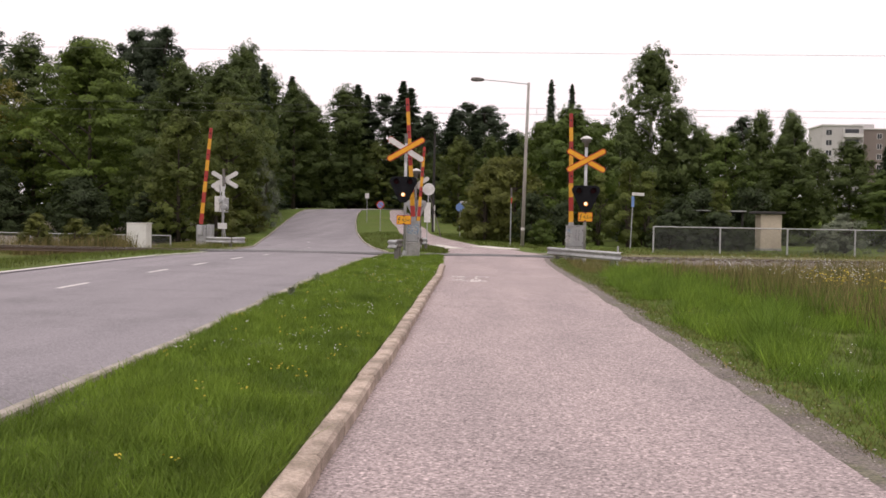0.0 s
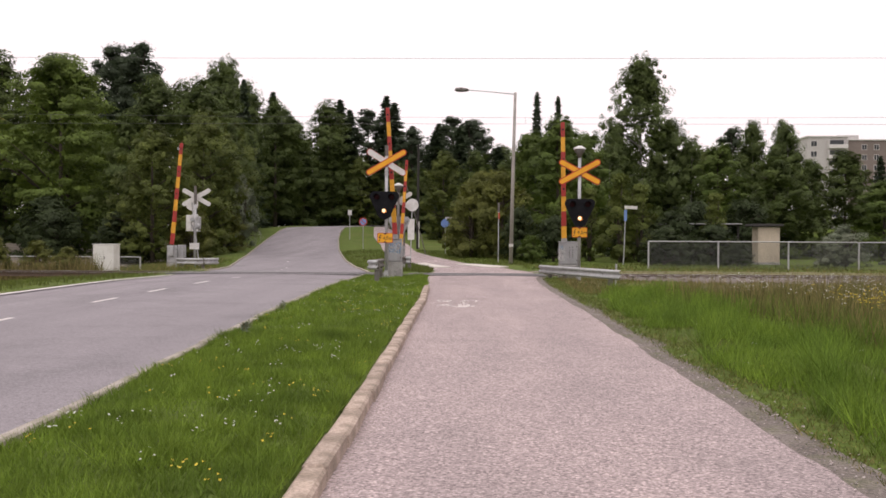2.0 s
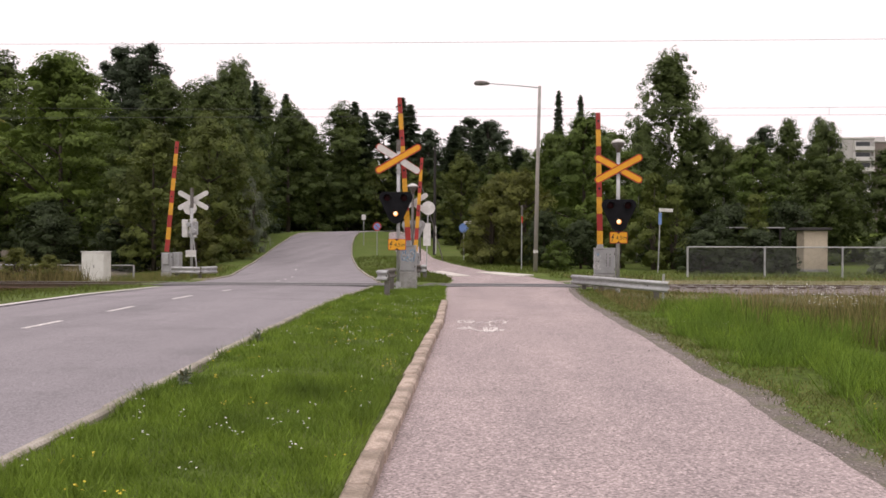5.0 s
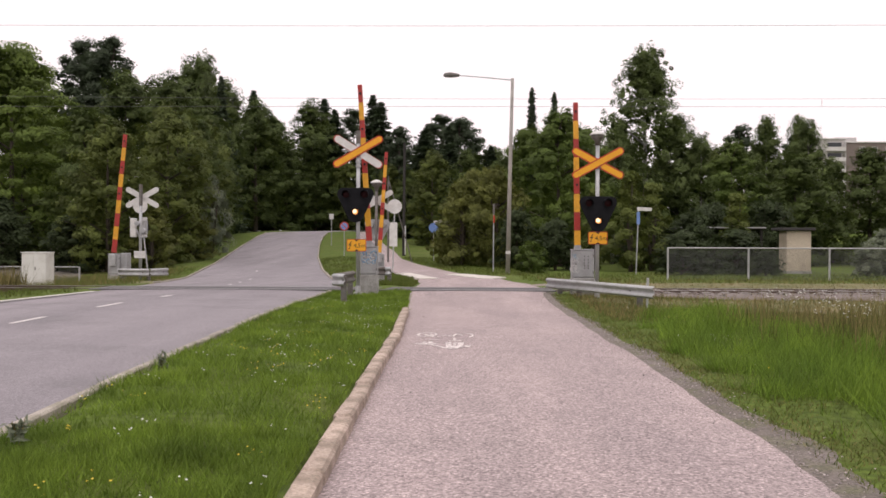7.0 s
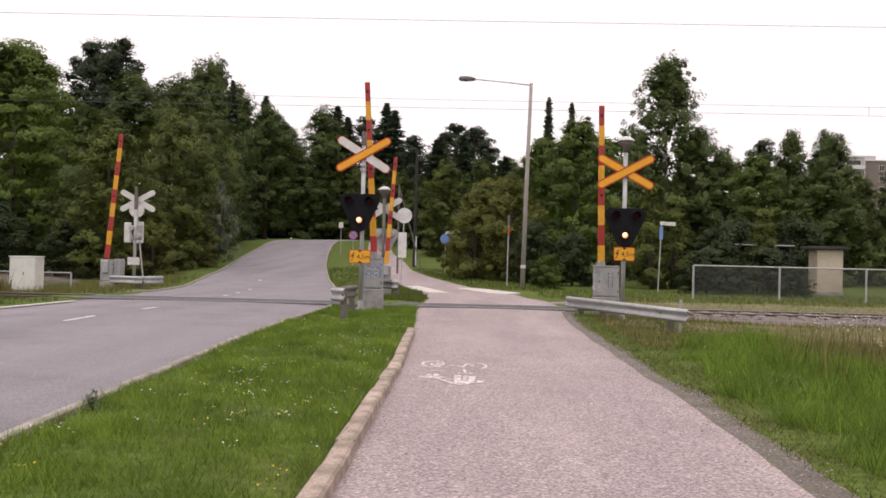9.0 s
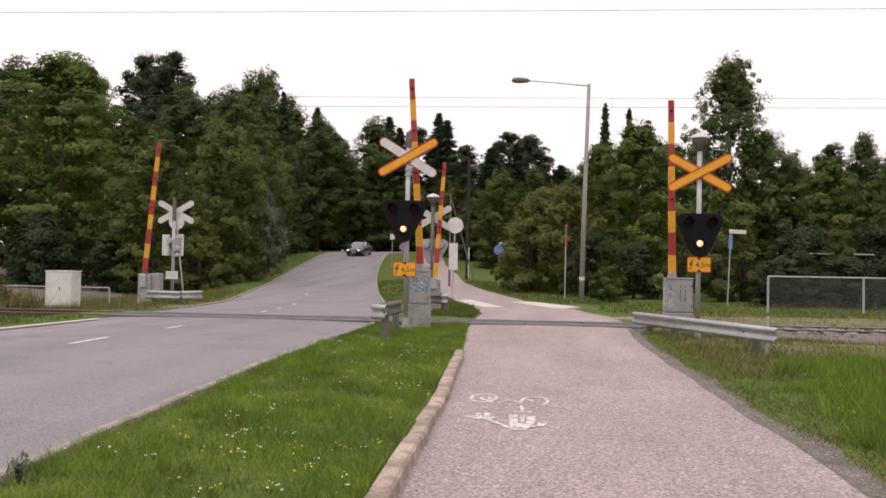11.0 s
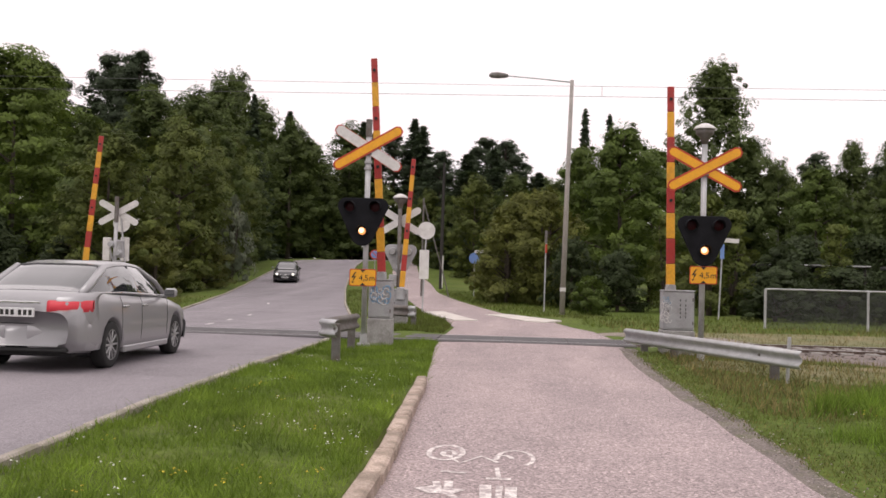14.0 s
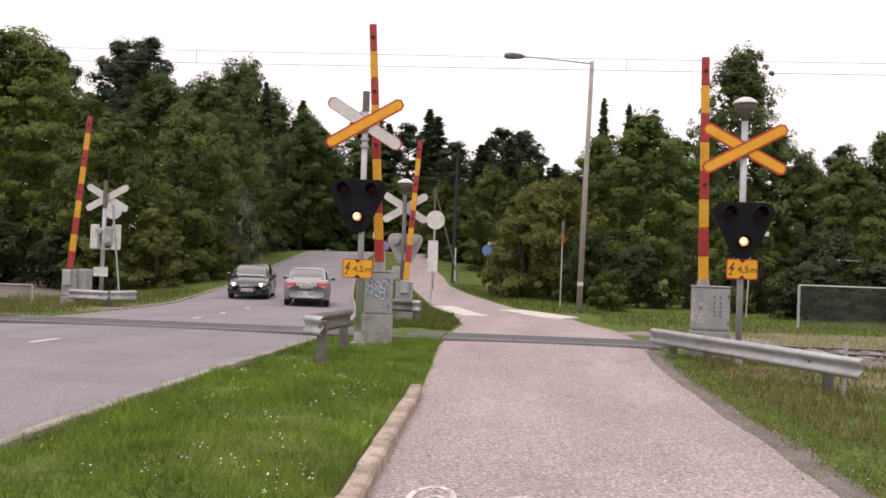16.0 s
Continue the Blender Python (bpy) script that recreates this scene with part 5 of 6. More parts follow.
def grove():
    maple = [broadleaf("maple_tree", "maple", 11.8, 5.8, 0.6, L_MAPLE, M_BARK, "broad green maple with layered leafy branches", 11, 340, 84, 0.19, 0.5, crad=0.7, boughs=34),
             broadleaf("maple_tree", "maple", 11.4, 5.6, 0.5, L_MAPLE, M_BARK, "broad green maple with dense low branches", 12, 340, 84, 0.20, 0.38, crad=0.95)]
    lime = broadleaf("maple_tree", "maple", 9.0, 3.3, 0.8, L_LIME, M_BARK, "bright green round-crowned maple", 13, 260, 80, 0.15, 0.7, crad=0.5, boughs=24)
    yel = broadleaf("maple_tree", "maple", 12.5, 5, 1.5, L_YEL, M_BARK, "maple with leaves turning yellow", 14, 240, 70, 0.19, 0.6, crad=0.75, boughs=24)
    wood = [broadleaf("woodland_tree", "tall", 10, 3.4, 0.2, L_WOOD, M_BARK, "dense dark green woodland tree", 21, 270, 72, 0.165, 0.85, crad=0.55, boughs=30),
            broadleaf("woodland_tree", "maple", 10, 3.6, 0.2, L_OLIVE, M_BARK, "dense olive green woodland tree", 22, 270, 72, 0.165, 0.8, crad=0.55, boughs=30),
            broadleaf("woodland_tree", "tall", 18, 4.8, 1.5, L_WOOD, M_BARK, "tall dark leafy woodland tree", 23, 380, 60, 0.25, 0.95, crad=0.75, boughs=44)]
    birch = [broadleaf("birch_tree", "birch", 14.9, 4.7, 0.8, L_BIRCH, M_BIRCHBARK, "tall birch with drooping green foliage", 31, 520, 70, 0.15, 1.35, droop=1.2, crad=0.42, boughs=52),
             broadleaf("birch_tree", "birch", 12, 3.2, 1.0, L_BIRCH, M_BIRCHBARK, "birch with drooping grey-green foliage", 32, 320, 70, 0.15, 1.35, droop=1.2, crad=0.42, boughs=40)]
    spruce = [conifer("spruce_tree", 17, 3.0, 0.8, L_SPRUCE, "tall dark narrow spruce tree", 41), conifer("spruce_tree", 15, 1.5, 0.6, L_SPRUCE, "slender dark pointed spruce tree", 42, per=26)]
    pine = broadleaf("pine_tree", "pine", 17.5, 3.3, 6.5, L_PINE, M_BARK, "tall dark pine with open crown", 51, 260, 70, 0.2, 0.8, crad=0.65, boughs=30)
    bush = [broadleaf("bush", "bush", 5.4, 2.3, 0.1, L_BUSH, M_BARK, "large olive green rounded bush", 61, 240, 64, 0.125, 0.85, crad=0.4, stems=5, boughs=20),
            broadleaf("bush", "bush", 1.6, 0.95, 0.02, L_LIME, M_BARK, "small bright green shrub", 62, 45, 80, 0.1, 0.8, crad=0.28, stems=4),
            broadleaf("bush", "bush", 3.2, 2.0, 0.05, L_SILV, M_BARK, "silvery grey-green leafy shrub", 63, 80, 90, 0.13, 0.8, crad=0.45, stems=5),
            broadleaf("bush", "bush", 3.4, 2.0, 0.05, L_HEDGE_SHADE, M_BARK, "dark green hedge bush with shade put into its leaf colour", 64, 150, 56, 0.145, 0.85, crad=0.45, stems=5),
            broadleaf("bush", "column", 5.2, 1.4, 0.05, L_OLIVE, M_BARK, "yellowish green upright conifer shrub", 65, 80, 110, 0.13, 0.9, crad=0.45, stems=2)]
    src = maple + [lime, yel] + wood + birch + spruce + [pine] + bush
    # the wood on the far side of the road, from the track up the hill
    for t, x, y, s, sz, r in [
            (maple[0], -33, 80, 1.3, 1.33, 0), (maple[1], -43, 77, 1.3, 1.3, 70), (maple[1], -37, 90, 1.3, 1.38, 200), (yel, -50, 92, 1.4, 1.45, 0), (maple[0], -53, 80, 1.3, 1.3, 140),
            (wood[1], -22.6, 71, 1.0, 0.95, 30), (wood[1], -20.9, 77.5, 1.05, 1.1, 160), (yel, -20.6, 72.5, 0.24, 0.36, 40), (wood[0], -26, 76, 1.1, 1.1, 80), (wood[0], -22, 84, 1.05, 1.1, 210), (wood[1], -23.2, 90, 1.0, 1.15, 300),
            (bush[2], -20.6, 89, 0.9, 1.9, 0), (wood[0], -24.3, 97, 1.0, 1.2, 40), (wood[1], -25.3, 104, 1.0, 1.2, 100), (wood[0], -26.8, 112, 1.0, 1.3, 250), (wood[0], -28.8, 120, 1.0, 1.3, 10),
            (bush[0], -19.8, 71, 0.8, 0.75, 0), (bush[0], -19.9, 80, 0.8, 0.7, 90), (bush[3], -25, 71.5, 1.3, 1.1, 20), (bush[3], -30, 72, 1.4, 1.1, 120), (bush[3], -36, 70.5, 1.4, 1.1, 220), (bush[3], -42, 69, 1.4, 1.1, 10), (bush[3], -48, 70, 1.5, 1.2, 80), (bush[3], -54, 71, 1.5, 1.2, 170),
            (bush[0], -17.7, 45, 0.36, 0.26, 0), (bush[0], -19.2, 45.4, 0.4, 0.33, 90), (bush[0], -20.8, 44.8, 0.4, 0.36, 200),
            (birch[0], -32.3, 130, 1.25, 1.5, 0), (pine, -45.6, 125, 1.5, 1.31, 0), (pine, -43.2, 122, 1.5, 1.2, 150), (pine, -41, 121, 1.4, 1.3, 90), (pine, -51.5, 122, 1.3, 1.22, 200), (pine, -61, 116, 1.5, 1.3, 30), (wood[2], -36, 112, 1.2, 0.97, 0), (wood[2], -29.8, 108, 1.1, 0.95, 130),
            (wood[2], -30.5, 118, 1.1, 1.1, 60), (wood[2], -50, 104, 1.3, 1.05, 310), (wood[2], -42, 100, 1.3, 0.98, 50), (wood[2], -60, 95, 1.3, 1.05, 10), (wood[2], -36, 122, 1.1, 1.0, 220), (spruce[0], -29.5, 127, 1.1, 1.12, 0), (spruce[0], -29.9, 147, 1.7, 1.16, 50), (wood[0], -27.7, 162, 1.4, 0.8, 30), (wood[0], -24.5, 163, 1.4, 0.8, 120), (wood[1], -21, 164, 1.4, 0.8, 220), (wood[2], -28.3, 141, 1.1, 0.98, 20), (wood[2], -26.8, 146, 1.1, 0.86, 110), (wood[0], -46, 97, 1.3, 1.2, 10), (wood[0], -39, 99, 1.2, 1.2, 70), (wood[1], -53, 99, 1.3, 1.2, 140), (wood[0], -33, 96, 1.2, 1.15, 200), (bush[3], -38, 74, 1.6, 1.5, 40), (bush[3], -32, 75, 1.6, 1.4, 140)]:
        plant(t, x, y, s, sz, r)
    # beyond the bend at the top of the hill
    for t, x, y, s, sz, r in [
            (wood[2], -26, 140, 1.1, 0.82, 0), (spruce[0], -21, 142, 1.1, 0.98, 100), (spruce[0], -17.5, 140, 1.1, 0.94, 0), (spruce[0], -12.4, 141, 1.15, 1.06, 50), (spruce[0], -11, 137, 1.2, 0.98, 200),
            (spruce[0], -8.5, 138, 1.1, 0.8, 20), (spruce[0], -31, 138, 1.0, 1.0, 70), (wood[2], -36, 136, 1.1, 1.0, 270), (spruce[0], -5, 145, 1.2, 0.86, 30), (pine, 0, 143, 1.0, 0.86, 0),
            (spruce[0], -4.5, 118, 1.0, 0.66, 10), (pine, -0.5, 112, 0.95, 0.71, 40), (pine, -2.5, 120, 1.0, 0.76, 140), (spruce[0], 3, 116, 0.9, 0.58, 10), (wood[2], 8, 122, 1.0, 0.66, 250),
            (pine, -7.5, 122, 0.9, 0.67, 0), (wood[1], -3.0, 104, 0.9, 0.85, 0), (wood[0], 0.5, 98, 0.9, 0.85, 100), (wood[0], 4, 94, 1.0, 0.8, 200), (spruce[0], -1.5, 108, 0.8, 0.66, 30),
            (wood[1], -8.5, 120, 0.8, 0.75, 0), (wood[0], -6, 116, 0.8, 0.7, 30), (wood[2], -25, 128, 1.1, 0.8, 40), (wood[2], -29.5, 127, 1.1, 1.0, 190), (wood[2], -19.8, 133, 1.15, 0.9, 280), (spruce[0], -18.5, 137, 1.2, 1.0, 10), (pine, -14.8, 139, 1.1, 0.92, 170),
            (bush[3], -27, 128, 1.6, 1.5, 0), (bush[3], -23.5, 130, 1.6, 1.5, 60), (bush[3], -20.5, 132, 1.6, 1.6, 120), (bush[3], -17, 134.5, 1.6, 1.5, 180), (bush[3], -13.5, 137, 1.6, 1.5, 240), (bush[3], -9, 138.5, 1.6, 1.5, 300), (wood[0], -22, 127, 1.2, 0.9, 0), (wood[0], -18.8, 130.5, 1.2, 0.95, 80), (wood[1], -15.3, 133.5, 1.2, 0.9, 150), (wood[0], -11.2, 135.3, 1.2, 0.9, 220), (wood[1], -6.5, 137.5, 1.2, 0.9, 300), (wood[0], -29, 119, 1.2, 1.0, 20), (wood[2], 4, 146, 1.2, 0.64, 90), (wood[2], 11, 146, 1.2, 0.66, 0)]:
        far = y > 125
        plant(t, x * (1.14 if far else 1), y + (19 if far else 0), s * (1.15 if far else 1) * (1.5 if t is spruce[0] else 1), sz * (1.16 if far else 1.06), r)
    # gardens on the other side of the path
    for t, x, y, s, sz, r in [
            (bush[0], 0.0, 67, 0.95, 0.95, 0), (bush[0], 1.9, 66, 0.95, 1.08, 120), (bush[0], 0.8, 71, 1.0, 1.1, 200), (bush[0], -0.3, 79, 0.7, 0.6, 20), (bush[3], 3.0, 63, 0.75, 0.95, 0),
            (bush[1], 3.4, 57.6, 0.95, 0.95, 0), (lime, 5.9, 69, 1.0, 1.06, 0), (lime, 4.2, 74, 0.9, 1.0, 100), (lime, 8.2, 74, 1.0, 1.0, 220),
            (birch[0], 14.6, 87, 1.25, 1.12, 0), (birch[1], 17.2, 88, 1.1, 0.95, 70), (birch[1], 12.0, 85, 0.95, 0.88, 190), (birch[1], 10.2, 76, 0.8, 0.68, 30), (spruce[1], 6.8, 107, 1.0, 1.05, 0), (spruce[1], 9.1, 107.5, 0.95, 1.03, 60),
            (bush[4], 8.9, 61, 1.0, 1.0, 0), (bush[4], 7.3, 63, 0.8, 0.85, 90), (bush[3], 5.0, 62, 0.8, 0.8, 50), (bush[3], 10.5, 66, 1.0, 1.0, 10), (bush[3], 14.5, 67, 1.1, 1.15, 80), (bush[3], 17.5, 66, 1.1, 1.2, 160),
            (bush[4], 14.9, 62.5, 0.9, 0.8, 30), (bush[3], 10.8, 57.5, 0.85, 0.62, 30), (bush[3], 13.6, 58.2, 0.9, 0.68, 130), (bush[3], 14.6, 56.6, 0.5, 0.4, 200), (bush[3], 12.3, 61.5, 1.0, 0.95, 250), (bush[4], 10.3, 62.5, 1.0, 0.9, 70), (bush[2], 21.0, 58, 0.9, 0.7, 0), (bush[2], 26.5, 61, 1.1, 1.1, 90), (bush[2], 19.6, 57, 0.5, 0.5, 40),
            (birch[1], 18.5, 86, 0.9, 0.8, 20), (lime, 19.4, 80, 1.0, 0.98, 0), (birch[1], 24.3, 88, 0.9, 0.95, 100), (birch[1], 26.8, 88, 0.8, 0.95, 220), (wood[0], 22.5, 76, 0.9, 0.75, 0), (birch[1], 24.0, 78, 0.95, 0.83, 10),
            (wood[0], 29.2, 80, 1.0, 0.83, 50), (wood[0], 27.7, 83, 0.75, 0.78, 130), (spruce[0], 33.6, 84, 0.7, 0.48, 0), (wood[0], 33.5, 78, 1.1, 0.62, 140), (lime, 29, 72, 1.0, 0.62, 0), (lime, 34, 70, 1.1, 0.6, 60), (wood[0], 38, 76, 1.1, 0.7, 200), (birch[1], 41, 86, 1.0, 0.7, 0),
            (wood[1], 16.5, 92, 1.0, 0.85, 0), (wood[0], 13, 90, 1.0, 0.9, 70), (wood[2], 10, 104, 0.9, 0.62, 0), (wood[1], 21.6, 96, 1.1, 0.98, 10), (wood[0], 26.5, 98, 1.0, 0.95, 80), (pine, 27, 105, 0.8, 0.72, 0), (pine, 32, 104, 0.8, 0.66, 100),
            (bush[3], 31, 62, 1.2, 0.95, 0), (bush[3], 37, 60, 1.2, 0.9, 90), (wood[1], 44, 70, 1.2, 0.7, 0), (wood[0], 52, 76, 1.3, 0.8, 90), (wood[1], 60, 84, 1.4, 0.9, 190)]:
        plant(t, x, y, s, sz, r)
    for t in src:
        for o in (*t.children_recursive, t):
            bpy.data.objects.remove(o)


grove()


def far_woods():
    """The tree belt that closes the view all round."""
    rng = np.random.default_rng(77)
    C, R = [], []
    for i in range(2600):
        a = rng.uniform(-math.pi, math.pi)
        d = rng.uniform(150, 190)
        x, y = d * math.sin(a) * 1.1, 20 + d * math.cos(a)
        h = (15 if abs(a) < 0.25 or a < 0 else 8.5) * (0.75 + 0.35 * noise.noise(Vector((a * 14, 0, 0))))
        C.append((x, y, rng.uniform(0.03, 1) * h + 1.5))
        R.append((3.0, 3.0, 2.2))
    V, F = clump_leaves(rng, np.array(C), np.array(R), 32, 1.2, aspect=0.7)
    ob = new("far_woods", leaf_mesh("far_woods", V, F, L_WOOD))
    tagged(ob, "distant belt of dark green woods", "woods", kind="stuff")


far_woods()


# ---- grass, weeds, flowers ----
def blades(name, pts, hmin, hmax, width, material, label, rng, lean=0.35, uneven=0.0):
    n = len(pts)
    P = np.array(pts)
    a = rng.uniform(0, 2 * math.pi, n)
    h = rng.uniform(hmin, hmax, n)
    if uneven:
        h *= np.array([1 + uneven * (noise.noise(Vector((p[0] * 1.4, p[1] * 1.0, 3))) + 0.6 * noise.noise(Vector((p[0] * 4, p[1] * 3, 8)))) for p in pts])
    side = np.stack([np.cos(a), np.sin(a), np.zeros(n)], 1) * (width * rng.uniform(0.6, 1.3, n) / 2)[:, None]
    ln = np.stack([rng.normal(0, lean, n), rng.normal(0, lean, n), np.ones(n)], 1) * h[:, None]
    V = np.stack([P - side, P + side, P + ln], 1).reshape(-1, 3)
    F = np.arange(n * 3).reshape(-1, 3)
    return tagged(new(name, leaf_mesh(name, V, F, material)), label, "grass", kind="stuff")


def scatter(rng, n, x0, x1, y0, y1, ok=lambda x, y: True, dens=1.3):
    out = []
    for x, y in zip(rng.uniform(x0, x1, n), rng.uniform(y0, y1, n)):
        if ok(x, y) and noise.noise(Vector((x * dens, y * dens, 4))) > rng.uniform(-1.0, 0.25):
            out.append((x, y, ground_z(x, y) - 0.01))
    return out


def verge(x, y):
    return road_x(y) + HALF + 0.11 < x < path_l(y) - 0.17


def grasses():
    rng = np.random.default_rng(9)
    near = scatter(rng, 190000, -4.2, -0.7, 3.5, 17, verge) + scatter(rng, 130000, -4.2, -0.9, 17, 39.5, lambda x, y: verge(x, y) or (31.3 < y and road_x(y) + HALF + 0.2 < x < path_l(y) + 0.03))
    blades("verge_grass", near, 0.03, 0.12, 0.010, M_BLADE, "short green verge grass between road and path", rng, 0.5, 0.8)
    tall = scatter(rng, 22000, -4.2, -0.8, 3.5, 33, lambda x, y: verge(x, y) and noise.noise(Vector((x * 0.8, y * 0.5, 11))) > 0.05)
    blades("verge_tufts", tall, 0.10, 0.22, 0.009, M_BLADE, "taller tufts in the verge grass", rng, 0.6)

    def edge(y):
        return path_r(y) - 0.02 + 0.14 * noise.noise(Vector((y * 0.55, 3.1, 0))) + 0.12 * noise.noise(Vector((y * 2.3, 7.7, 0)))

    right = scatter(rng, 150000, 2.5, 9.0, 4, 38.2, lambda x, y: x > edge(y) + abs(rng.normal(0, 0.12)))
    blades("trackside_grass", right, 0.02, 0.09, 0.011, M_BLADE2, "green grass beside the path", rng, 0.6)
    sere = scatter(rng, 34000, 2.5, 4.4, 4, 38.6, lambda x, y: edge(y) - 0.1 < x < edge(y) + 0.6 + abs(rng.normal(0, 0.3)))
    blades("sparse_grass", sere, 0.015, 0.06, 0.012, M_DRYBLADE, "thin browned grass at the path edge", rng, 0.8)

    def lush_edge(x, y):
        return edge(y) + 0.5 + 0.4 * noise.noise(Vector((x * 0.3, y * 0.7, 5))) + 0.12 * max(0, y - 25) + 0.6 * max(0, y - 30)

    lush = scatter(rng, 210000, 3.0, 10.0, 6, 36, lambda x, y: lush_edge(x, y) < x < 5.5 + 0.14 * (38 - y) and noise.noise(Vector((x * 0.75, y * 0.6, 21))) > -0.12)
    blades("lush_grass", lush, 0.10, 0.30, 0.010, M_LUSH, "lush ankle-high green grass", rng, 0.5, 0.8)
    mounds = scatter(rng, 130000, 3.4, 9.6, 6, 36, lambda x, y: noise.noise(Vector((x * 1.1, y * 0.9, 51))) > 0.12 and lush_edge(x, y) + 0.3 < x < 5.4 + 0.16 * (38 - y))
    blades("grass_mounds", mounds, 0.22, 0.48, 0.011, M_LUSH, "taller rounded tussocks of green grass", rng, 0.5, 0.5)
    far = scatter(rng, 16000, -3.6, -1.4, 42.6, 56, lambda x, y: road_x(y) + HALF + 0.1 < x < path_l(y) - 0.1) + scatter(rng, 6000, -20, -11, 42, 70, lambda x, y: x < road_x(y) - HALF - 0.3) + scatter(rng, 30000, -12, 3, 54, 82, lambda x, y: not (path_l(y) - 0.1 < x < path_r(y) + 0.1) and x > road_x(y) + HALF + 0.15) + scatter(rng, 7000, 2.5, 20, 48.5, 58)
    blades("far_grass", far, 0.06, 0.2, 0.03, M_BLADE2, "short green grass beyond the track", rng, 0.4)
    left = scatter(rng, 26000, -22, -10.4, 14, 39, lambda x, y: x < road_x(y) - HALF - 0.35)
    blades("roadside_grass", left, 0.06, 0.2, 0.025, M_BLADE2, "rough roadside grass", rng, 0.45)
    weeds = scatter(rng, 42000, 5.0, 20, 11, 38.5, lambda x, y: x > (5.2 if y > 23 else 5.8) + 0.5 * noise.noise(Vector((x * 0.2, y * 0.6, 2))) and y < 29.5 + 0.9 * max(0, x - 7) and noise.noise(Vector((x * 0.45, y * 0.45, 31))) > -0.25, 0.6)
    blades("dry_weeds", weeds, 0.3, 0.9, 0.02, M_DRYBLADE, "tall brown dry weeds by the track", rng, 0.22)
    greens = scatter(rng, 34000, 4.6, 20, 11, 37, lambda x, y: x > (4.9 if y > 23 else 5.4) + 0.5 * noise.noise(Vector((x * 0.2, y * 0.6, 2))) and y < 29 + 0.9 * max(0, x - 7) and y < 34 and noise.noise(Vector((x * 0.5, y * 0.5, 41))) > -0.1, 0.6)
    blades("green_weeds", greens, 0.2, 0.6, 0.022, M_BLADE2, "tall green weeds among dry stems", rng, 0.3)
    weeds2 = scatter(rng, 9000, -24, -12.5, 42, 53, lambda x, y: True, 0.6) + scatter(rng, 9000, 3.2, 24, 43.3, 52) + scatter(rng, 16000, 3.2, 12, 29.5, 38.8, lambda x, y: x > path_r(y) + 0.5)
    blades("dry_grass", weeds2, 0.05, 0.2, 0.02, M_DRYBLADE, "thin straw-coloured trackside grass", rng, 0.35)
    green = scatter(rng, 12000, -24, -11.5, 43.5, 66, lambda x, y: x < road_x(y) - HALF - 0.6, 0.6)
    blades("wood_edge_grass", green, 0.1, 0.38, 0.02, M_BLADE2, "green grass at the edge of the wood", rng, 0.35)
    straw = scatter(rng, 10000, -24, -11.5, 43.5, 66, lambda x, y: x < road_x(y) - HALF - 0.9, 0.6)
    blades("straw_grass", straw, 0.12, 0.42, 0.02, M_DRYBLADE, "knee-high straw-coloured grass by the wood", rng, 0.35)
    bank = scatter(rng, 5000, -30, -19.5, 34, 50, lambda x, y: x < -22.5 + 0.3 * (44 - y) * 0.3, 0.5)
    bank += scatter(rng, 4000, -21.5, -16.6, 43.6, 46.5)
    blades("tall_weeds", bank, 0.4, 1.1, 0.04, M_DRYBLADE, "tall seeding weeds beside the road", rng, 0.25)
    # flowers
    for nm, m_, pts, r, lab in (("yellow_flowers", M_FLW_Y, scatter(rng, 110, -3.3, -0.95, 5, 30, verge) + scatter(rng, 30, 3.4, 6, 9, 30) + [(x, y, z + 0.45) for x, y, z in scatter(rng, 80, 6.8, 12, 15, 30)], 0.010, "small yellow flowers in the grass"),
                               ("white_flowers", M_FLW_W, scatter(rng, 190, -3.6, -1.1, 8, 35, verge) + scatter(rng, 60, 3.3, 6, 9, 33) + [(x, y, z + 0.5) for x, y, z in scatter(rng, 150, 7, 14, 20, 30)], 0.009, "small white flowers in the grass")):
        V, F = [], []
        for x, y, z in pts:
            for q in range(rng.integers(2, 6)):
                px, py, pz = x + rng.normal(0, 0.04), y + rng.normal(0, 0.05), z + rng.uniform(0.06, 0.12)
                k = len(V)
                V.append((px, py, pz + r * 0.4))
                for j in range(6):
                    V.append((px + r * math.cos(j * 1.047), py + r * math.sin(j * 1.047), pz + rng.normal(0, r * 0.4)))
                for j in range(6):
                    F.append((k, k + 1 + j, k + 1 + (j + 1) % 6))
        tagged(mesh_ob(nm, V, F, m_), lab, "flowers", kind="stuff")
    for nm, m_, n, box_, r, lab in (("ragwort_heads", M_FLW_Y, 60, (6.3, 9.5, 13.5, 25), 0.024, "clusters of yellow flower heads on tall weeds"), ("seed_heads", M_FLW_W, 80, (6.6, 13, 18, 34), 0.02, "pale fluffy seed heads on tall weeds")):
        V, F = [], []
        for x, y, z in scatter(rng, n, *box_, lambda x, y: x > 6.0 + 0.10 * (36 - y), 0.5):
            for q in range(rng.integers(5, 12)):
                px, py, pz = x + rng.normal(0, 0.09), y + rng.normal(0, 0.09), z + rng.uniform(0.4, 0.68)
                k = len(V)
                V += [(px + r, py, pz), (px - r, py, pz), (px, py + r, pz), (px, py - r, pz), (px, py, pz + r * 0.5), (px, py, pz - r * 0.5)]
                F += [(k + a_, k + b_, k + c_) for a_, b_, c_ in ((0, 2, 4), (2, 1, 4), (1, 3, 4), (3, 0, 4), (2, 0, 5), (1, 2, 5), (3, 1, 5), (0, 3, 5))]
        tagged(mesh_ob(nm, V, F, m_), lab, "flowers", kind="stuff")


grasses()


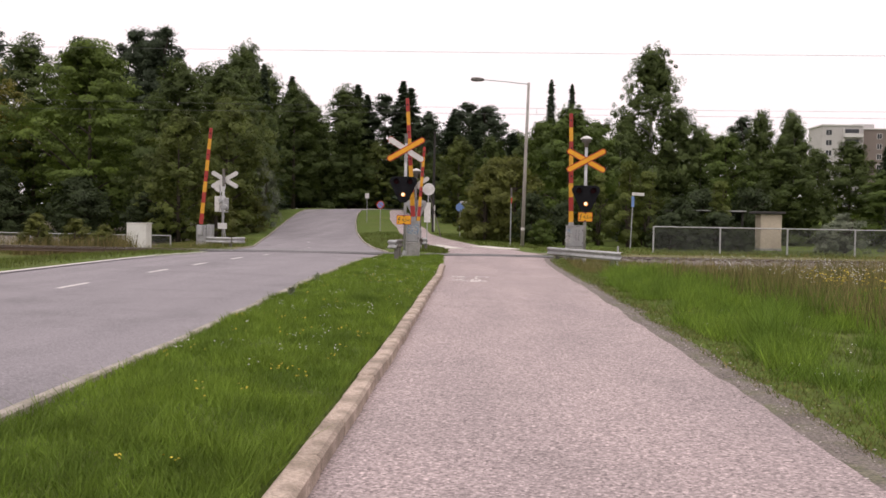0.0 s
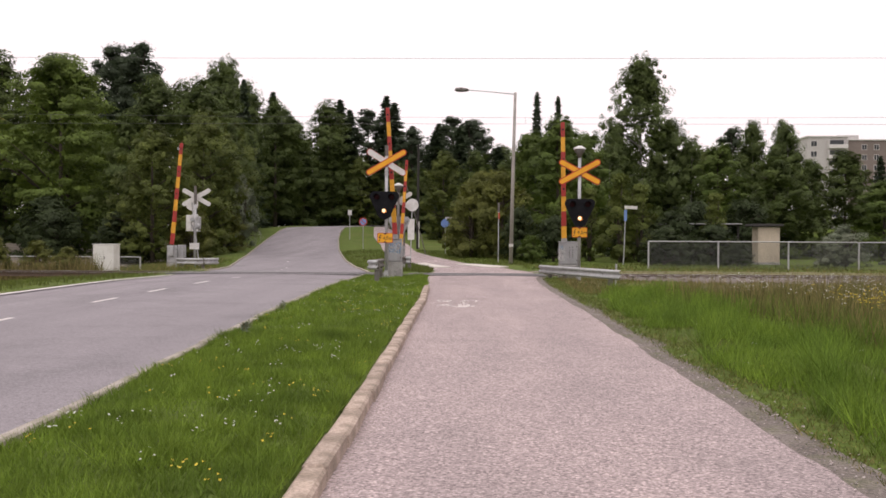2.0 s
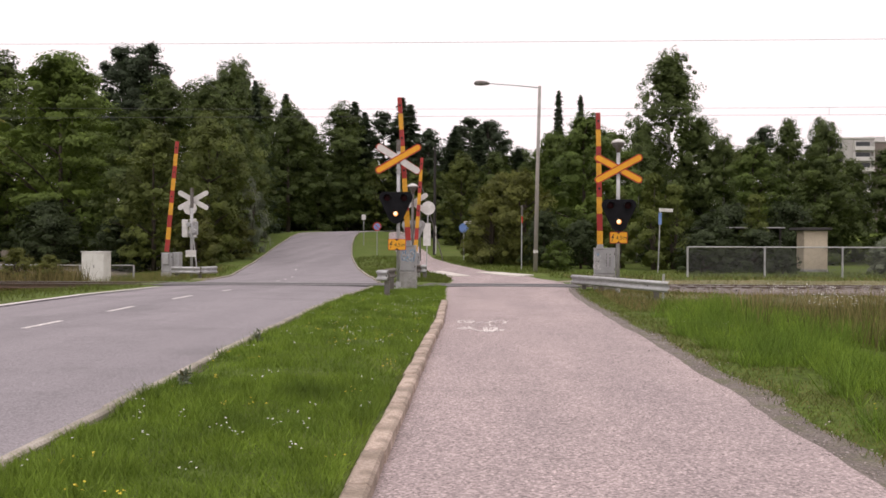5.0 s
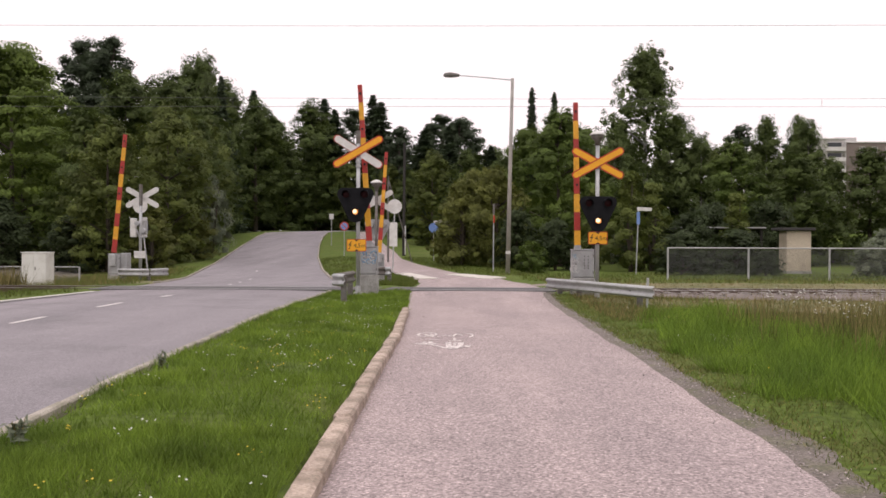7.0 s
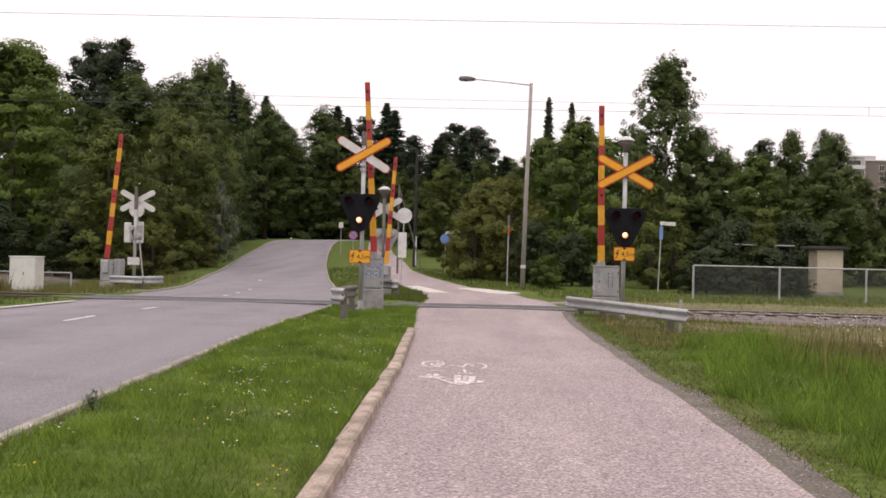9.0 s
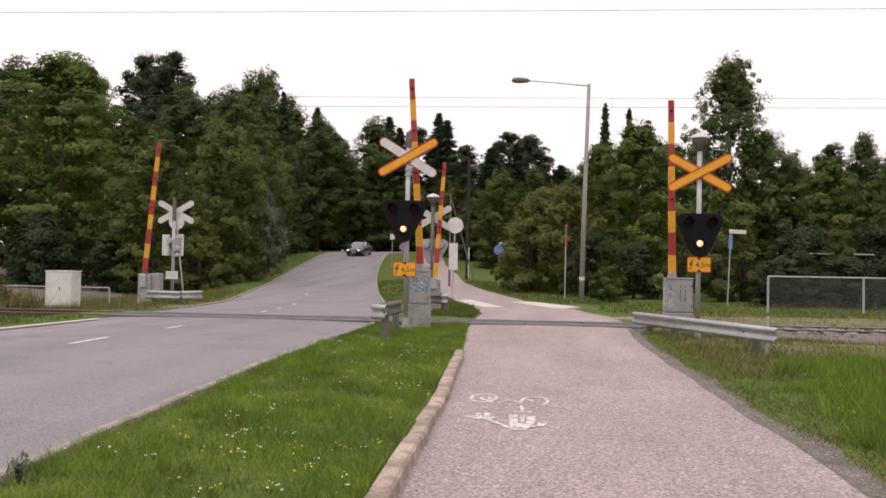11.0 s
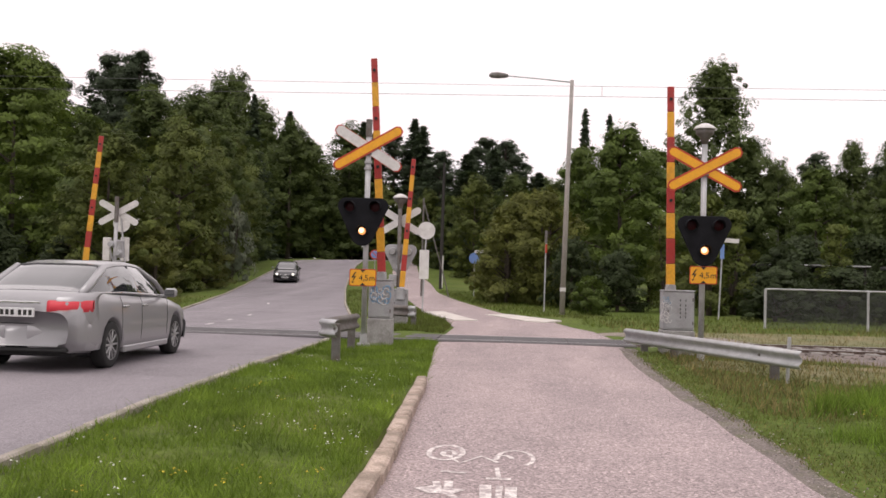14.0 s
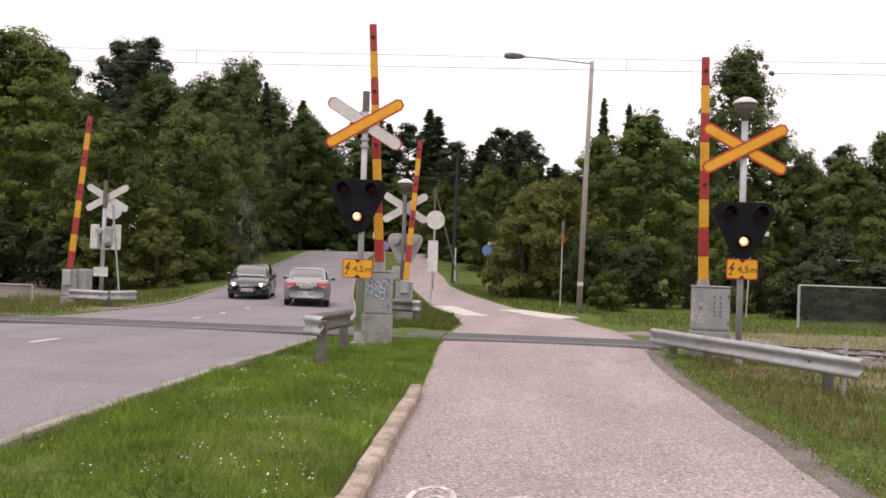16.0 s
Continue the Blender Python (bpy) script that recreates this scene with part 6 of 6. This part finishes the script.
def weed_plant(x, y, h, seed):
    r = random.Random(seed)
    t = thing("weed", pose(x, y, ground_z(x, y)), "scraggly grey-green weed at the road edge", "weed")
    geos, lv = [], []
    for i in range(6):
        a, l = r.uniform(0, 6.28), h * r.uniform(0.6, 1.0)
        e = (0.25 * l * math.cos(a), 0.25 * l * math.sin(a), l)
        geos.append(tube([(0, 0, -0.03), (e[0] * 0.4, e[1] * 0.4, l * 0.5), e], [0.006, 0.005, 0.002], 4))
        for k in range(9):
            f = r.uniform(0.25, 1)
            lv.append((e[0] * f + r.gauss(0, 0.02), e[1] * f + r.gauss(0, 0.02), l * f))
    part("stems", join(*geos), M_DRYBLADE, t)
    rg = np.random.default_rng(seed)
    n = len(lv)
    V, F = quads_from(np.array(lv), unit(rg, n), unit(rg, n), np.full(n, 0.09), np.full(n, 0.03))
    o = new("leaves", leaf_mesh("leaves", V, F, L_SILV))
    o.parent = t


for i, (x, y, h) in enumerate([(-2.98, 16.3, 0.26), (-3.3, 20.5, 0.22)]):
    weed_plant(x, y, h, 100 + i)


# ---- cars ----
def loft(sections, caps=True):
    n = len(sections[0])
    V = [p for s in sections for p in s]
    F = [(i * n + k, i * n + k + 1, (i + 1) * n + k + 1, (i + 1) * n + k) for i in range(len(sections) - 1) for k in range(n - 1)]
    if caps:
        F += [tuple(range(n)), tuple((len(sections) - 1) * n + k for k in range(n))[::-1]]
    return V, F


def car(name, label, paint, tail_lit, head_lit):
    """A four-door saloon, its nose along +y, its rear axle at the origin."""
    c = thing(name, pose(0, 0, 0), label, "car")
    RW, WB = 0.33, 2.70
    y0, y1 = -1.02, WB + 0.93
    top = table([(y0, 0.80), (y0 + 0.05, 0.98), (y0 + 0.25, 1.06), (-0.2, 1.08), (1.0, 1.03), (2.2, 0.98), (2.6, 0.93), (3.2, 0.83), (y1 - 0.15, 0.72), (y1, 0.60)])
    wid = table([(y0, 0.70), (y0 + 0.12, 0.82), (y0 + 0.45, 0.885), (0.6, 0.905), (2.4, 0.905), (3.1, 0.87), (y1 - 0.22, 0.79), (y1, 0.62)])
    low = table([(y0, 0.36), (y0 + 0.1, 0.27), (0, 0.22), (WB, 0.2), (y1, 0.24)])

    def rear(x):
        """How far the rear curves forward towards its corners."""
        return float(np.interp(abs(x), [0, 0.35, 0.66, 0.80, 0.86, 0.885], [0.005, 0.02, 0.06, 0.15, 0.30, 0.55]))

    secs = []
    ys = sorted(set(list(np.linspace(y0, y1, 40)) + [a + RW * 1.12 * f for a in (0, WB) for f in (-1, -0.96, -0.8, -0.5, 0, 0.5, 0.8, 0.96, 1)]))
    for y in ys:
        w, t, b = wid(y), top(y), low(y)
        ar = 0.0
        for a in (0, WB):
            d = abs(y - a)
            if d < RW * 1.12:
                ar = max(ar, RW + math.sqrt((RW * 1.12) ** 2 - d * d))
        bo = max(b, ar)
        half = [(w * 0.80, b), (w * 0.82, max(b + 0.02, bo)), (w * 0.97, max(b + 0.05, bo + 0.01)), (w, max(b + 0.16, bo + 0.03)), (w, max(0.62, bo + 0.06) if t > 0.75 else t * 0.8), (w * 0.985, t - 0.17 if t > 0.95 else t * 0.86), (w * 0.93, t - 0.05), (w * 0.82, t), (w * 0.4, t + 0.02)]
        secs.append([(-x, y, z) for x, z in half] + [(x, y, z) for x, z in half[::-1]])
    part("body", loft(secs), paint, c, "", True)
    part("underbody", box(0, 1.3, 0.32, 1.35, 4.2, 0.22, 0.03), M_DARK, c)
    for a in (0, WB):
        part("wheel_arch", box(0, a, 0.42, 1.42, 0.66, 0.5, 0.05), M_DARK, c)
    # cabin: glass with a roof and pillars
    rz = table([(-0.62, 1.08), (-0.3, 1.25), (0.15, 1.435), (0.6, 1.49), (1.1, 1.50), (1.55, 1.47), (2.0, 1.28), (2.5, 1.0)])
    bl = table([(-0.62, 0.60), (0.0, 0.80), (1.0, 0.84), (2.0, 0.80), (2.5, 0.68)])
    rw = table([(-0.62, 0.60), (0.1, 0.60), (1.0, 0.62), (1.6, 0.60), (2.5, 0.64)])
    secs = []
    for y in np.linspace(-0.62, 2.5, 26):
        zb, zt = min(top(y), rz(y)) - 0.03, rz(y)
        h = [(bl(y), zb), (bl(y) * 0.5 + rw(y) * 0.5 + 0.03, zb * 0.45 + zt * 0.55), (rw(y) + 0.02, zt - 0.03), (rw(y) - 0.07, zt), (rw(y) * 0.5, zt + 0.012)]
        secs.append([(-x, y, z) for x, z in h] + [(x, y, z) for x, z in h[::-1]])
    part("cabin_glass", loft(secs), M_GLASS, c, "dark tinted glass", True)
    rs = []
    for y in np.linspace(0.16, 1.6, 14):
        h = [(rw(y) + 0.035, rz(y) - 0.045), (rw(y) + 0.02, rz(y) - 0.01), (rw(y) - 0.07, rz(y) + 0.012), (rw(y) * 0.5, rz(y) + 0.024)]
        rs.append([(-x, y, z) for x, z in h] + [(x, y, z) for x, z in h[::-1]])
    part("roof", loft(rs), paint, c, "", True)
    for s in (-1, 1):
        for pts, r in (([(s * (rw(0.16) + 0.02), 0.2, rz(0.16) - 0.03), (s * 0.67, -0.3, 1.18), (s * 0.68, -0.62, 1.04)], 0.06), ([(s * (rw(1.6) + 0.01), 1.58, rz(1.6) - 0.03), (s * 0.72, 2.1, 1.2), (s * 0.76, 2.5, 0.96)], 0.035),
                       ([(s * 0.635, 0.98, 1.44), (s * 0.80, 1.02, 1.04)], 0.03)):
            part("pillar", tube(pts, r, 8), paint if r != 0.03 else M_BLACK, c, "", True)
        part("window_trim", tube([(s * 0.70, -0.55, 1.06), (s * 0.855, 0.4, 1.06), (s * 0.865, 1.2, 1.03), (s * 0.80, 2.3, 0.985)], 0.012, 6), M_CHROME, c)
        m_ = part("mirror", join(box(s * 1.0, 2.05, 1.04, 0.2, 0.12, 0.14, 0.035), box(s * 0.88, 2.05, 0.99, 0.14, 0.05, 0.04, 0.01)), paint, c)
        part("mirror_glass", box(s * 1.0, 1.985, 1.04, 0.16, 0.006, 0.1, 0.002), M_GLASS, m_)
        for y in (0.28, 1.05, 2.18):
            part("door_seam", tube([(s * 0.905, y, 0.36), (s * 0.910, y + 0.02, 0.62), (s * 0.895, y + 0.02, 0.9), (s * 0.85, y + 0.03, 1.0)], 0.0035, 5), M_DARK, c)
        for y in (0.42, 1.18):
            part("door_handle", box(s * 0.905, y, 0.86, 0.03, 0.18, 0.03, 0.008), M_CHROME if paint is M_SILVER else paint, c)
        part("sill", box(s * 0.86, 1.35, 0.24, 0.08, 1.85, 0.1, 0.02), paint, c)
        lamp_m = M_TAIL if tail_lit else M_TAILCLR
        lx = [s * v for v in (0.40, 0.46, 0.54, 0.62, 0.70, 0.77, 0.82, 0.85, 0.868)][::s]
        tl = part("tail_lamp", loft([[(x, y0 + rear(x) + d, z) for d, z in ((0.03, 0.80), (-0.028, 0.815), (-0.034, 0.87), (-0.02, 0.95), (0.03, 0.965))] for x in lx]), lamp_m, c, "red lit tail lamp" if tail_lit else "", True)
        part("lamp_band", loft([[(x, y0 + rear(x) + d, z) for d, z in ((0.02, 0.79), (-0.034, 0.80), (-0.037, 0.835), (0.02, 0.845))] for x in [v for v in lx if 0.5 < abs(v) < 0.84]]), M_TAILCLR, tl)
        hl = part("headlamp", moved(box(0, 0, 0, 0.36, 0.2, 0.15, 0.05), pose(s * 0.60, y1 - 0.20, 0.66, 0, 0, -s * 28)), M_LAMPCLR, c)
        part("bulb", tube([(s * 0.58, y1 - 0.08, 0.66), (s * 0.58, y1 - 0.02, 0.66)], 0.075, 14), M_HEAD if head_lit else M_CHROME, hl, "lit headlamp" if head_lit else "")
        part("fog_lamp", tube([(s * 0.6, y1 - 0.12, 0.36), (s * 0.6, y1 - 0.045, 0.36)], 0.05, 10), M_LAMPCLR, c)
    prof = [(0.07, 0.29), (0.02, 0.32), (0.0, 0.37), (-0.018, 0.46), (-0.026, 0.55), (-0.02, 0.62), (-0.004, 0.648), (0.03, 0.655)]
    across = [k * v for k in (-1, 1) for v in (0.885, 0.875, 0.86, 0.835, 0.80, 0.74, 0.66, 0.52, 0.35, 0.15)[::k]]
    part("rear_bumper", loft([[(x * (1 - 0.2 * (d + 0.025)), y0 + 0.005 + rear(x) + d, z) for d, z in prof] for x in across], False), paint, c, "", True)
    part("bumper_strip", box(0, y0 + 0.075, 0.31, 1.34, 0.12, 0.05, 0.02), M_DARK, c)
    part("exhaust", tube([(-0.5, y0 + 0.1, 0.26), (-0.5, y0 - 0.04, 0.26)], 0.035, 10), M_CHROME, c)
    nose = [(0.05, 0.24), (0.01, 0.30), (-0.01, 0.42), (0.0, 0.52), (0.07, 0.58)]
    part("front_bumper", loft([[(x * (1 - 0.2 * d), y1 + 0.015 - y - d, z) for d, z in nose] for x, y in ((-0.88, 0.42), (-0.83, 0.26), (-0.70, 0.10), (-0.40, 0.02), (0, 0), (0.40, 0.02), (0.70, 0.10), (0.83, 0.26), (0.88, 0.42))]), paint, c, "", True)
    part("grille", box(0, y1 - 0.01, 0.58, 0.7, 0.06, 0.11, 0.02), M_DARK, c)
    part("grille_bar", box(0, y1 + 0.02, 0.60, 0.66, 0.02, 0.025, 0.006), M_CHROME, c)
    lid = [(0.02, 0.645), (0.004, 0.66), (-0.01, 0.72), (-0.02, 0.80), (-0.025, 0.93), (0.01, 1.0), (0.05, 1.03), (0.2, 1.065)]
    part("boot_lid", loft([[(x * (1 - 0.1 * max(0, z - 0.8)), y0 + 0.002 + rear(x) + d, z) for d, z in lid] for x in across[2:-2]], False), paint, c, "", True)
    part("boot_trim", box(0, y0 - 0.005, 0.93, 0.62, 0.04, 0.035, 0.01), M_CHROME, c)
    part("boot_seam", tube([(-0.64, y0 + 0.05, 0.655), (-0.35, y0 + 0.012, 0.655), (0, y0 - 0.004, 0.655), (0.35, y0 + 0.012, 0.655), (0.64, y0 + 0.05, 0.655)], 0.008, 5), M_DARK, c)
    for yy, zz, s in ((y0 - 0.03, 0.80, -1), (y1 + 0.045, 0.42, 1)):
        p = part("number_plate", box(0, yy, zz, 0.5, 0.03, 0.12, 0.006), M_PLATE, c, "white number plate")
        part("plate_bars", join(*[box(dx, yy + s * 0.0165, zz, 0.045, 0.003, 0.07, 0.001) for dx in (-0.18, -0.11, -0.04, 0.06, 0.13, 0.2)]), M_INK, p)
    wheels = []
    for x, y in ((-0.78, 0), (0.78, 0), (-0.78, WB), (0.78, WB)):
        s = 1 if x > 0 else -1
        w = new("wheel")
        w.parent, w.matrix_basis = c, pose(x, y, RW)
        tyre = [(-0.10, 0.215), (-0.105, 0.29), (-0.085, 0.325), (0, RW), (0.085, 0.325), (0.105, 0.29), (0.10, 0.215)]
        V, F, n = [], [], 28
        for k in range(n):
            a = 2 * math.pi * k / n
            V += [(px, r * math.cos(a), r * math.sin(a)) for px, r in tyre]
        for k in range(n):
            for j in range(6):
                F.append((k * 7 + j, k * 7 + j + 1, ((k + 1) % n) * 7 + j + 1, ((k + 1) % n) * 7 + j))
        part("tyre", (V, F), M_TYRE, w, "", True)
        spokes = [tube([(s * 0.06, 0, -0.0), (s * 0.09, 0, 0.0)], 0.06, 12), tube([(s * 0.03, 0, 0), (s * 0.025, 0, 0)], 0.212, 24)]
        for k in range(10):
            spokes.append(moved(box(s * 0.08, 0, 0.125, 0.025, 0.032, 0.2, 0.006), pose(0, 0, 0, 36 * k, 0, 0)))
        g = join(spokes[0], *spokes[2:])
        part("rim", g, M_RIM, w, "ten-spoke alloy rim")
        part("brake_disc", spokes[1], M_DARK, w)
        V, F = [], []
        for k in range(n):
            a = 2 * math.pi * k / n
            V += [(s * 0.10, r * math.cos(a), r * math.sin(a)) for r in (0.205, 0.232)] + [(s * 0.0, 0.212 * math.cos(a), 0.212 * math.sin(a))]
        for k in range(n):
            q = (k + 1) % n
            F += [(3 * k, 3 * k + 1, 3 * q + 1, 3 * q), (3 * k, 3 * q, 3 * q + 2, 3 * k + 2)]
        part("rim_ring", (V, F), M_RIM, w)
        wheels.append((w, x, y))
    return c, wheels


silver, silver_wheels = car("silver_car", "silver four-door saloon car with red tail lamps lit", M_SILVER, True, False)
black, black_wheels = car("black_car", "black saloon car with headlamps lit", M_CARBLK, False, True)


# ---- kerbs, stone by stone ----
def kerbs():
    k1 = tagged(new("path_kerb"), "line of worn tan concrete kerb stones beside the path", "kerb", kind="structure")
    r = random.Random(4)
    y = -8.0
    meshes = []
    for v in range(5):
        g = box(0, 0, 0, 0.165, 0.985, 0.26, 0.022)
        V = [(a + r.uniform(-0.004, 0.004), b + r.uniform(-0.004, 0.004), c + r.uniform(-0.004, 0.004)) for a, b, c in g[0]]
        me = bpy.data.meshes.new("kerb_stone")
        me.from_pydata(V, [], g[1])
        me.materials.append(M_KERB)
        meshes.append(me)
    i = 0
    while y < 31.2:
        o = new("kerb_stone", meshes[i % 5])
        x = path_l(y) - 0.075
        ang = math.degrees(math.atan2(path_l(y) - path_l(y + 1), 1))
        o.parent = k1
        o.matrix_basis = pose(x + r.uniform(-0.007, 0.007), y + 0.5, path_z(y) - 0.015 + r.uniform(-0.010, 0.006), r.uniform(-0.4, 0.4), r.uniform(-1.5, 1.5), ang + r.uniform(-0.5, 0.5))
        y += 1.0
        i += 1
    k2 = tagged(new("road_kerb"), "low pale stone kerb along the road edge", "kerb", kind="structure")
    g = box(0, 0, 0, 0.10, 0.99, 0.3, 0.018)
    me2 = bpy.data.meshes.new("kerb_stone")
    me2.from_pydata(g[0], [], g[1])
    me2.materials.append(M_KERB2)
    for side in (1, -1):
        y = -6.0 if side > 0 else 47.0
        while y < 124:
            if not 38 < y < 43:
                o = new("kerb_stone", me2)
                o.parent = k2
                x = road_x(y + 0.5) + side * (HALF + 0.06)
                sl = math.degrees(math.atan2(road_x(y) - road_x(y + 1), 1))
                pt = math.degrees(math.atan2(road_z(y + 1) - road_z(y), 1))
                o.matrix_basis = pose(x + r.uniform(-0.01, 0.01), y + 0.5, road_z(y + 0.5) - 0.085 + r.uniform(-0.008, 0.006), pt, 0, sl + r.uniform(-0.5, 0.5))
            y += 1.0


kerbs()


def motions():
    # the silver car comes from behind and drives over the crossing and up the hill
    sy = table([(0, -135), (12, 8.3), (13.2, 21.8), (13.5, 25.05), (13.8, 28.5), (14.2, 33.4), (14.5, 37.4), (15, 44.3), (16, 58)])

    def silver_row(t):
        y = sy(t)
        off = 1.0 + 0.65 * min(1, max(0, y - 46) / 11)
        f = lambda q: road_x(q) + off
        yaw = math.degrees(math.atan2(f(y - 0.5) - f(y + 3.2), 3.7))
        pitch = math.degrees(math.atan2(road_z(y + 2.7) - road_z(y), 2.7))
        return t, pose(f(y), y, road_z(y) + 0.03, pitch, 0, yaw)

    walk(silver, [silver_row(t) for t in (0, 6, 12, 13, 13.3, 13.6, 13.9, 14.2, 14.5, 14.8, 15.1, 15.4, 15.7, 16.0)])
    # the black car comes round the bend and down the hill
    bx = table([(0, 60), (4, 36), (7, 12), (9, -9), (9.7, -16.5), (10.2, -18), (10.5, -18.3), (11, -18.8), (12, -19.2), (12.5, -19.0), (13, -18.5), (13.5, -17.5), (14, -16.3), (14.5, -15.1), (15, -14.0), (15.5, -12.9), (16, -11.8)])
    by = table([(0, 149), (4, 147.5), (7, 145), (9, 137.5), (9.7, 129), (10.2, 121.5), (10.5, 119.5), (11, 116.5), (12, 110.5), (12.5, 106), (13, 101.5), (13.5, 95), (14, 88), (14.5, 80.5), (15, 73.8), (15.5, 67.3), (16, 61)])

    def black_row(t):
        x, y = bx(t), by(t)
        t2 = min(16, t + 0.4)
        t1 = t2 - 0.8
        dx, dy = bx(t2) - bx(t1), by(t2) - by(t1)
        yaw = math.degrees(math.atan2(-dx, dy))
        d = max(0.1, math.hypot(dx, dy))
        pitch = math.degrees(math.atan2(road_z(by(t2)) - road_z(by(t1)), d))
        m = pose(x, y, road_z(y) + 0.03, pitch, 0, yaw)
        return t, m @ pose(0, -3.4, 0)

    walk(black, [black_row(t) for t in (0, 2, 4, 5.5, 7, 8, 9, 9.4, 9.8, 10.2, 10.6, 11, 11.5, 12, 12.5, 13, 13.5, 14, 14.5, 15, 15.5, 16)])
    for wheels, t0, speed in ((silver_wheels, 13.2, 13.6), (black_wheels, 10.0, 11.0)):
        times = [0.0] + list(np.arange(t0, 16.001, 1 / 30))
        for w, x, y in wheels:
            walk(w, [(t, pose(x, y, 0.33, -math.degrees(max(0, t - t0) * speed / 0.33) % 360, 0, 0)) for t in times])


motions()
